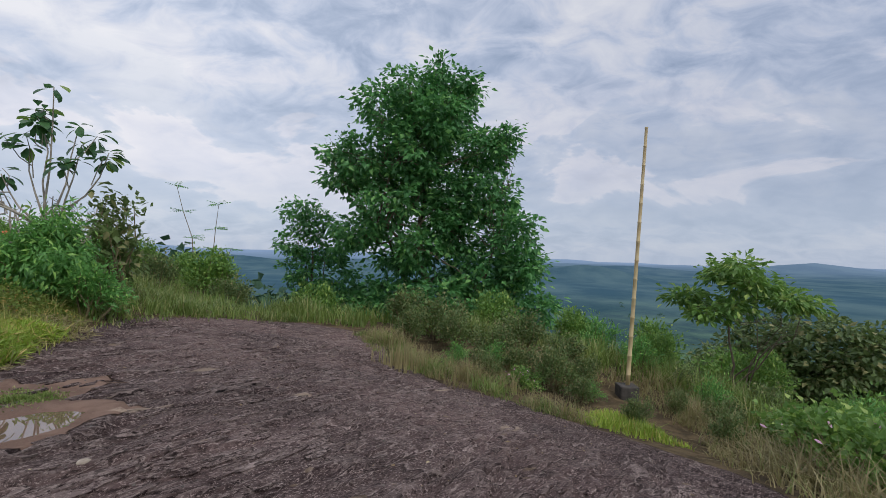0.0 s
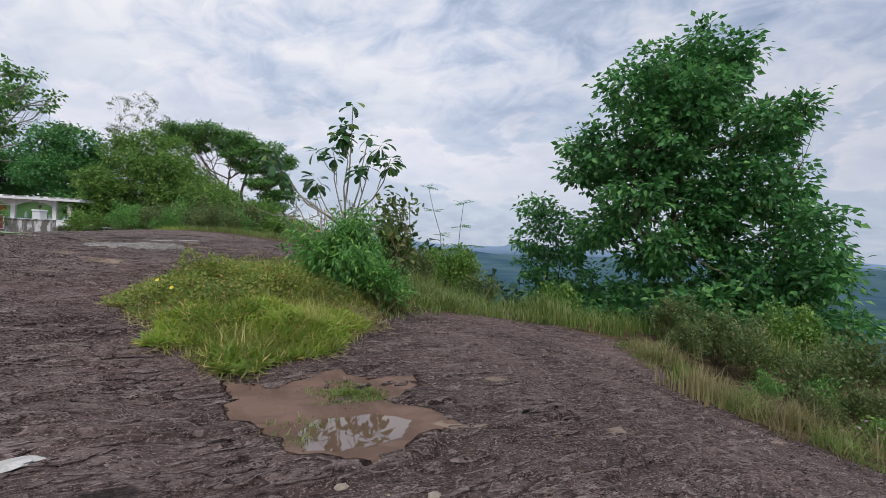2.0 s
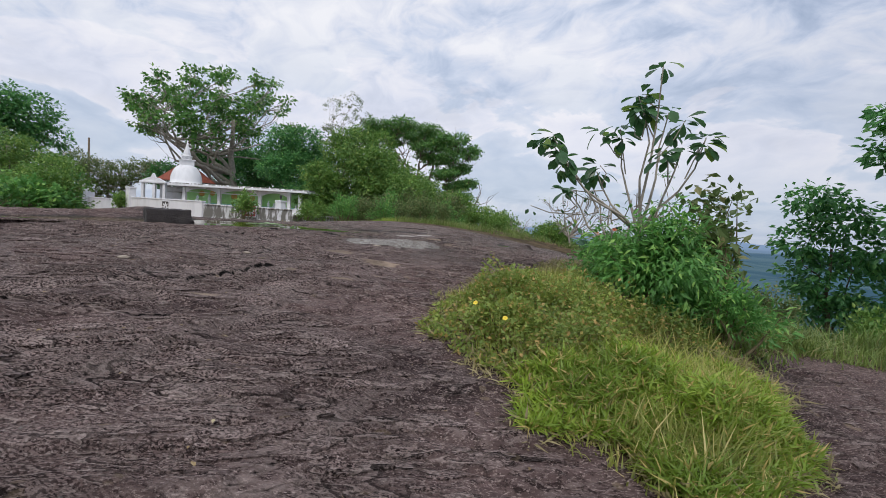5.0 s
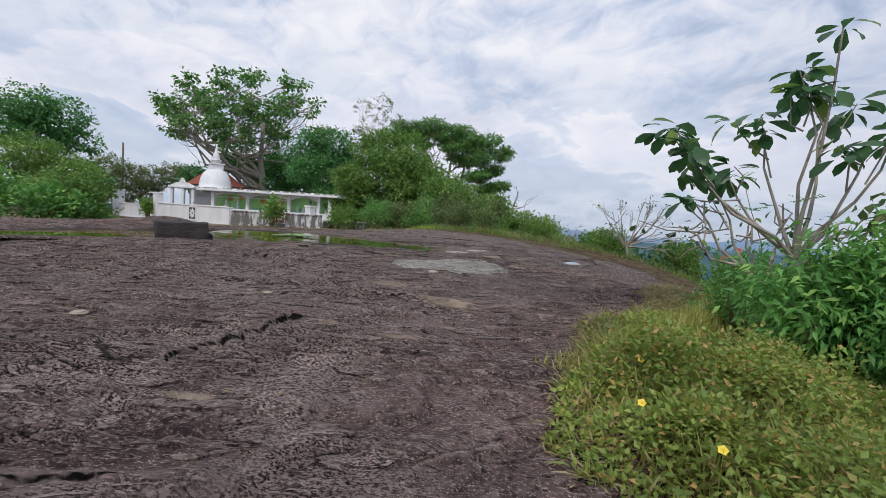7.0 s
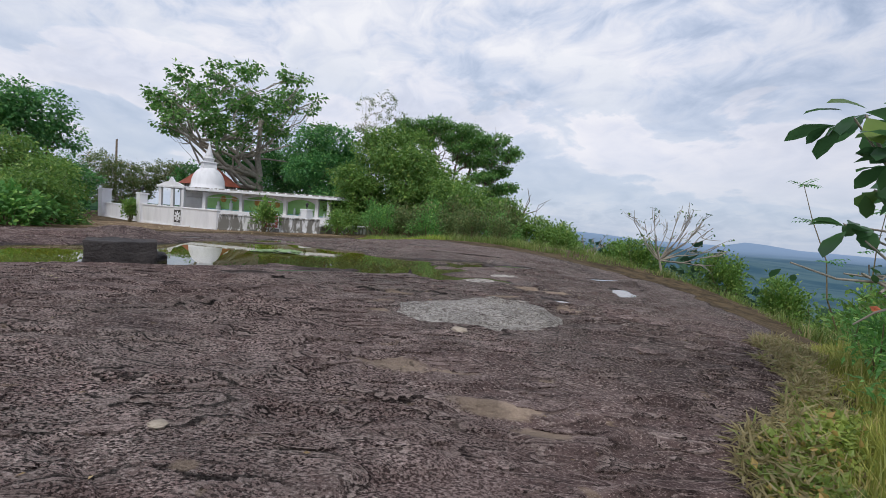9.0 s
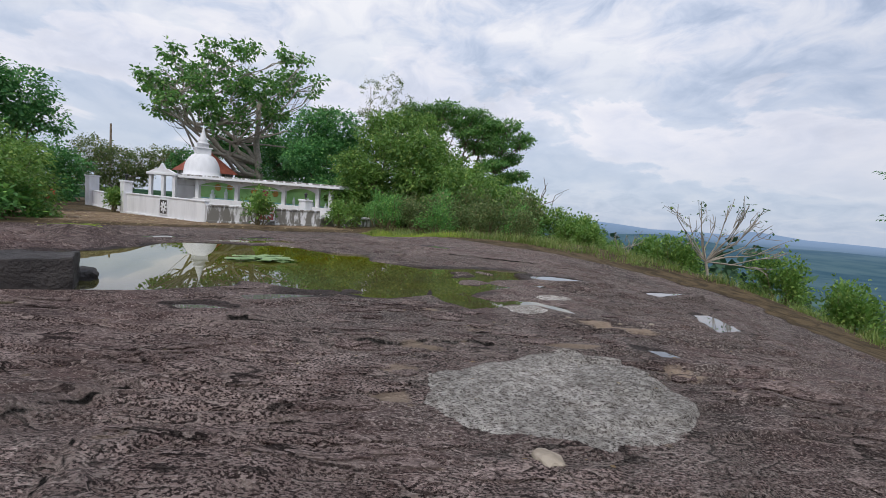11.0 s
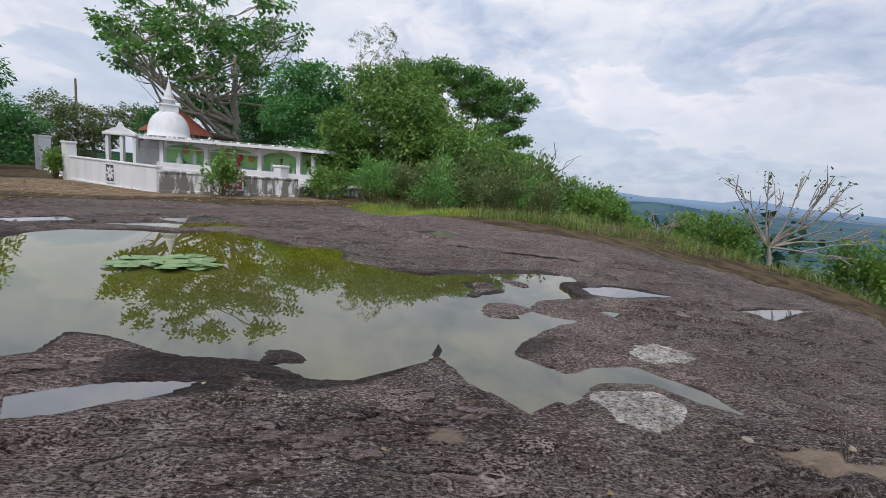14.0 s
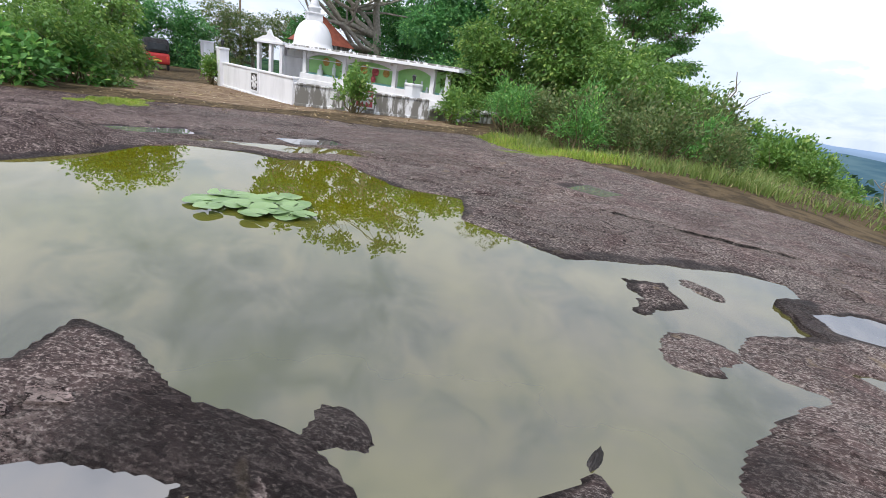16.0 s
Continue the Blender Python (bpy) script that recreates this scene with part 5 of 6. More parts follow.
lobed_tree("broadleaf_tree", ((-58.7, 0.9, 0.7), 98, [(0.1, 3.2, 1.6), (2.3, 3.2, 2.2), (3.8, 2.3, 1.9), (0.6, 1.0, 1.6), (2.9, 0.5, 1.6)]), DARKLEAF, 0.24, 400, "dark tree beyond the parked three-wheeler", trunk=0.25, seed=60)
lobed_tree("bushy_tree", ((-31.9, 1.9, 0.8), 105, [(-0.5, -0.2, 0.7), (0.5, 0.9, 0.9), (0.1, 1.4, 1.0), (1.4, 1.3, 0.9), (1.8, 0.2, 0.6), (-0.4, 1.2, 0.9), (0.9, 2.0, 0.9)]), MIDLEAF, 0.13, 1100, "bushy yellow-green tree at the yard's edge", trunk=0.10, seed=61, bark=PALEBARK, bare=0.15)

# ---- the shrine ----
A, B = np.array([-43.7, 10.35]), np.array([-36.2, 17.1])
U = (B - A) / np.linalg.norm(B - A)
SHRINE_TURN = math.degrees(math.atan2(U[1], U[0]))
LIME = rough_mat("lime_green_paint", (0.30, 0.60, 0.20), (0.42, 0.72, 0.30), 2, 0.6, 0.1, 0.004)
SEA = rough_mat("turquoise_paint", (0.25, 0.62, 0.60), (0.40, 0.72, 0.66), 2, 0.6, 0.1, 0.004)
hall = empty("shrine_hall", (A[0], A[1], 0.75), SHRINE_TURN, "white open-fronted shrine hall with green painted niches", "shrine")
part("plinth", box(-0.3, 0.3, -0.4, 10.0, 4.2, 0.62, 0.03), WHITE, hall)
part("back_wall", box(0.2, 3.4, 0.6, 9.6, 3.6, 2.15), WHITE, hall)
part("niche_painting", box(0.3, 1.15, 1.0, 9.4, 1.2, 2.05), LIME, hall, "bright lime green painted back panel")
part("painted_dado", box(0.3, 1.10, 0.62, 9.4, 1.18, 0.98), SEA, hall, "turquoise painted lower panel")
COLS = (0.55, 3.3, 6.5, 8.75)
for x in COLS + (9.6,):
    part("column", box(x - 0.12, 0.42, 0.6, x + 0.12, 0.66, 2.1, 0.02), WHITE, hall)
for a, b in zip(COLS, COLS[1:]):
    bm = bmesh.new()
    n = 14
    tops, arcs = [], []
    for i in range(n + 1):
        t = i / n
        x = a + 0.12 + (b - a - 0.24) * t
        arcs.append((x, 2.0 - 0.25 * abs(2 * t - 1) ** 2.2))
    for y in (0.48, 0.6):
        tops.append(([bm.verts.new((x, y, z)) for x, z in arcs], [bm.verts.new((x, y, 2.12)) for x, z in arcs]))
    for i in range(n):
        for (lo, hi), flip in zip(tops, (False, True)):
            q4 = (lo[i], lo[i + 1], hi[i + 1], hi[i])
            bm.faces.new(q4[::-1] if flip else q4)
        bm.faces.new((tops[0][0][i], tops[1][0][i], tops[1][0][i + 1], tops[0][0][i + 1]))
    part("arch", bm, WHITE, hall)
roof_line = [(-0.5, 0.0), (2.0, -0.28), (5.0, -0.42), (8.0, -0.28), (10.3, 0.1), (10.5, 2.0), (10.3, 4.4), (-0.5, 4.4)]
part("roof_slab", prism(roof_line, 2.13, 2.27), WHITE, hall)
part("roof_kerb", prism([(x * 0.985 + 0.08, y * 0.95 + 0.12) for x, y in roof_line], 2.27, 2.36), OLDWHITE, hall, "weather-stained roof edge")
part("porch_roof", box(-2.6, -0.2, 2.2, -0.5, 2.4, 2.36, 0.03), WHITE, hall)
bm = bmesh.new()
gable = [(-2.5, 2.36), (-0.6, 2.36), (-1.1, 2.58), (-1.35, 2.62), (-1.55, 2.95), (-1.75, 2.62), (-2.0, 2.58)]
fr, bk = [bm.verts.new((x, -0.15, z)) for x, z in gable], [bm.verts.new((x, 0.05, z)) for x, z in gable]
bm.faces.new(fr)
bm.faces.new(bk[::-1])
for i in range(len(gable)):
    j = (i + 1) % len(gable)
    bm.faces.new((fr[j], fr[i], bk[i], bk[j]))
part("porch_gable", bm, WHITE, hall)
for x, y in ((-2.4, 0.0), (-1.5, 0.0), (-0.7, 0.0), (-2.4, 2.1), (-1.4, 2.1)):
    part("porch_column", box(x - 0.1, y - 0.1, 0.0, x + 0.1, y + 0.1, 2.2, 0.02), WHITE, hall)
part("porch_back", box(-2.4, 2.2, 0.0, -0.3, 2.3, 2.2), OLDWHITE, hall)

sc = A + np.array([-2.96, 1.62])
stupa = empty("stupa", (sc[0], sc[1], 0.6), 0, "small white bell-shaped stupa with a stepped spire", "stupa")
part("drum", lathe([(1.7, 0), (1.7, 1.8), (1.55, 1.85), (1.55, 2.2), (1.4, 2.25), (1.4, 2.5)], 40), WHITE, stupa)
part("dome", lathe([(1.27, 2.5), (1.27, 2.62), (1.18, 2.66), (1.16, 2.9), (1.12, 3.2), (1.02, 3.5), (0.86, 3.78), (0.66, 3.98), (0.5, 4.08)], 40), WHITE, stupa, soft=True)
part("harmika", box(-0.46, -0.46, 4.04, 0.46, 0.46, 4.45, 0.03), WHITE, stupa)
part("harmika_cap", box(-0.54, -0.54, 4.45, 0.54, 0.54, 4.54, 0.03), WHITE, stupa)
part("spire", lathe([(0.36, 4.54), (0.36, 4.75), (0.42, 4.78), (0.40, 4.85), (0.27, 4.9), (0.30, 4.98), (0.22, 5.2), (0.12, 5.55), (0.05, 5.85), (0.01, 6.1)], 24), WHITE, stupa, soft=True)

TILE = rough_mat("red_clay_tile", (0.20, 0.05, 0.03), (0.34, 0.09, 0.05), 3, 0.75, 0.4, 0.01)
back = empty("tiled_shelter", (-52.7, 13.5, 0.7), 20, "small shelter with a red tiled hipped roof", "building")
bm = bmesh.new()
corners = [bm.verts.new(c) for c in ((-1.8, -1.8, 2.9), (1.8, -1.8, 2.9), (1.8, 1.8, 2.9), (-1.8, 1.8, 2.9))]
apex = bm.verts.new((0, 0, 4.9))
for i in range(4):
    bm.faces.new((corners[i], corners[(i + 1) % 4], apex))
bm.faces.new(corners[::-1])
part("tiled_roof", bm, TILE, back)
part("shelter_wall", box(-1.5, -1.5, -0.2, 1.5, 1.5, 2.9), OLDWHITE, back)


def yard_wall(p, q, z0, h, mat, label, name="yard_wall"):
    p, q = np.array(p), np.array(q)
    n = np.linalg.norm(q - p)
    ob = empty(name, (p[0], p[1], z0), math.degrees(math.atan2(q[1] - p[1], q[0] - p[0])), label, "wall")
    part("masonry", box(0, -0.09, -0.35, n, 0.09, h, 0.015), mat, ob)
    part("coping", box(-0.03, -0.13, h, n + 0.03, 0.13, h + 0.07, 0.02), mat, ob)
    part("footing", box(-0.02, -0.16, -0.4, n + 0.02, 0.16, 0.1, 0.02), mat, ob)
    return ob


front = yard_wall((-38.5, 6.87), (-32.1, 9.1), 0.75, 0.98, WHITE, "low white yard wall with a wheel grille")
side = yard_wall((-32.1, 9.1), (-32.0, 14.2), 0.85, 0.72, OLDWHITE, "peeling black-stained white yard wall")
yard_wall((-49.5, 6.0), (-38.5, 6.95), 0.6, 0.95, WHITE, "low white wall by the gate")
yard_wall((-32.0, 14.2), (-34.5, 19.5), 0.6, 0.6, OLDWHITE, "mossy old terrace wall under bushes")
for x, y, z0, z1, w in ((-49.7, 5.9, 0.4, 2.6, 0.3), (-38.6, 6.8, 0.6, 2.4, 0.2), (-32.3, 13.6, 0.7, 2.15, 0.22)):
    ob = empty("gate_pillar", (x, y, z0), 20, "square white plastered pillar", "pillar", "pillars of the yard wall")
    part("shaft", box(-w, -w, -0.2, w, w, z1 - z0 - 0.1, 0.02), WHITE, ob)
    part("cap", box(-w * 1.15, -w * 1.15, z1 - z0 - 0.1, w * 1.15, w * 1.15, z1 - z0, 0.03), WHITE, ob)


# ---- brink, slope and thicket edge ----
def spread(first, spots, seed):
    rng = np.random.RandomState(seed)
    for x, y, k in spots:
        copy_thing(first, pose(x, y, surface_z(x, y) - 0.05, 0, 0, rng.uniform(0, 360)) @ Matrix.Diagonal((k, k, k * rng.uniform(0.85, 1.15), 1)))


s1 = shrub("slope_shrub", (-24.2, 24.5, surface_z(-24.2, 24.5)), 1.3, 2.0, MIDLEAF, 0.15, 3600, "rounded green shrub on the brink", seed=71, group="shrubs on the brink", plain=True)
spread(s1, [(-26.5, 28.6, 1.25), (-27.5, 26.5, 1.1), (-22.6, 25.4, 0.95), (-19.8, 23.8, 0.85), (-18.0, 22.6, 0.8), (-14.6, 22.4, 0.8), (-13.0, 23.4, 0.9), (-21.8, 22.0, 0.6), (-30.5, 27.5, 1.4), (-9.8, 19.6, 1.1), (-11.6, 24.0, 0.9),
             (5.8, 12.6, 0.45), (8.4, 12.2, 0.6), (11.0, 12.2, 0.75), (7.0, 15.2, 0.75), (4.4, 15.6, 0.75), (1.8, 16.2, 0.8), (10.4, 16.5, 1.1), (13.6, 14.6, 1.1), (-5.0, 18.2, 0.9), (13.5, 10.0, 1.0), (16.5, 12.0, 1.3)], 1)
s2 = shrub("twiggy_shrub", (-22.4, 16.6, surface_z(-22.4, 16.6)), 0.9, 1.35, OLIVELEAF, 0.10, 1900, "twiggy olive shrub at the thicket's foot", seed=72, group="shrubs at the thicket's foot", plain=True)
spread(s2, [(-24.2, 17.4, 1.2), (-26.0, 17.0, 1.3), (-28.0, 17.2, 1.2), (-20.8, 16.6, 0.8), (-30.0, 18.0, 1.4), (-26.8, 19.6, 1.6), (-24.0, 20.2, 1.5), (2.3, 9.3, 0.6), (1.2, 10.6, 0.65), (3.0, 11.2, 0.65), (5.6, 10.6, 0.5), (0.0, 12.2, 0.9),
             (6.8, 9.6, 0.6), (7.8, 7.8, 0.7), (0.9, 9.2, 0.45), (1.7, 9.9, 0.55), (2.7, 8.7, 0.4), (3.2, 10.2, 0.5), (2.0, 11.5, 0.8), (0.3, 11.2, 0.7), (4.7, 9.1, 0.35), (5.2, 8.4, 0.45), (-0.7, 11.4, 0.65), (3.3, 7.7, 0.35), (4.4, 7.0, 0.4), (-1.0, 13.6, 0.9), (-9.2, 15.0, 0.8), (-7.0, 15.4, 0.9)], 2)
s3 = shrub("leafy_shrub", (-25.0, 16.2, surface_z(-25.0, 16.2)), 0.8, 1.5, BUSHLEAF, 0.13, 1700, "bright leafy shrub below the trees", shape="lance", seed=73, group="leafy shrubs")
spread(s3, [(-27.2, 18.4, 1.4), (-29.2, 16.6, 1.2), (-31.0, 17.2, 1.2), (-22.8, 18.4, 1.1), (-8.7, 10.2, 0.75), (-9.0, 11.9, 0.7), (-8.2, 9.0, 0.7), (4.6, 13.4, 0.8), (9.2, 9.8, 1.1), (-33.4, 18.6, 1.2), (1.2, 10.1, 0.4), (2.4, 9.9, 0.4), (0.4, 9.7, 0.35), (3.0, 9.1, 0.3), (5.6, 9.4, 0.45), (4.9, 11.6, 0.6)], 3)

flowering = shrub("flowering_bush", (4.7, 5.4, surface_z(4.7, 5.4)), 0.85, 0.75, MIDLEAF, 0.085, 2600, "low green bush with pink morning-glory flowers", "bush", shape="heart", seed=74, group="flowering bushes")
PINK = rough_mat("pink_petal", (0.55, 0.28, 0.46), (0.72, 0.45, 0.62), 20, 0.6, 0.1, 0.002)
YELLOW = rough_mat("yellow_petal", (0.75, 0.55, 0.04), (0.85, 0.68, 0.08), 20, 0.6, 0.1, 0.002)
CORAL = rough_mat("coral_petal", (0.62, 0.14, 0.06), (0.75, 0.22, 0.10), 20, 0.6, 0.1, 0.002)


def blossom(name, mat, at, r, label="", parent=None, tilt=(0, 0, 0)):
    """An open funnel of five petals."""
    bm = bmesh.new()
    c = bm.verts.new((0, 0, 0))
    ring = []
    for i in range(10):
        a = 2 * math.pi * i / 10
        k = r if i % 2 else r * 0.78
        ring.append((bm.verts.new((0.4 * k * math.cos(a), 0.4 * k * math.sin(a), 0.3 * r)), bm.verts.new((k * math.cos(a), k * math.sin(a), 0.42 * r))))
    for i in range(10):
        (a, b), (a2, b2) = ring[i], ring[(i + 1) % 10]
        bm.faces.new((c, a, a2))
        bm.faces.new((a, b, b2, a2))
    ob = part(name, bm, mat, parent, label)
    ob.matrix_basis = pose(*at, *tilt)
    return ob


rng = np.random.RandomState(75)
for i in range(14):
    a, e = rng.uniform(0, 6.28), rng.uniform(0.3, 0.95)
    blossom("blossom", PINK, (0.85 * e * math.cos(a), 0.85 * e * math.sin(a), 0.78 * math.sqrt(1 - 0.8 * e * e) + 0.05), 0.045, "pale pink blossom", flowering, (rng.uniform(-50, 50), rng.uniform(-50, 50), 0))
spread(flowering, [(5.6, 6.4, 1.0), (4.3, 4.2, 0.9), (5.4, 4.8, 1.1), (6.4, 5.6, 1.1), (6.3, 7.4, 1.0), (1.6, 9.2, 0.5)], 4)
grass_patch("grass", [(-10.8, 16.6), (-12.2, 18.2), (-14.0, 19.4), (-16.4, 18.6), (-18.2, 16.4), (-19.4, 14.6), (-21.0, 13.6), (-24.0, 13.8), (-27.5, 14.2), (-29, 17), (-24, 20), (-19, 20.5), (-15, 21.8), (-11.5, 20.2), (-10, 18)], 9000, 0.32, BRINKGRASS, "yellow-green grass along the northern brink", 81, 0.012, 0.6, 0.25)
grass_patch("grass", [(-21.0, 13.2), (-24.0, 13.7), (-27.5, 14.1), (-28.5, 15.5), (-24, 15.6), (-21, 14.8)], 7000, 0.2, GRASS, "short bright grass below the thicket", 82, 0.014, 0.4)
grass_patch("grass", [(-26.6, 3.7), (-28.0, 3.9), (-28.6, 5.2), (-27.2, 5.2)], 2600, 0.06, GRASS, "small patch of short grass in the yard", 83, 0.014, 0.5)
grass_patch("grass", [(5.0, 4.0), (8, 5), (9, 10), (7, 13), (2, 14.5), (-6, 16.5), (-10, 18), (-11, 16), (-8, 13.6), (0, 12.4), (4.8, 10.5), (5.7, 7)], 9000, 0.6, BRINKGRASS, "rank grass on the falling slope", 84, 0.018, 0.45, 0.3)


def sapling(name, at, bends, label, seed):
    """Thin stems that arch over and carry feathery leaves near their tips."""
    rng = np.random.RandomState(seed)
    ob = empty(name, at, 0, label, "sapling")
    paths, pts, way = [], [], []
    for tip in bends:
        p = bent((0, 0, -0.2), tip, rng, 0.035, 0.01, 6, 0.12)
        paths.append(p)
        for c, r in p[3:]:
            for _ in range(5):
                a = rng.uniform(0, 6.28)
                d = np.array([math.cos(a), math.sin(a), rng.uniform(-0.2, 0.3)])
                for k in range(9):
                    pts.append(np.array(c) + d * (0.06 + 0.05 * k))
                    way.append(d * 0.4 + np.cross(d, (0, 0, 1)) * (1 if k % 2 else -1) + np.array([0, 0, -0.2]))
    v, f = tube_mesh(paths, 5)
    mesh_part("stalk", raw_mesh("stalk", v, f, STEM), ob)
    v, f = leaf_arrays(np.array(pts), np.array(way), np.full(len(pts), 0.16), rng, "lance")
    mesh_part("foliage", raw_mesh("foliage", v, f, DARKLEAF, False), ob)


sapling("thin_sapling", (-10.3, 20.9, surface_z(-10.3, 20.9)), [(-1.9, 0.2, 5.4), (0.1, 0.1, 4.6), (0.9, -0.3, 2.6)], "thin arching sapling with feathery leaves", 76)


def snag(name, at, tips, label, seed):
    rng = np.random.RandomState(seed)
    ob = empty(name, at, 45, label, "dead tree")
    paths = [bent((0, 0, -0.3), tips[0], rng, 0.09, 0.02, 7, 0.2)]
    for t in tips[1:]:
        paths.append(bent(paths[0][rng.randint(3, 6)][0], t, rng, 0.04, 0.01, 4, 0.3))
    v, f = tube_mesh(paths, 6)
    mesh_part("trunk", raw_mesh("trunk", v, f, BARK), ob)


snag("bare_snag", (-31.5, 30.5, surface_z(-31.5, 30.5)), [(0.2, 0, 4.6), (1.6, 0, 3.6), (2.0, 0, 3.9), (0.5, 0, 4.2)], "bare dead snag at the end of the thicket", 77)

# wooded country beyond the slope
rng = np.random.RandomState(90)
pieces = []
count = 0
while count < 1050:
    a = radians(rng.uniform(-62, 72))
    d = 26 * math.exp(rng.uniform(0, 3.3))
    x, y = -6 - math.sin(a) * d, 8 + math.cos(a) * d
    if float(signed(np.array([x]), np.array([y]), HILL_RIM)[0]) < 11:
        continue
    count += 1
    r = rng.uniform(2.2, 4.4)
    n = 130 if d < 120 else 60
    w = rng.normal(0, 1, (n, 3))
    w /= np.linalg.norm(w, axis=1)[:, None]
    w[:, 2] = np.abs(w[:, 2]) * 0.9
    at = np.array([x, y, ground_at(x, y) + r * 0.4]) + w * r * rng.uniform(0.6, 1.05, n)[:, None]
    size = r * (0.17 if d < 120 else 0.28)
    pieces.append(leaf_arrays(at, w * 0.4 + rng.normal(0, 0.7, (n, 3)), size * rng.uniform(0.7, 1.4, n), rng, "heart", 1.0, True))
v, f = join(pieces)
# the bluish green carries some aerial haze in the leaf colour
WOODLEAF = leaf_mat("hazed_woodland_leaf", (0.035, 0.095, 0.055), (0.08, 0.17, 0.085), None, 0.2, 0.8)
tagged(new("far_woods", raw_mesh("far_woods", v, f, WOODLEAF, False)), "wooded lowland below the hill", "woods", kind="stuff")

# ---- things on the rock and in the pond ----
def lump(name, at, size, mat, label, category, seed, flat=1.0, turn=0.0, rough=0.25, boxy=0.0, group="", parent=None):
    """A weathered stone: a ball or block broken up by noise."""
    bm = bmesh.new()
    bmesh.ops.create_icosphere(bm, subdivisions=3, radius=1)
    noise.seed_set(seed)
    for v in bm.verts:
        p = v.co.copy()
        if boxy:
            m = max(abs(p.x), abs(p.y), abs(p.z))
            p = p.lerp(p / m, boxy)
        p *= 1 + rough * noise.noise(v.co * 1.7 + Vector((seed, 0, 0))) + 0.4 * rough * noise.noise(v.co * 5)
        v.co = (p.x * size[0], p.y * size[1], p.z * size[2])
    me = bpy.data.meshes.new(name)
    bm.to_mesh(me)
    bm.free()
    me.materials.append(mat)
    ob = new(name, me)
    ob.matrix_world = pose(*at, 0, 0, turn)
    return tagged(ob, label, category, group)


BLACKROCK = rough_mat("wet_black_rock", (0.014, 0.011, 0.011), (0.05, 0.042, 0.04), 3, 0.7, 0.9, 0.03)
PALESTONE = rough_mat("pale_stone", (0.25, 0.205, 0.16), (0.42, 0.36, 0.29), 9, 0.85, 0.5, 0.006)


def hewn(name, at, size, mat, label, category, seed, turn=0.0):
    """A squared block with chipped faces and worn arrises."""
    bm = box(-size[0], -size[1], -size[2], size[0], size[1], size[2], 0.025)
    bmesh.ops.subdivide_edges(bm, edges=[e for e in bm.edges if e.calc_length() > 0.1], cuts=9, use_grid_fill=True)
    for v in bm.verts:
        d = noise.noise_vector(v.co * 4.0 + Vector((seed, 0, 0))) * 0.03 + noise.noise_vector(v.co * 13.0) * 0.012
        v.co += d
    ob = part(name, bm, mat, None)
    ob.matrix_basis = pose(*at, 0, 0, turn)
    return tagged(ob, label, category)


hewn("rock_block", (-16.85, 3.88, 1.2), (0.32, 0.46, 0.26), BLACKROCK, "black squarish rock block at the pond's edge", "rock", 5, -6)
lump("rock_lump", (-17.3, 4.42, 1.12), (0.22, 0.15, 0.11), BLACKROCK, "low dark rock lump beside the squared block", "rock", 8, rough=0.2, boxy=0.5)
lump("rock_tip", (-15.12, 8.2, 1.075), (0.05, 0.14, 0.06), BLACKROCK, "small pointed rock tip in the pond", "rock", 6, turn=30)
for v in bpy.data.objects["rock_tip"].data.vertices:
    k = min(max(v.co.z / 0.06 + 0.6, 0.0), 1.7)
    v.co.x, v.co.y, v.co.z = v.co.x * (1.15 - 0.62 * k), v.co.y * (1.15 - 0.60 * k), v.co.z * (1.0 + 0.35 * k)
for i, (x, y, r) in enumerate(((-11.49, 6.2, 0.09), (-10.75, 3.48, 0.05), (-10.43, 1.99, 0.06), (-12.77, 9.9, 0.04), (-12.95, 9.45, 0.035), (-13.3, 8.9, 0.03), (-2.72, 2.75, 0.04), (-2.2, 2.9, 0.04))):
    lump("loose_stone", (x, y, surface_z(x, y) + r * 0.2), (r, r * 0.8, r * 0.35), PALESTONE, "small pale loose stone on dark rock", "stone", 10 + i, turn=40 * i, group="loose stones")
RAG = rough_mat("dirty_white_cloth", (0.45, 0.43, 0.40), (0.72, 0.70, 0.67), 9, 0.9, 0.7, 0.02)
lump("white_rag", (-4.33, 1.88, surface_z(-4.33, 1.88) + 0.02), (0.13, 0.065, 0.02), RAG, "crumpled dirty white cloth on rock", "cloth", 33, turn=62, rough=0.7)

rng = np.random.RandomState(95)
LITTER = leaf_mat("dead_leaf", (0.22, 0.14, 0.06), (0.45, 0.34, 0.16), (0.5, 0.42, 0.25), 0.1)
n = 420
xy = np.column_stack([rng.uniform(-16, 2, n), rng.uniform(1.2, 10, n)])
xy = xy[(signed(xy[:, 0], xy[:, 1], ROCK_RIM) < -0.05) & (np.minimum(signed(xy[:, 0], xy[:, 1], POND_SHORE), signed(xy[:, 0], xy[:, 1], EAST_BAY)) > 0.3)]
z3 = np.array([surface_z(x, y) + 0.012 for x, y in xy])
w = rng.normal(0, 1, (len(xy), 3)) * np.array([1, 1, 0.1])
v, f = leaf_arrays(np.column_stack([xy, z3]), w, rng.uniform(0.015, 0.05, len(xy)), rng, "oval", 0.3)
tagged(new("dead_leaves", raw_mesh("dead_leaves", v, f, LITTER, False)), "scattered dry leaves on the rock", "leaves", kind="stuff")
n = 1500
xy = np.column_stack([rng.uniform(-37.5, -27.5, n), rng.uniform(3.5, 15.5, n)])
z3 = np.array([surface_z(x, y) + 0.02 for x, y in xy])
w = rng.normal(0, 1, (n, 3)) * np.array([1, 1, 0.15])
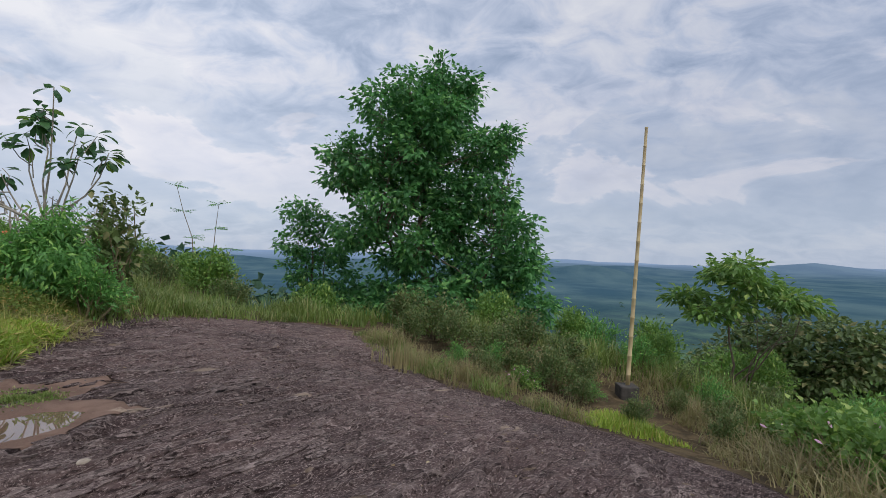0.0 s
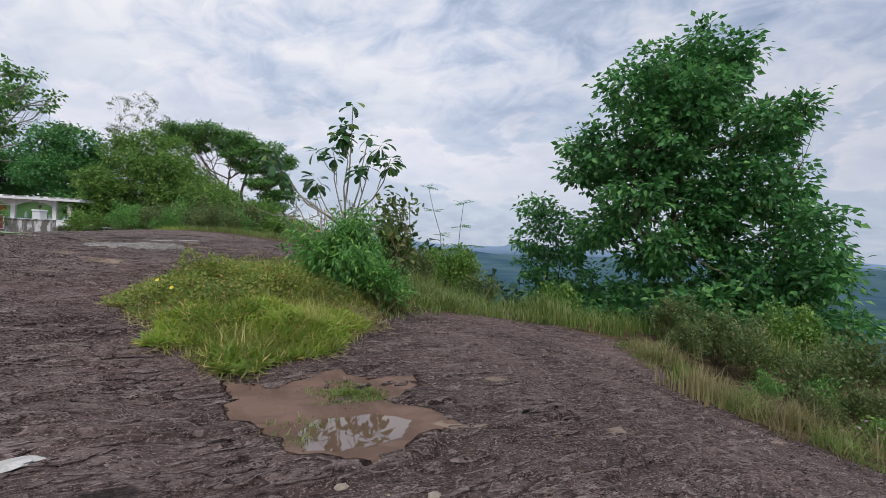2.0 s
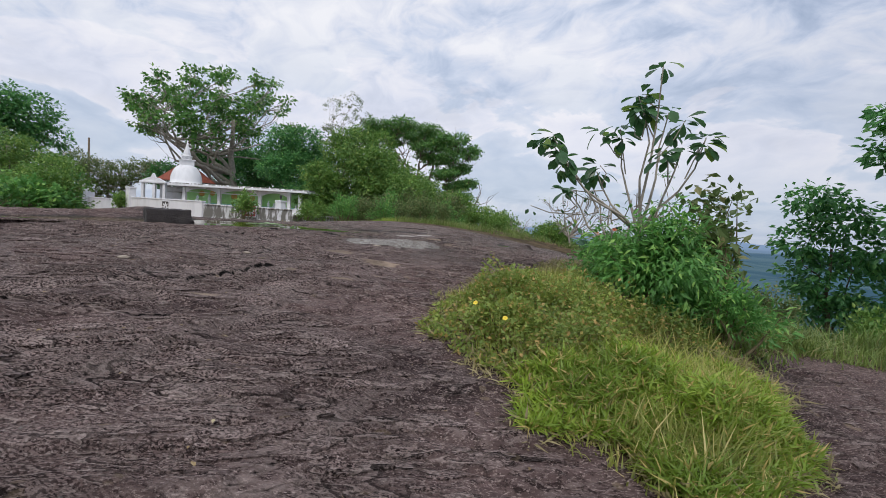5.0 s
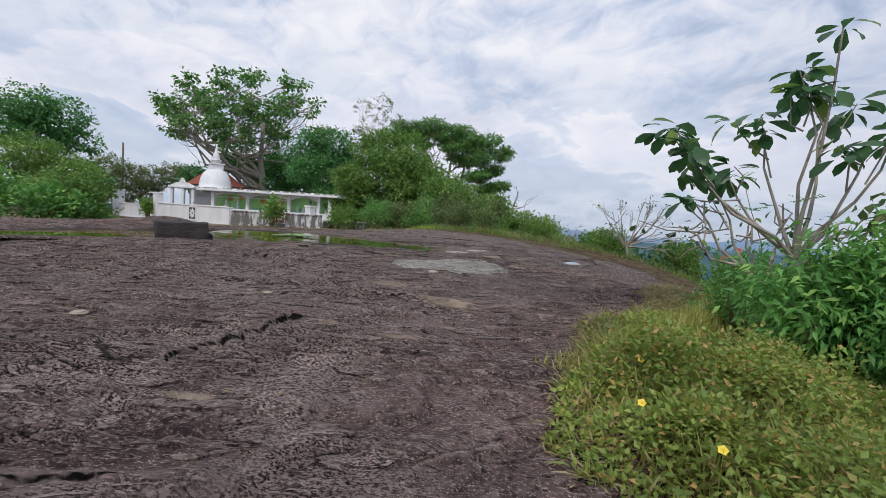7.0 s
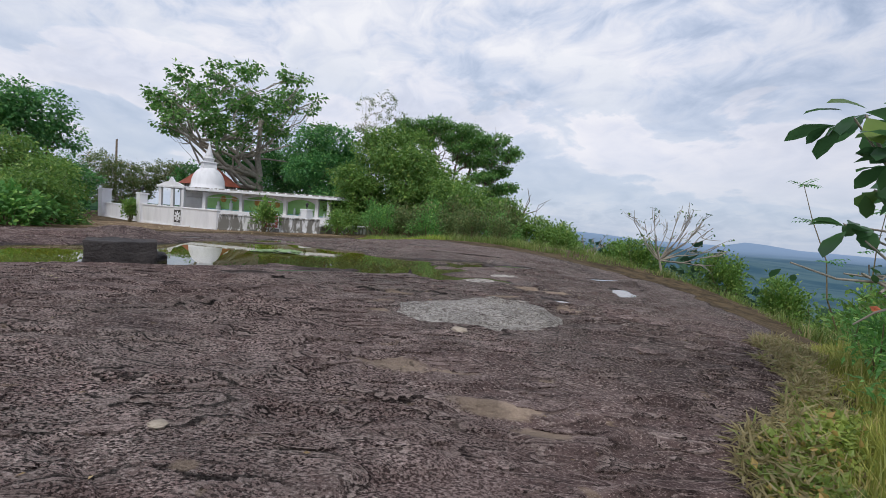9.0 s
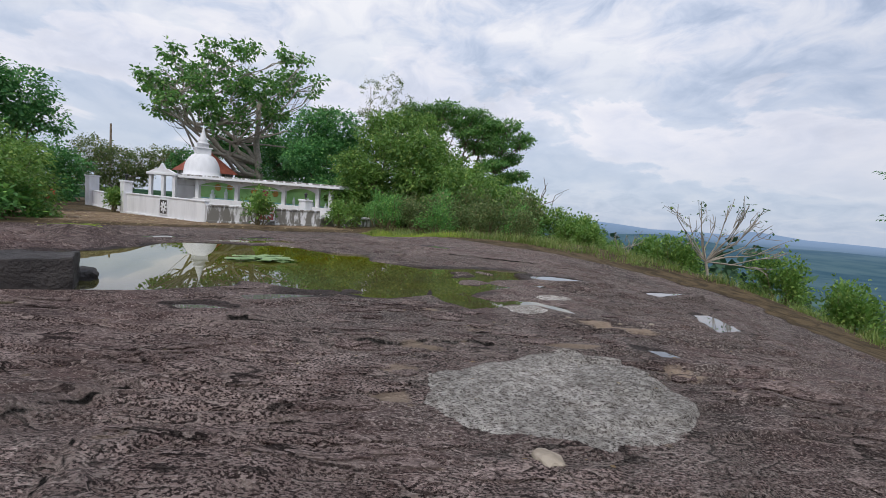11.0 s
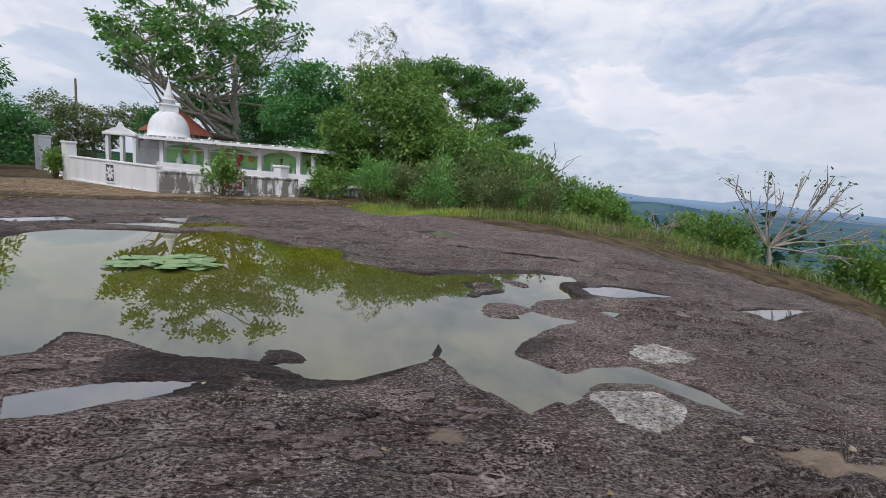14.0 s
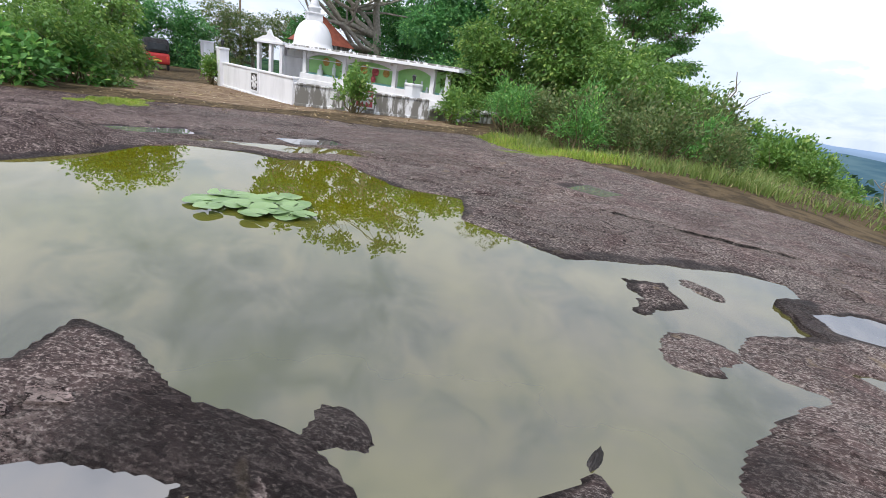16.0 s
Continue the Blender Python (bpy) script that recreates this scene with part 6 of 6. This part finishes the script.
v, f = leaf_arrays(np.column_stack([xy, z3]), w, rng.uniform(0.05, 0.13, n), rng, "oval", 0.3)
tagged(new("leaf_litter", raw_mesh("leaf_litter", v, f, LITTER, False)), "brown leaf litter before the walls", "leaves", kind="stuff")
n = 2600
xy = np.column_stack([rng.uniform(-16.5, 1.5, n), rng.uniform(0.8, 10.5, n)])
keep = (signed(xy[:, 0], xy[:, 1], ROCK_RIM) < -0.1) & (np.minimum(signed(xy[:, 0], xy[:, 1], POND_SHORE), signed(xy[:, 0], xy[:, 1], EAST_BAY)) > 0.15) & (fbm(xy[:, 0], xy[:, 1], 0.8, 3) > -0.1)
chips = []
for x, y in xy[keep]:
    r = rng.uniform(0.005, 0.014)
    p = np.array([(1, 0, 0), (0, 1, 0), (-1, 0, 0), (0, -1, 0), (0, 0, 0.8), (0, 0, -0.6)]) * rng.uniform(0.6, 1.3, (6, 3)) * r
    chips.append((p + (x, y, surface_z(x, y) + r * 0.2), np.array([(0, 1, 4), (1, 2, 4), (2, 3, 4), (3, 0, 4), (1, 0, 5), (2, 1, 5), (3, 2, 5), (0, 3, 5)])))
v, f = join(chips)
tagged(new("rock_chips", raw_mesh("rock_chips", v, f, rough_mat("rock_chip", (0.05, 0.04, 0.036), (0.22, 0.19, 0.17), 2.5, 0.9, 0.4, 0.004), False)), "loose chips and flakes of rock", "gravel", kind="stuff")

# thin plates that scale off the rock, drawn out along its grain
n = 9000
xy = np.column_stack([rng.uniform(-16.5, 2.0, n), rng.uniform(0.4, 9.5, n)])
pools = np.min([signed(xy[:, 0], xy[:, 1], p) for p in POOLS + SCABS], 0)
keep = (signed(xy[:, 0], xy[:, 1], ROCK_RIM) < -0.25) & (np.minimum(signed(xy[:, 0], xy[:, 1], POND_SHORE), signed(xy[:, 0], xy[:, 1], EAST_BAY)) > 0.3) & (pools > 0.2) & (fbm(xy[:, 0], xy[:, 1], 0.55, 3) > rng.uniform(-0.25, 0.25, n))
plates, worn_lips = [], []
grain = np.array([(math.cos(radians(54)), math.sin(radians(54))), (-math.sin(radians(54)), math.cos(radians(54)))])
SIDES = 11
top = [tuple(range(SIDES))]
for x, y in xy[keep][:3000]:
    long = 0.03 + 0.17 * rng.rand() ** 2.2
    slim, thick = long * rng.uniform(0.22, 0.5), rng.uniform(0.005, 0.012) + 0.03 * long
    a = (np.arange(SIDES) + rng.uniform(-0.3, 0.3, SIDES)) * 2 * math.pi / SIDES
    ring = np.column_stack([np.cos(a) * long, np.sin(a) * slim]) * rng.uniform(0.62, 1.25, (SIDES, 1))
    turned = (ring + np.column_stack([np.zeros(SIDES), 0.25 * slim * np.sin(2.2 * ring[:, 0] / long)])) @ grain
    zs = np.array([surface_z(x + p, y + q) for p, q in turned])
    if np.ptp(zs) > 0.09:
        continue
    upper = np.column_stack([turned + (x, y), zs * 0.6 + zs.mean() * 0.4 + thick])
    lower = np.column_stack([turned * 0.86 + (x, y), zs - 0.02])
    i = np.arange(SIDES)
    j = (i + 1) % SIDES
    mid = np.array([(x, y, zs.mean() + thick * 1.2)])
    faces = np.vstack([np.column_stack([i, j, np.full(SIDES, 2 * SIDES)]), np.column_stack([j, i, i + SIDES]), np.column_stack([j, i + SIDES, j + SIDES])])
    plates.append((np.vstack([upper, lower, mid]), faces))
    worn_lips.append(np.full(2 * SIDES + 1, rng.uniform(0.0, 1.3)))
order = sorted(range(len(plates)), key=lambda i: -np.ptp(plates[i][0][:, 0]))
for i in order[:280]:
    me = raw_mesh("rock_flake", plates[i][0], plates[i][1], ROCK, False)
    me.attributes.new("lip", "FLOAT", "POINT").data.foreach_set("value", worn_lips[i].astype(np.float32))
    me.attributes.new("crust", "FLOAT", "POINT").data.foreach_set("value", np.full(len(plates[i][0]), 0.8, np.float32))
    me.attributes.new("seam", "FLOAT", "POINT").data.foreach_set("value", np.full(len(plates[i][0]), 0.5, np.float32))
    mesh_part("rock_flake", me, ground)
plates, worn_lips = [plates[i] for i in order[280:]], [worn_lips[i] for i in order[280:]]
v, f = join(plates)
me = raw_mesh("rock_flakes", v, f, ROCK, False)
me.attributes.new("lip", "FLOAT", "POINT").data.foreach_set("value", np.concatenate(worn_lips).astype(np.float32))
me.attributes.new("crust", "FLOAT", "POINT").data.foreach_set("value", np.full(len(v), 0.8, np.float32))
me.attributes.new("seam", "FLOAT", "POINT").data.foreach_set("value", np.full(len(v), 0.5, np.float32))
tagged(new("rock_flakes", me), "thin weathered plates scaling off the bare rock", "rock flakes", kind="stuff")

PAD = leaf_mat("lily_pad_green", (0.20, 0.34, 0.12), (0.34, 0.48, 0.22), (0.42, 0.50, 0.20), 0.15, 0.4)
bm = bmesh.new()
c = bm.verts.new((0, 0, 0))
ring = [bm.verts.new((0.125 * math.cos(a), 0.125 * math.sin(a), 0.006 + 0.005 * math.sin(3 * a))) for a in np.linspace(0.16, 2 * math.pi - 0.16, 19)]
for a, b in zip(ring, ring[1:]):
    bm.faces.new((c, a, b))
pad = part("lily_pad", bm, PAD, None)
tagged(pad, "round notched green lily pad floating on the pond", "lily pad", "lily pads")
rng = np.random.RandomState(97)
spots = []
while len(spots) < 30:
    t, u = rng.uniform(0, 1), rng.normal(0, 1)
    x, y = (-18.85 + 0.12 * u, 6.55 + 0.5 * t) if rng.rand() < 0.35 else (-18.55 + 0.14 * u, 6.95 + 0.55 * t)
    if all(math.hypot(x - a, y - b) > 0.09 for a, b in spots):
        spots.append((x, y))
for i, (x, y) in enumerate(spots):
    up3 = 0.03 if 8 < i < 13 else 0.0
    m = pose(x, y, POND_Z + 0.006 + 0.0015 * i * (1 if up3 == 0 else 1) + up3, rng.uniform(-3, 3) + 180 * up3, rng.uniform(-4, 4), rng.uniform(0, 360))
    if i:
        copy_thing(pad, m)
    else:
        pad.matrix_basis = m

for x, y, up4, mat, lab, r in ((-7.45, 4.62, 0.30, YELLOW, "open yellow flower of the creeper", 0.03), (-6.95, 4.5, 0.32, YELLOW, "open yellow flower of the creeper", 0.03), 
                               (-7.9, 5.5, 0.25, YELLOW, "open yellow flower of the creeper", 0.03), (-8.7, 10.1, 1.05, CORAL, "coral red flower head on a shrub", 0.055), (-8.9, 9.9, 0.85, CORAL, "coral red flower head on a shrub", 0.055), (-8.5, 9.0, 0.95, CORAL, "coral red flower head on a shrub", 0.05)):
    ob = blossom("flower", mat, (x, y, surface_z(x, y) + up4), r, "", None, (35, 20, 0))
    tagged(ob, lab, "flower", "flowers at the rock's edge")

# ---- shrine details ----
STATUE = rough_mat("white_painted_plaster", (0.62, 0.70, 0.70), (0.78, 0.82, 0.82), 6, 0.6, 0.1, 0.003)
GILT = rough_mat("faded_gilt", (0.45, 0.22, 0.06), (0.62, 0.38, 0.10), 12, 0.6, 0.2, 0.004)
ROSE = rough_mat("rose_paint", (0.45, 0.06, 0.08), (0.62, 0.14, 0.16), 9, 0.6, 0.1, 0.003)
to_hall = hall.matrix_world.copy()


def in_hall(ob, x, y, z, k=1.0):
    ob.matrix_world = to_hall @ pose(x, y, z) @ Matrix.Diagonal((k, k, k, 1))
    return ob


def statue(kind, x, k):
    prof = [(0.30, 0), (0.30, 0.10), (0.26, 0.14), (0.20, 0.2), (0.17, 0.36), (0.19, 0.50), (0.10, 0.57), (0.07, 0.60), (0.10, 0.66), (0.11, 0.73), (0.08, 0.80), (0.03, 0.86)] if kind == "seated" else \
           [(0.18, 0), (0.18, 0.08), (0.12, 0.12), (0.13, 0.5), (0.15, 0.75), (0.14, 0.9), (0.06, 0.97), (0.08, 1.03), (0.08, 1.1), (0.02, 1.18)]
    ob = part("statue", lathe(prof, 16), STATUE, None, soft=True)
    tagged(ob, "small white plaster %s figure in a green niche" % kind, "statue", "statues in the niches")
    in_hall(ob, x, 0.88, 0.7, k)


for kind, x, k in (("seated", 1.35, 0.95), ("standing", 2.3, 0.8), ("standing", 7.0, 0.62), ("seated", 7.45, 0.7), ("standing", 7.95, 0.65), ("seated", 8.3, 0.6), ("seated", 9.15, 0.6)):
    statue(kind, x, k)
for x, z4, mat, r in ((1.55, 1.68, GILT, 0.22), (2.4, 1.75, GILT, 0.2), (4.15, 1.6, GILT, 0.24), (4.9, 1.55, ROSE, 0.22), (5.6, 1.55, GILT, 0.2)):
    bm = lathe([(r, 0), (r, 0.03), (r * 0.8, 0.05), (r * 0.45, 0.05), (r * 0.4, 0.07), (0.02, 0.075)], 20)
    ob = part("painted_rosette", bm, mat, hall, "round painted rosette")
    ob.matrix_basis = pose(x, 1.14, z4, 90, 0, 0)
part("vase", lathe([(0.08, 0.62), (0.12, 0.7), (0.14, 0.85), (0.07, 0.98), (0.11, 1.05)], 14), ROSE, hall, "red painted vase").matrix_basis = pose(4.9, 0.95, 0.35)
part("rail", box(0.4, 0.5, 1.72, 3.2, 0.56, 1.76), WHITE, hall)
part("rail", box(3.4, 0.5, 1.72, 6.4, 0.56, 1.78), WHITE, hall)
for x in np.arange(-0.2, 10.2, 1.3):
    part("bracket", box(x - 0.06, 0.1, 2.0, x + 0.06, 0.45, 2.13, 0.02), WHITE, hall)
part("low_parapet", box(0.3, 0.35, 0.6, 9.6, 0.45, 0.92, 0.02), WHITE, hall)
BLACKIRON = rough_mat("black_iron", (0.02, 0.02, 0.02), (0.05, 0.05, 0.05), 12, 0.5, 0.1, 0.002)


def grille(wall, x, mat_back, label):
    """A square panel on the wall face with an eight-spoked wheel."""
    fr = part("wheel_grille", box(x - 0.34, -0.115, 0.22, x + 0.34, -0.092, 0.90), mat_back, wall, label)
    bm = bmesh.new()
    for i in range(8):
        a = 2 * math.pi * i / 8
        u, w2 = Vector((math.cos(a), 0, math.sin(a))), Vector((-math.sin(a), 0, math.cos(a)))
        pts = [u * 0.06 + w2 * 0.03, u * 0.16 + w2 * 0.05, u * 0.27 + w2 * 0.035, u * 0.27 - w2 * 0.035, u * 0.16 - w2 * 0.05, u * 0.06 - w2 * 0.03]
        lo = [bm.verts.new((p.x + x, -0.118, p.z + 0.56)) for p in pts]
        hi = [bm.verts.new((p.x + x, -0.135, p.z + 0.56)) for p in pts]
        bm.faces.new(hi)
        for j in range(6):
            bm.faces.new((lo[j], hi[j], hi[(j + 1) % 6], lo[(j + 1) % 6]))
    part("wheel_rosette", bm, WHITE, fr)
    for a, b, c2, d in ((-0.37, 0.18, 0.37, 0.24), (-0.37, 0.88, 0.37, 0.94), (-0.37, 0.24, -0.31, 0.88), (0.31, 0.24, 0.37, 0.88)):
        part("grille_frame", box(x + a, -0.14, b, x + c2, -0.09, d), WHITE, fr)


# dark colour paints the shade of an opening; the wall behind is solid
RECESS_SHADE = rough_mat("painted_recess_shade", (0.05, 0.045, 0.045), (0.10, 0.09, 0.085), 8, 0.9, 0.2, 0.004)
grille(front, 3.55, RECESS_SHADE, "square panel painted dark as a shaded opening, with a white wheel")
grille(side, 2.5, ROSE, "faded red square with a white wheel")


def wall_lantern(at):
    ob = empty("pillar_lantern", at, 0, "small black iron lantern on a pillar", "lantern", "pillar lanterns")
    part("lantern_base", lathe([(0.07, 0), (0.07, 0.02), (0.02, 0.04), (0.02, 0.1)], 10), BLACKIRON, ob)
    part("lantern_body", lathe([(0.05, 0.1), (0.08, 0.26), (0.1, 0.27), (0.02, 0.34)], 6), BLACKIRON, ob)


wall_lantern((-38.6, 6.8, 2.4))
wall_lantern((-32.3, 13.6, 2.15))
part("side_slab", box(-0.1, -0.1, 0.62, 5.8, 1.4, 0.7), OLDWHITE, bpy.data.objects["yard_wall.003"], "stained projecting slab")
for x, y, w5, h5, seed in ((-31.3, 11.0, 0.75, 1.5, 91), (-38.9, 6.3, 0.4, 1.1, 92), (-31.4, 15.0, 0.8, 1.2, 93), (-33.0, 16.6, 0.9, 1.3, 94)):
    shrub("yard_shrub", (x, y, surface_z(x, y)), w5, h5, MIDLEAF, 0.15, 1100, "green leafy shrub against the yard wall", seed=seed, group="yard shrubs")
for x, y, w5, h5, seed in ((-29.6, 1.7, 1.2, 1.1, 96), (-31.6, 2.8, 1.1, 1.15, 97), (-28.0, 0.2, 1.3, 1.2, 98)):
    shrub("yard_bush", (x, y, surface_z(x, y)), w5, h5, BUSHLEAF, 0.2, 1500, "broad-leaved green bush at the yard's edge", seed=seed, group="yard bushes")
shrub("dry_bush", (-44.0, 2.6, surface_z(-44.0, 2.6)), 1.0, 1.3, DRYGRASS, 0.12, 900, "dry brown bush by the track", seed=99)

post = empty("utility_pole", (-75.0, 8.6, surface_z(-75.0, 8.6)), 0, "thin dark utility pole beyond the trees", "pole")
part("mast", lathe([(0.14, -0.3), (0.13, 4.0), (0.10, 8.4)], 10), BARK, post, soft=True)

# ---- parked three-wheeler ----
REDPAINT = rough_mat("red_car_paint", (0.42, 0.03, 0.03), (0.52, 0.05, 0.045), 3, 0.35, 0.05, 0.002)
CANVAS = rough_mat("black_canvas", (0.02, 0.02, 0.022), (0.05, 0.05, 0.055), 6, 0.8, 0.3, 0.004)
TYRE = rough_mat("rubber", (0.02, 0.02, 0.02), (0.04, 0.04, 0.04), 12, 0.9, 0.2, 0.003)
PLATE = rough_mat("yellow_plate", (0.6, 0.42, 0.05), (0.7, 0.5, 0.08), 12, 0.6, 0.1, 0.002)
LAMPRED = rough_mat("red_lens", (0.6, 0.05, 0.03), (0.75, 0.1, 0.05), 12, 0.3, 0.1, 0.002)
GLASS = rough_mat("smoked_glass", (0.03, 0.035, 0.04), (0.05, 0.055, 0.06), 4, 0.1, 0.0, 0.001)
trike = empty("three_wheeler", (-48.3, 3.2, surface_z(-48.3, 3.2)), 100, "red three-wheeler with a black canvas hood, parked", "vehicle")
part("body", box(-0.62, -1.2, 0.32, 0.62, 1.1, 0.92, 0.14), REDPAINT, trike)
part("nose", box(-0.36, 1.0, 0.35, 0.36, 1.4, 0.95, 0.14), REDPAINT, trike)
part("hood", box(-0.62, -1.15, 0.92, 0.62, 0.95, 1.68, 0.16), CANVAS, trike, "black canvas hood")
part("rear_window", box(-0.45, -1.175, 1.08, 0.45, -1.14, 1.42, 0.01), GLASS, trike)
for x in (-0.5, 0.5):
    part("tail_light", box(x - 0.07, -1.225, 0.62, x + 0.07, -1.19, 0.76, 0.01), LAMPRED, trike, "red tail light")
part("number_plate", box(-0.2, -1.225, 0.45, 0.2, -1.205, 0.56), PLATE, trike, "yellow number plate")
for x, y in ((-0.52, -0.8), (0.52, -0.8), (0, 1.15)):
    w = part("wheel", lathe([(0.12, -0.05), (0.2, -0.06), (0.23, -0.03), (0.23, 0.03), (0.2, 0.06), (0.12, 0.05)], 18), TYRE, trike)
    w.matrix_basis = pose(x, y, 0.22, 0, 90, 0)
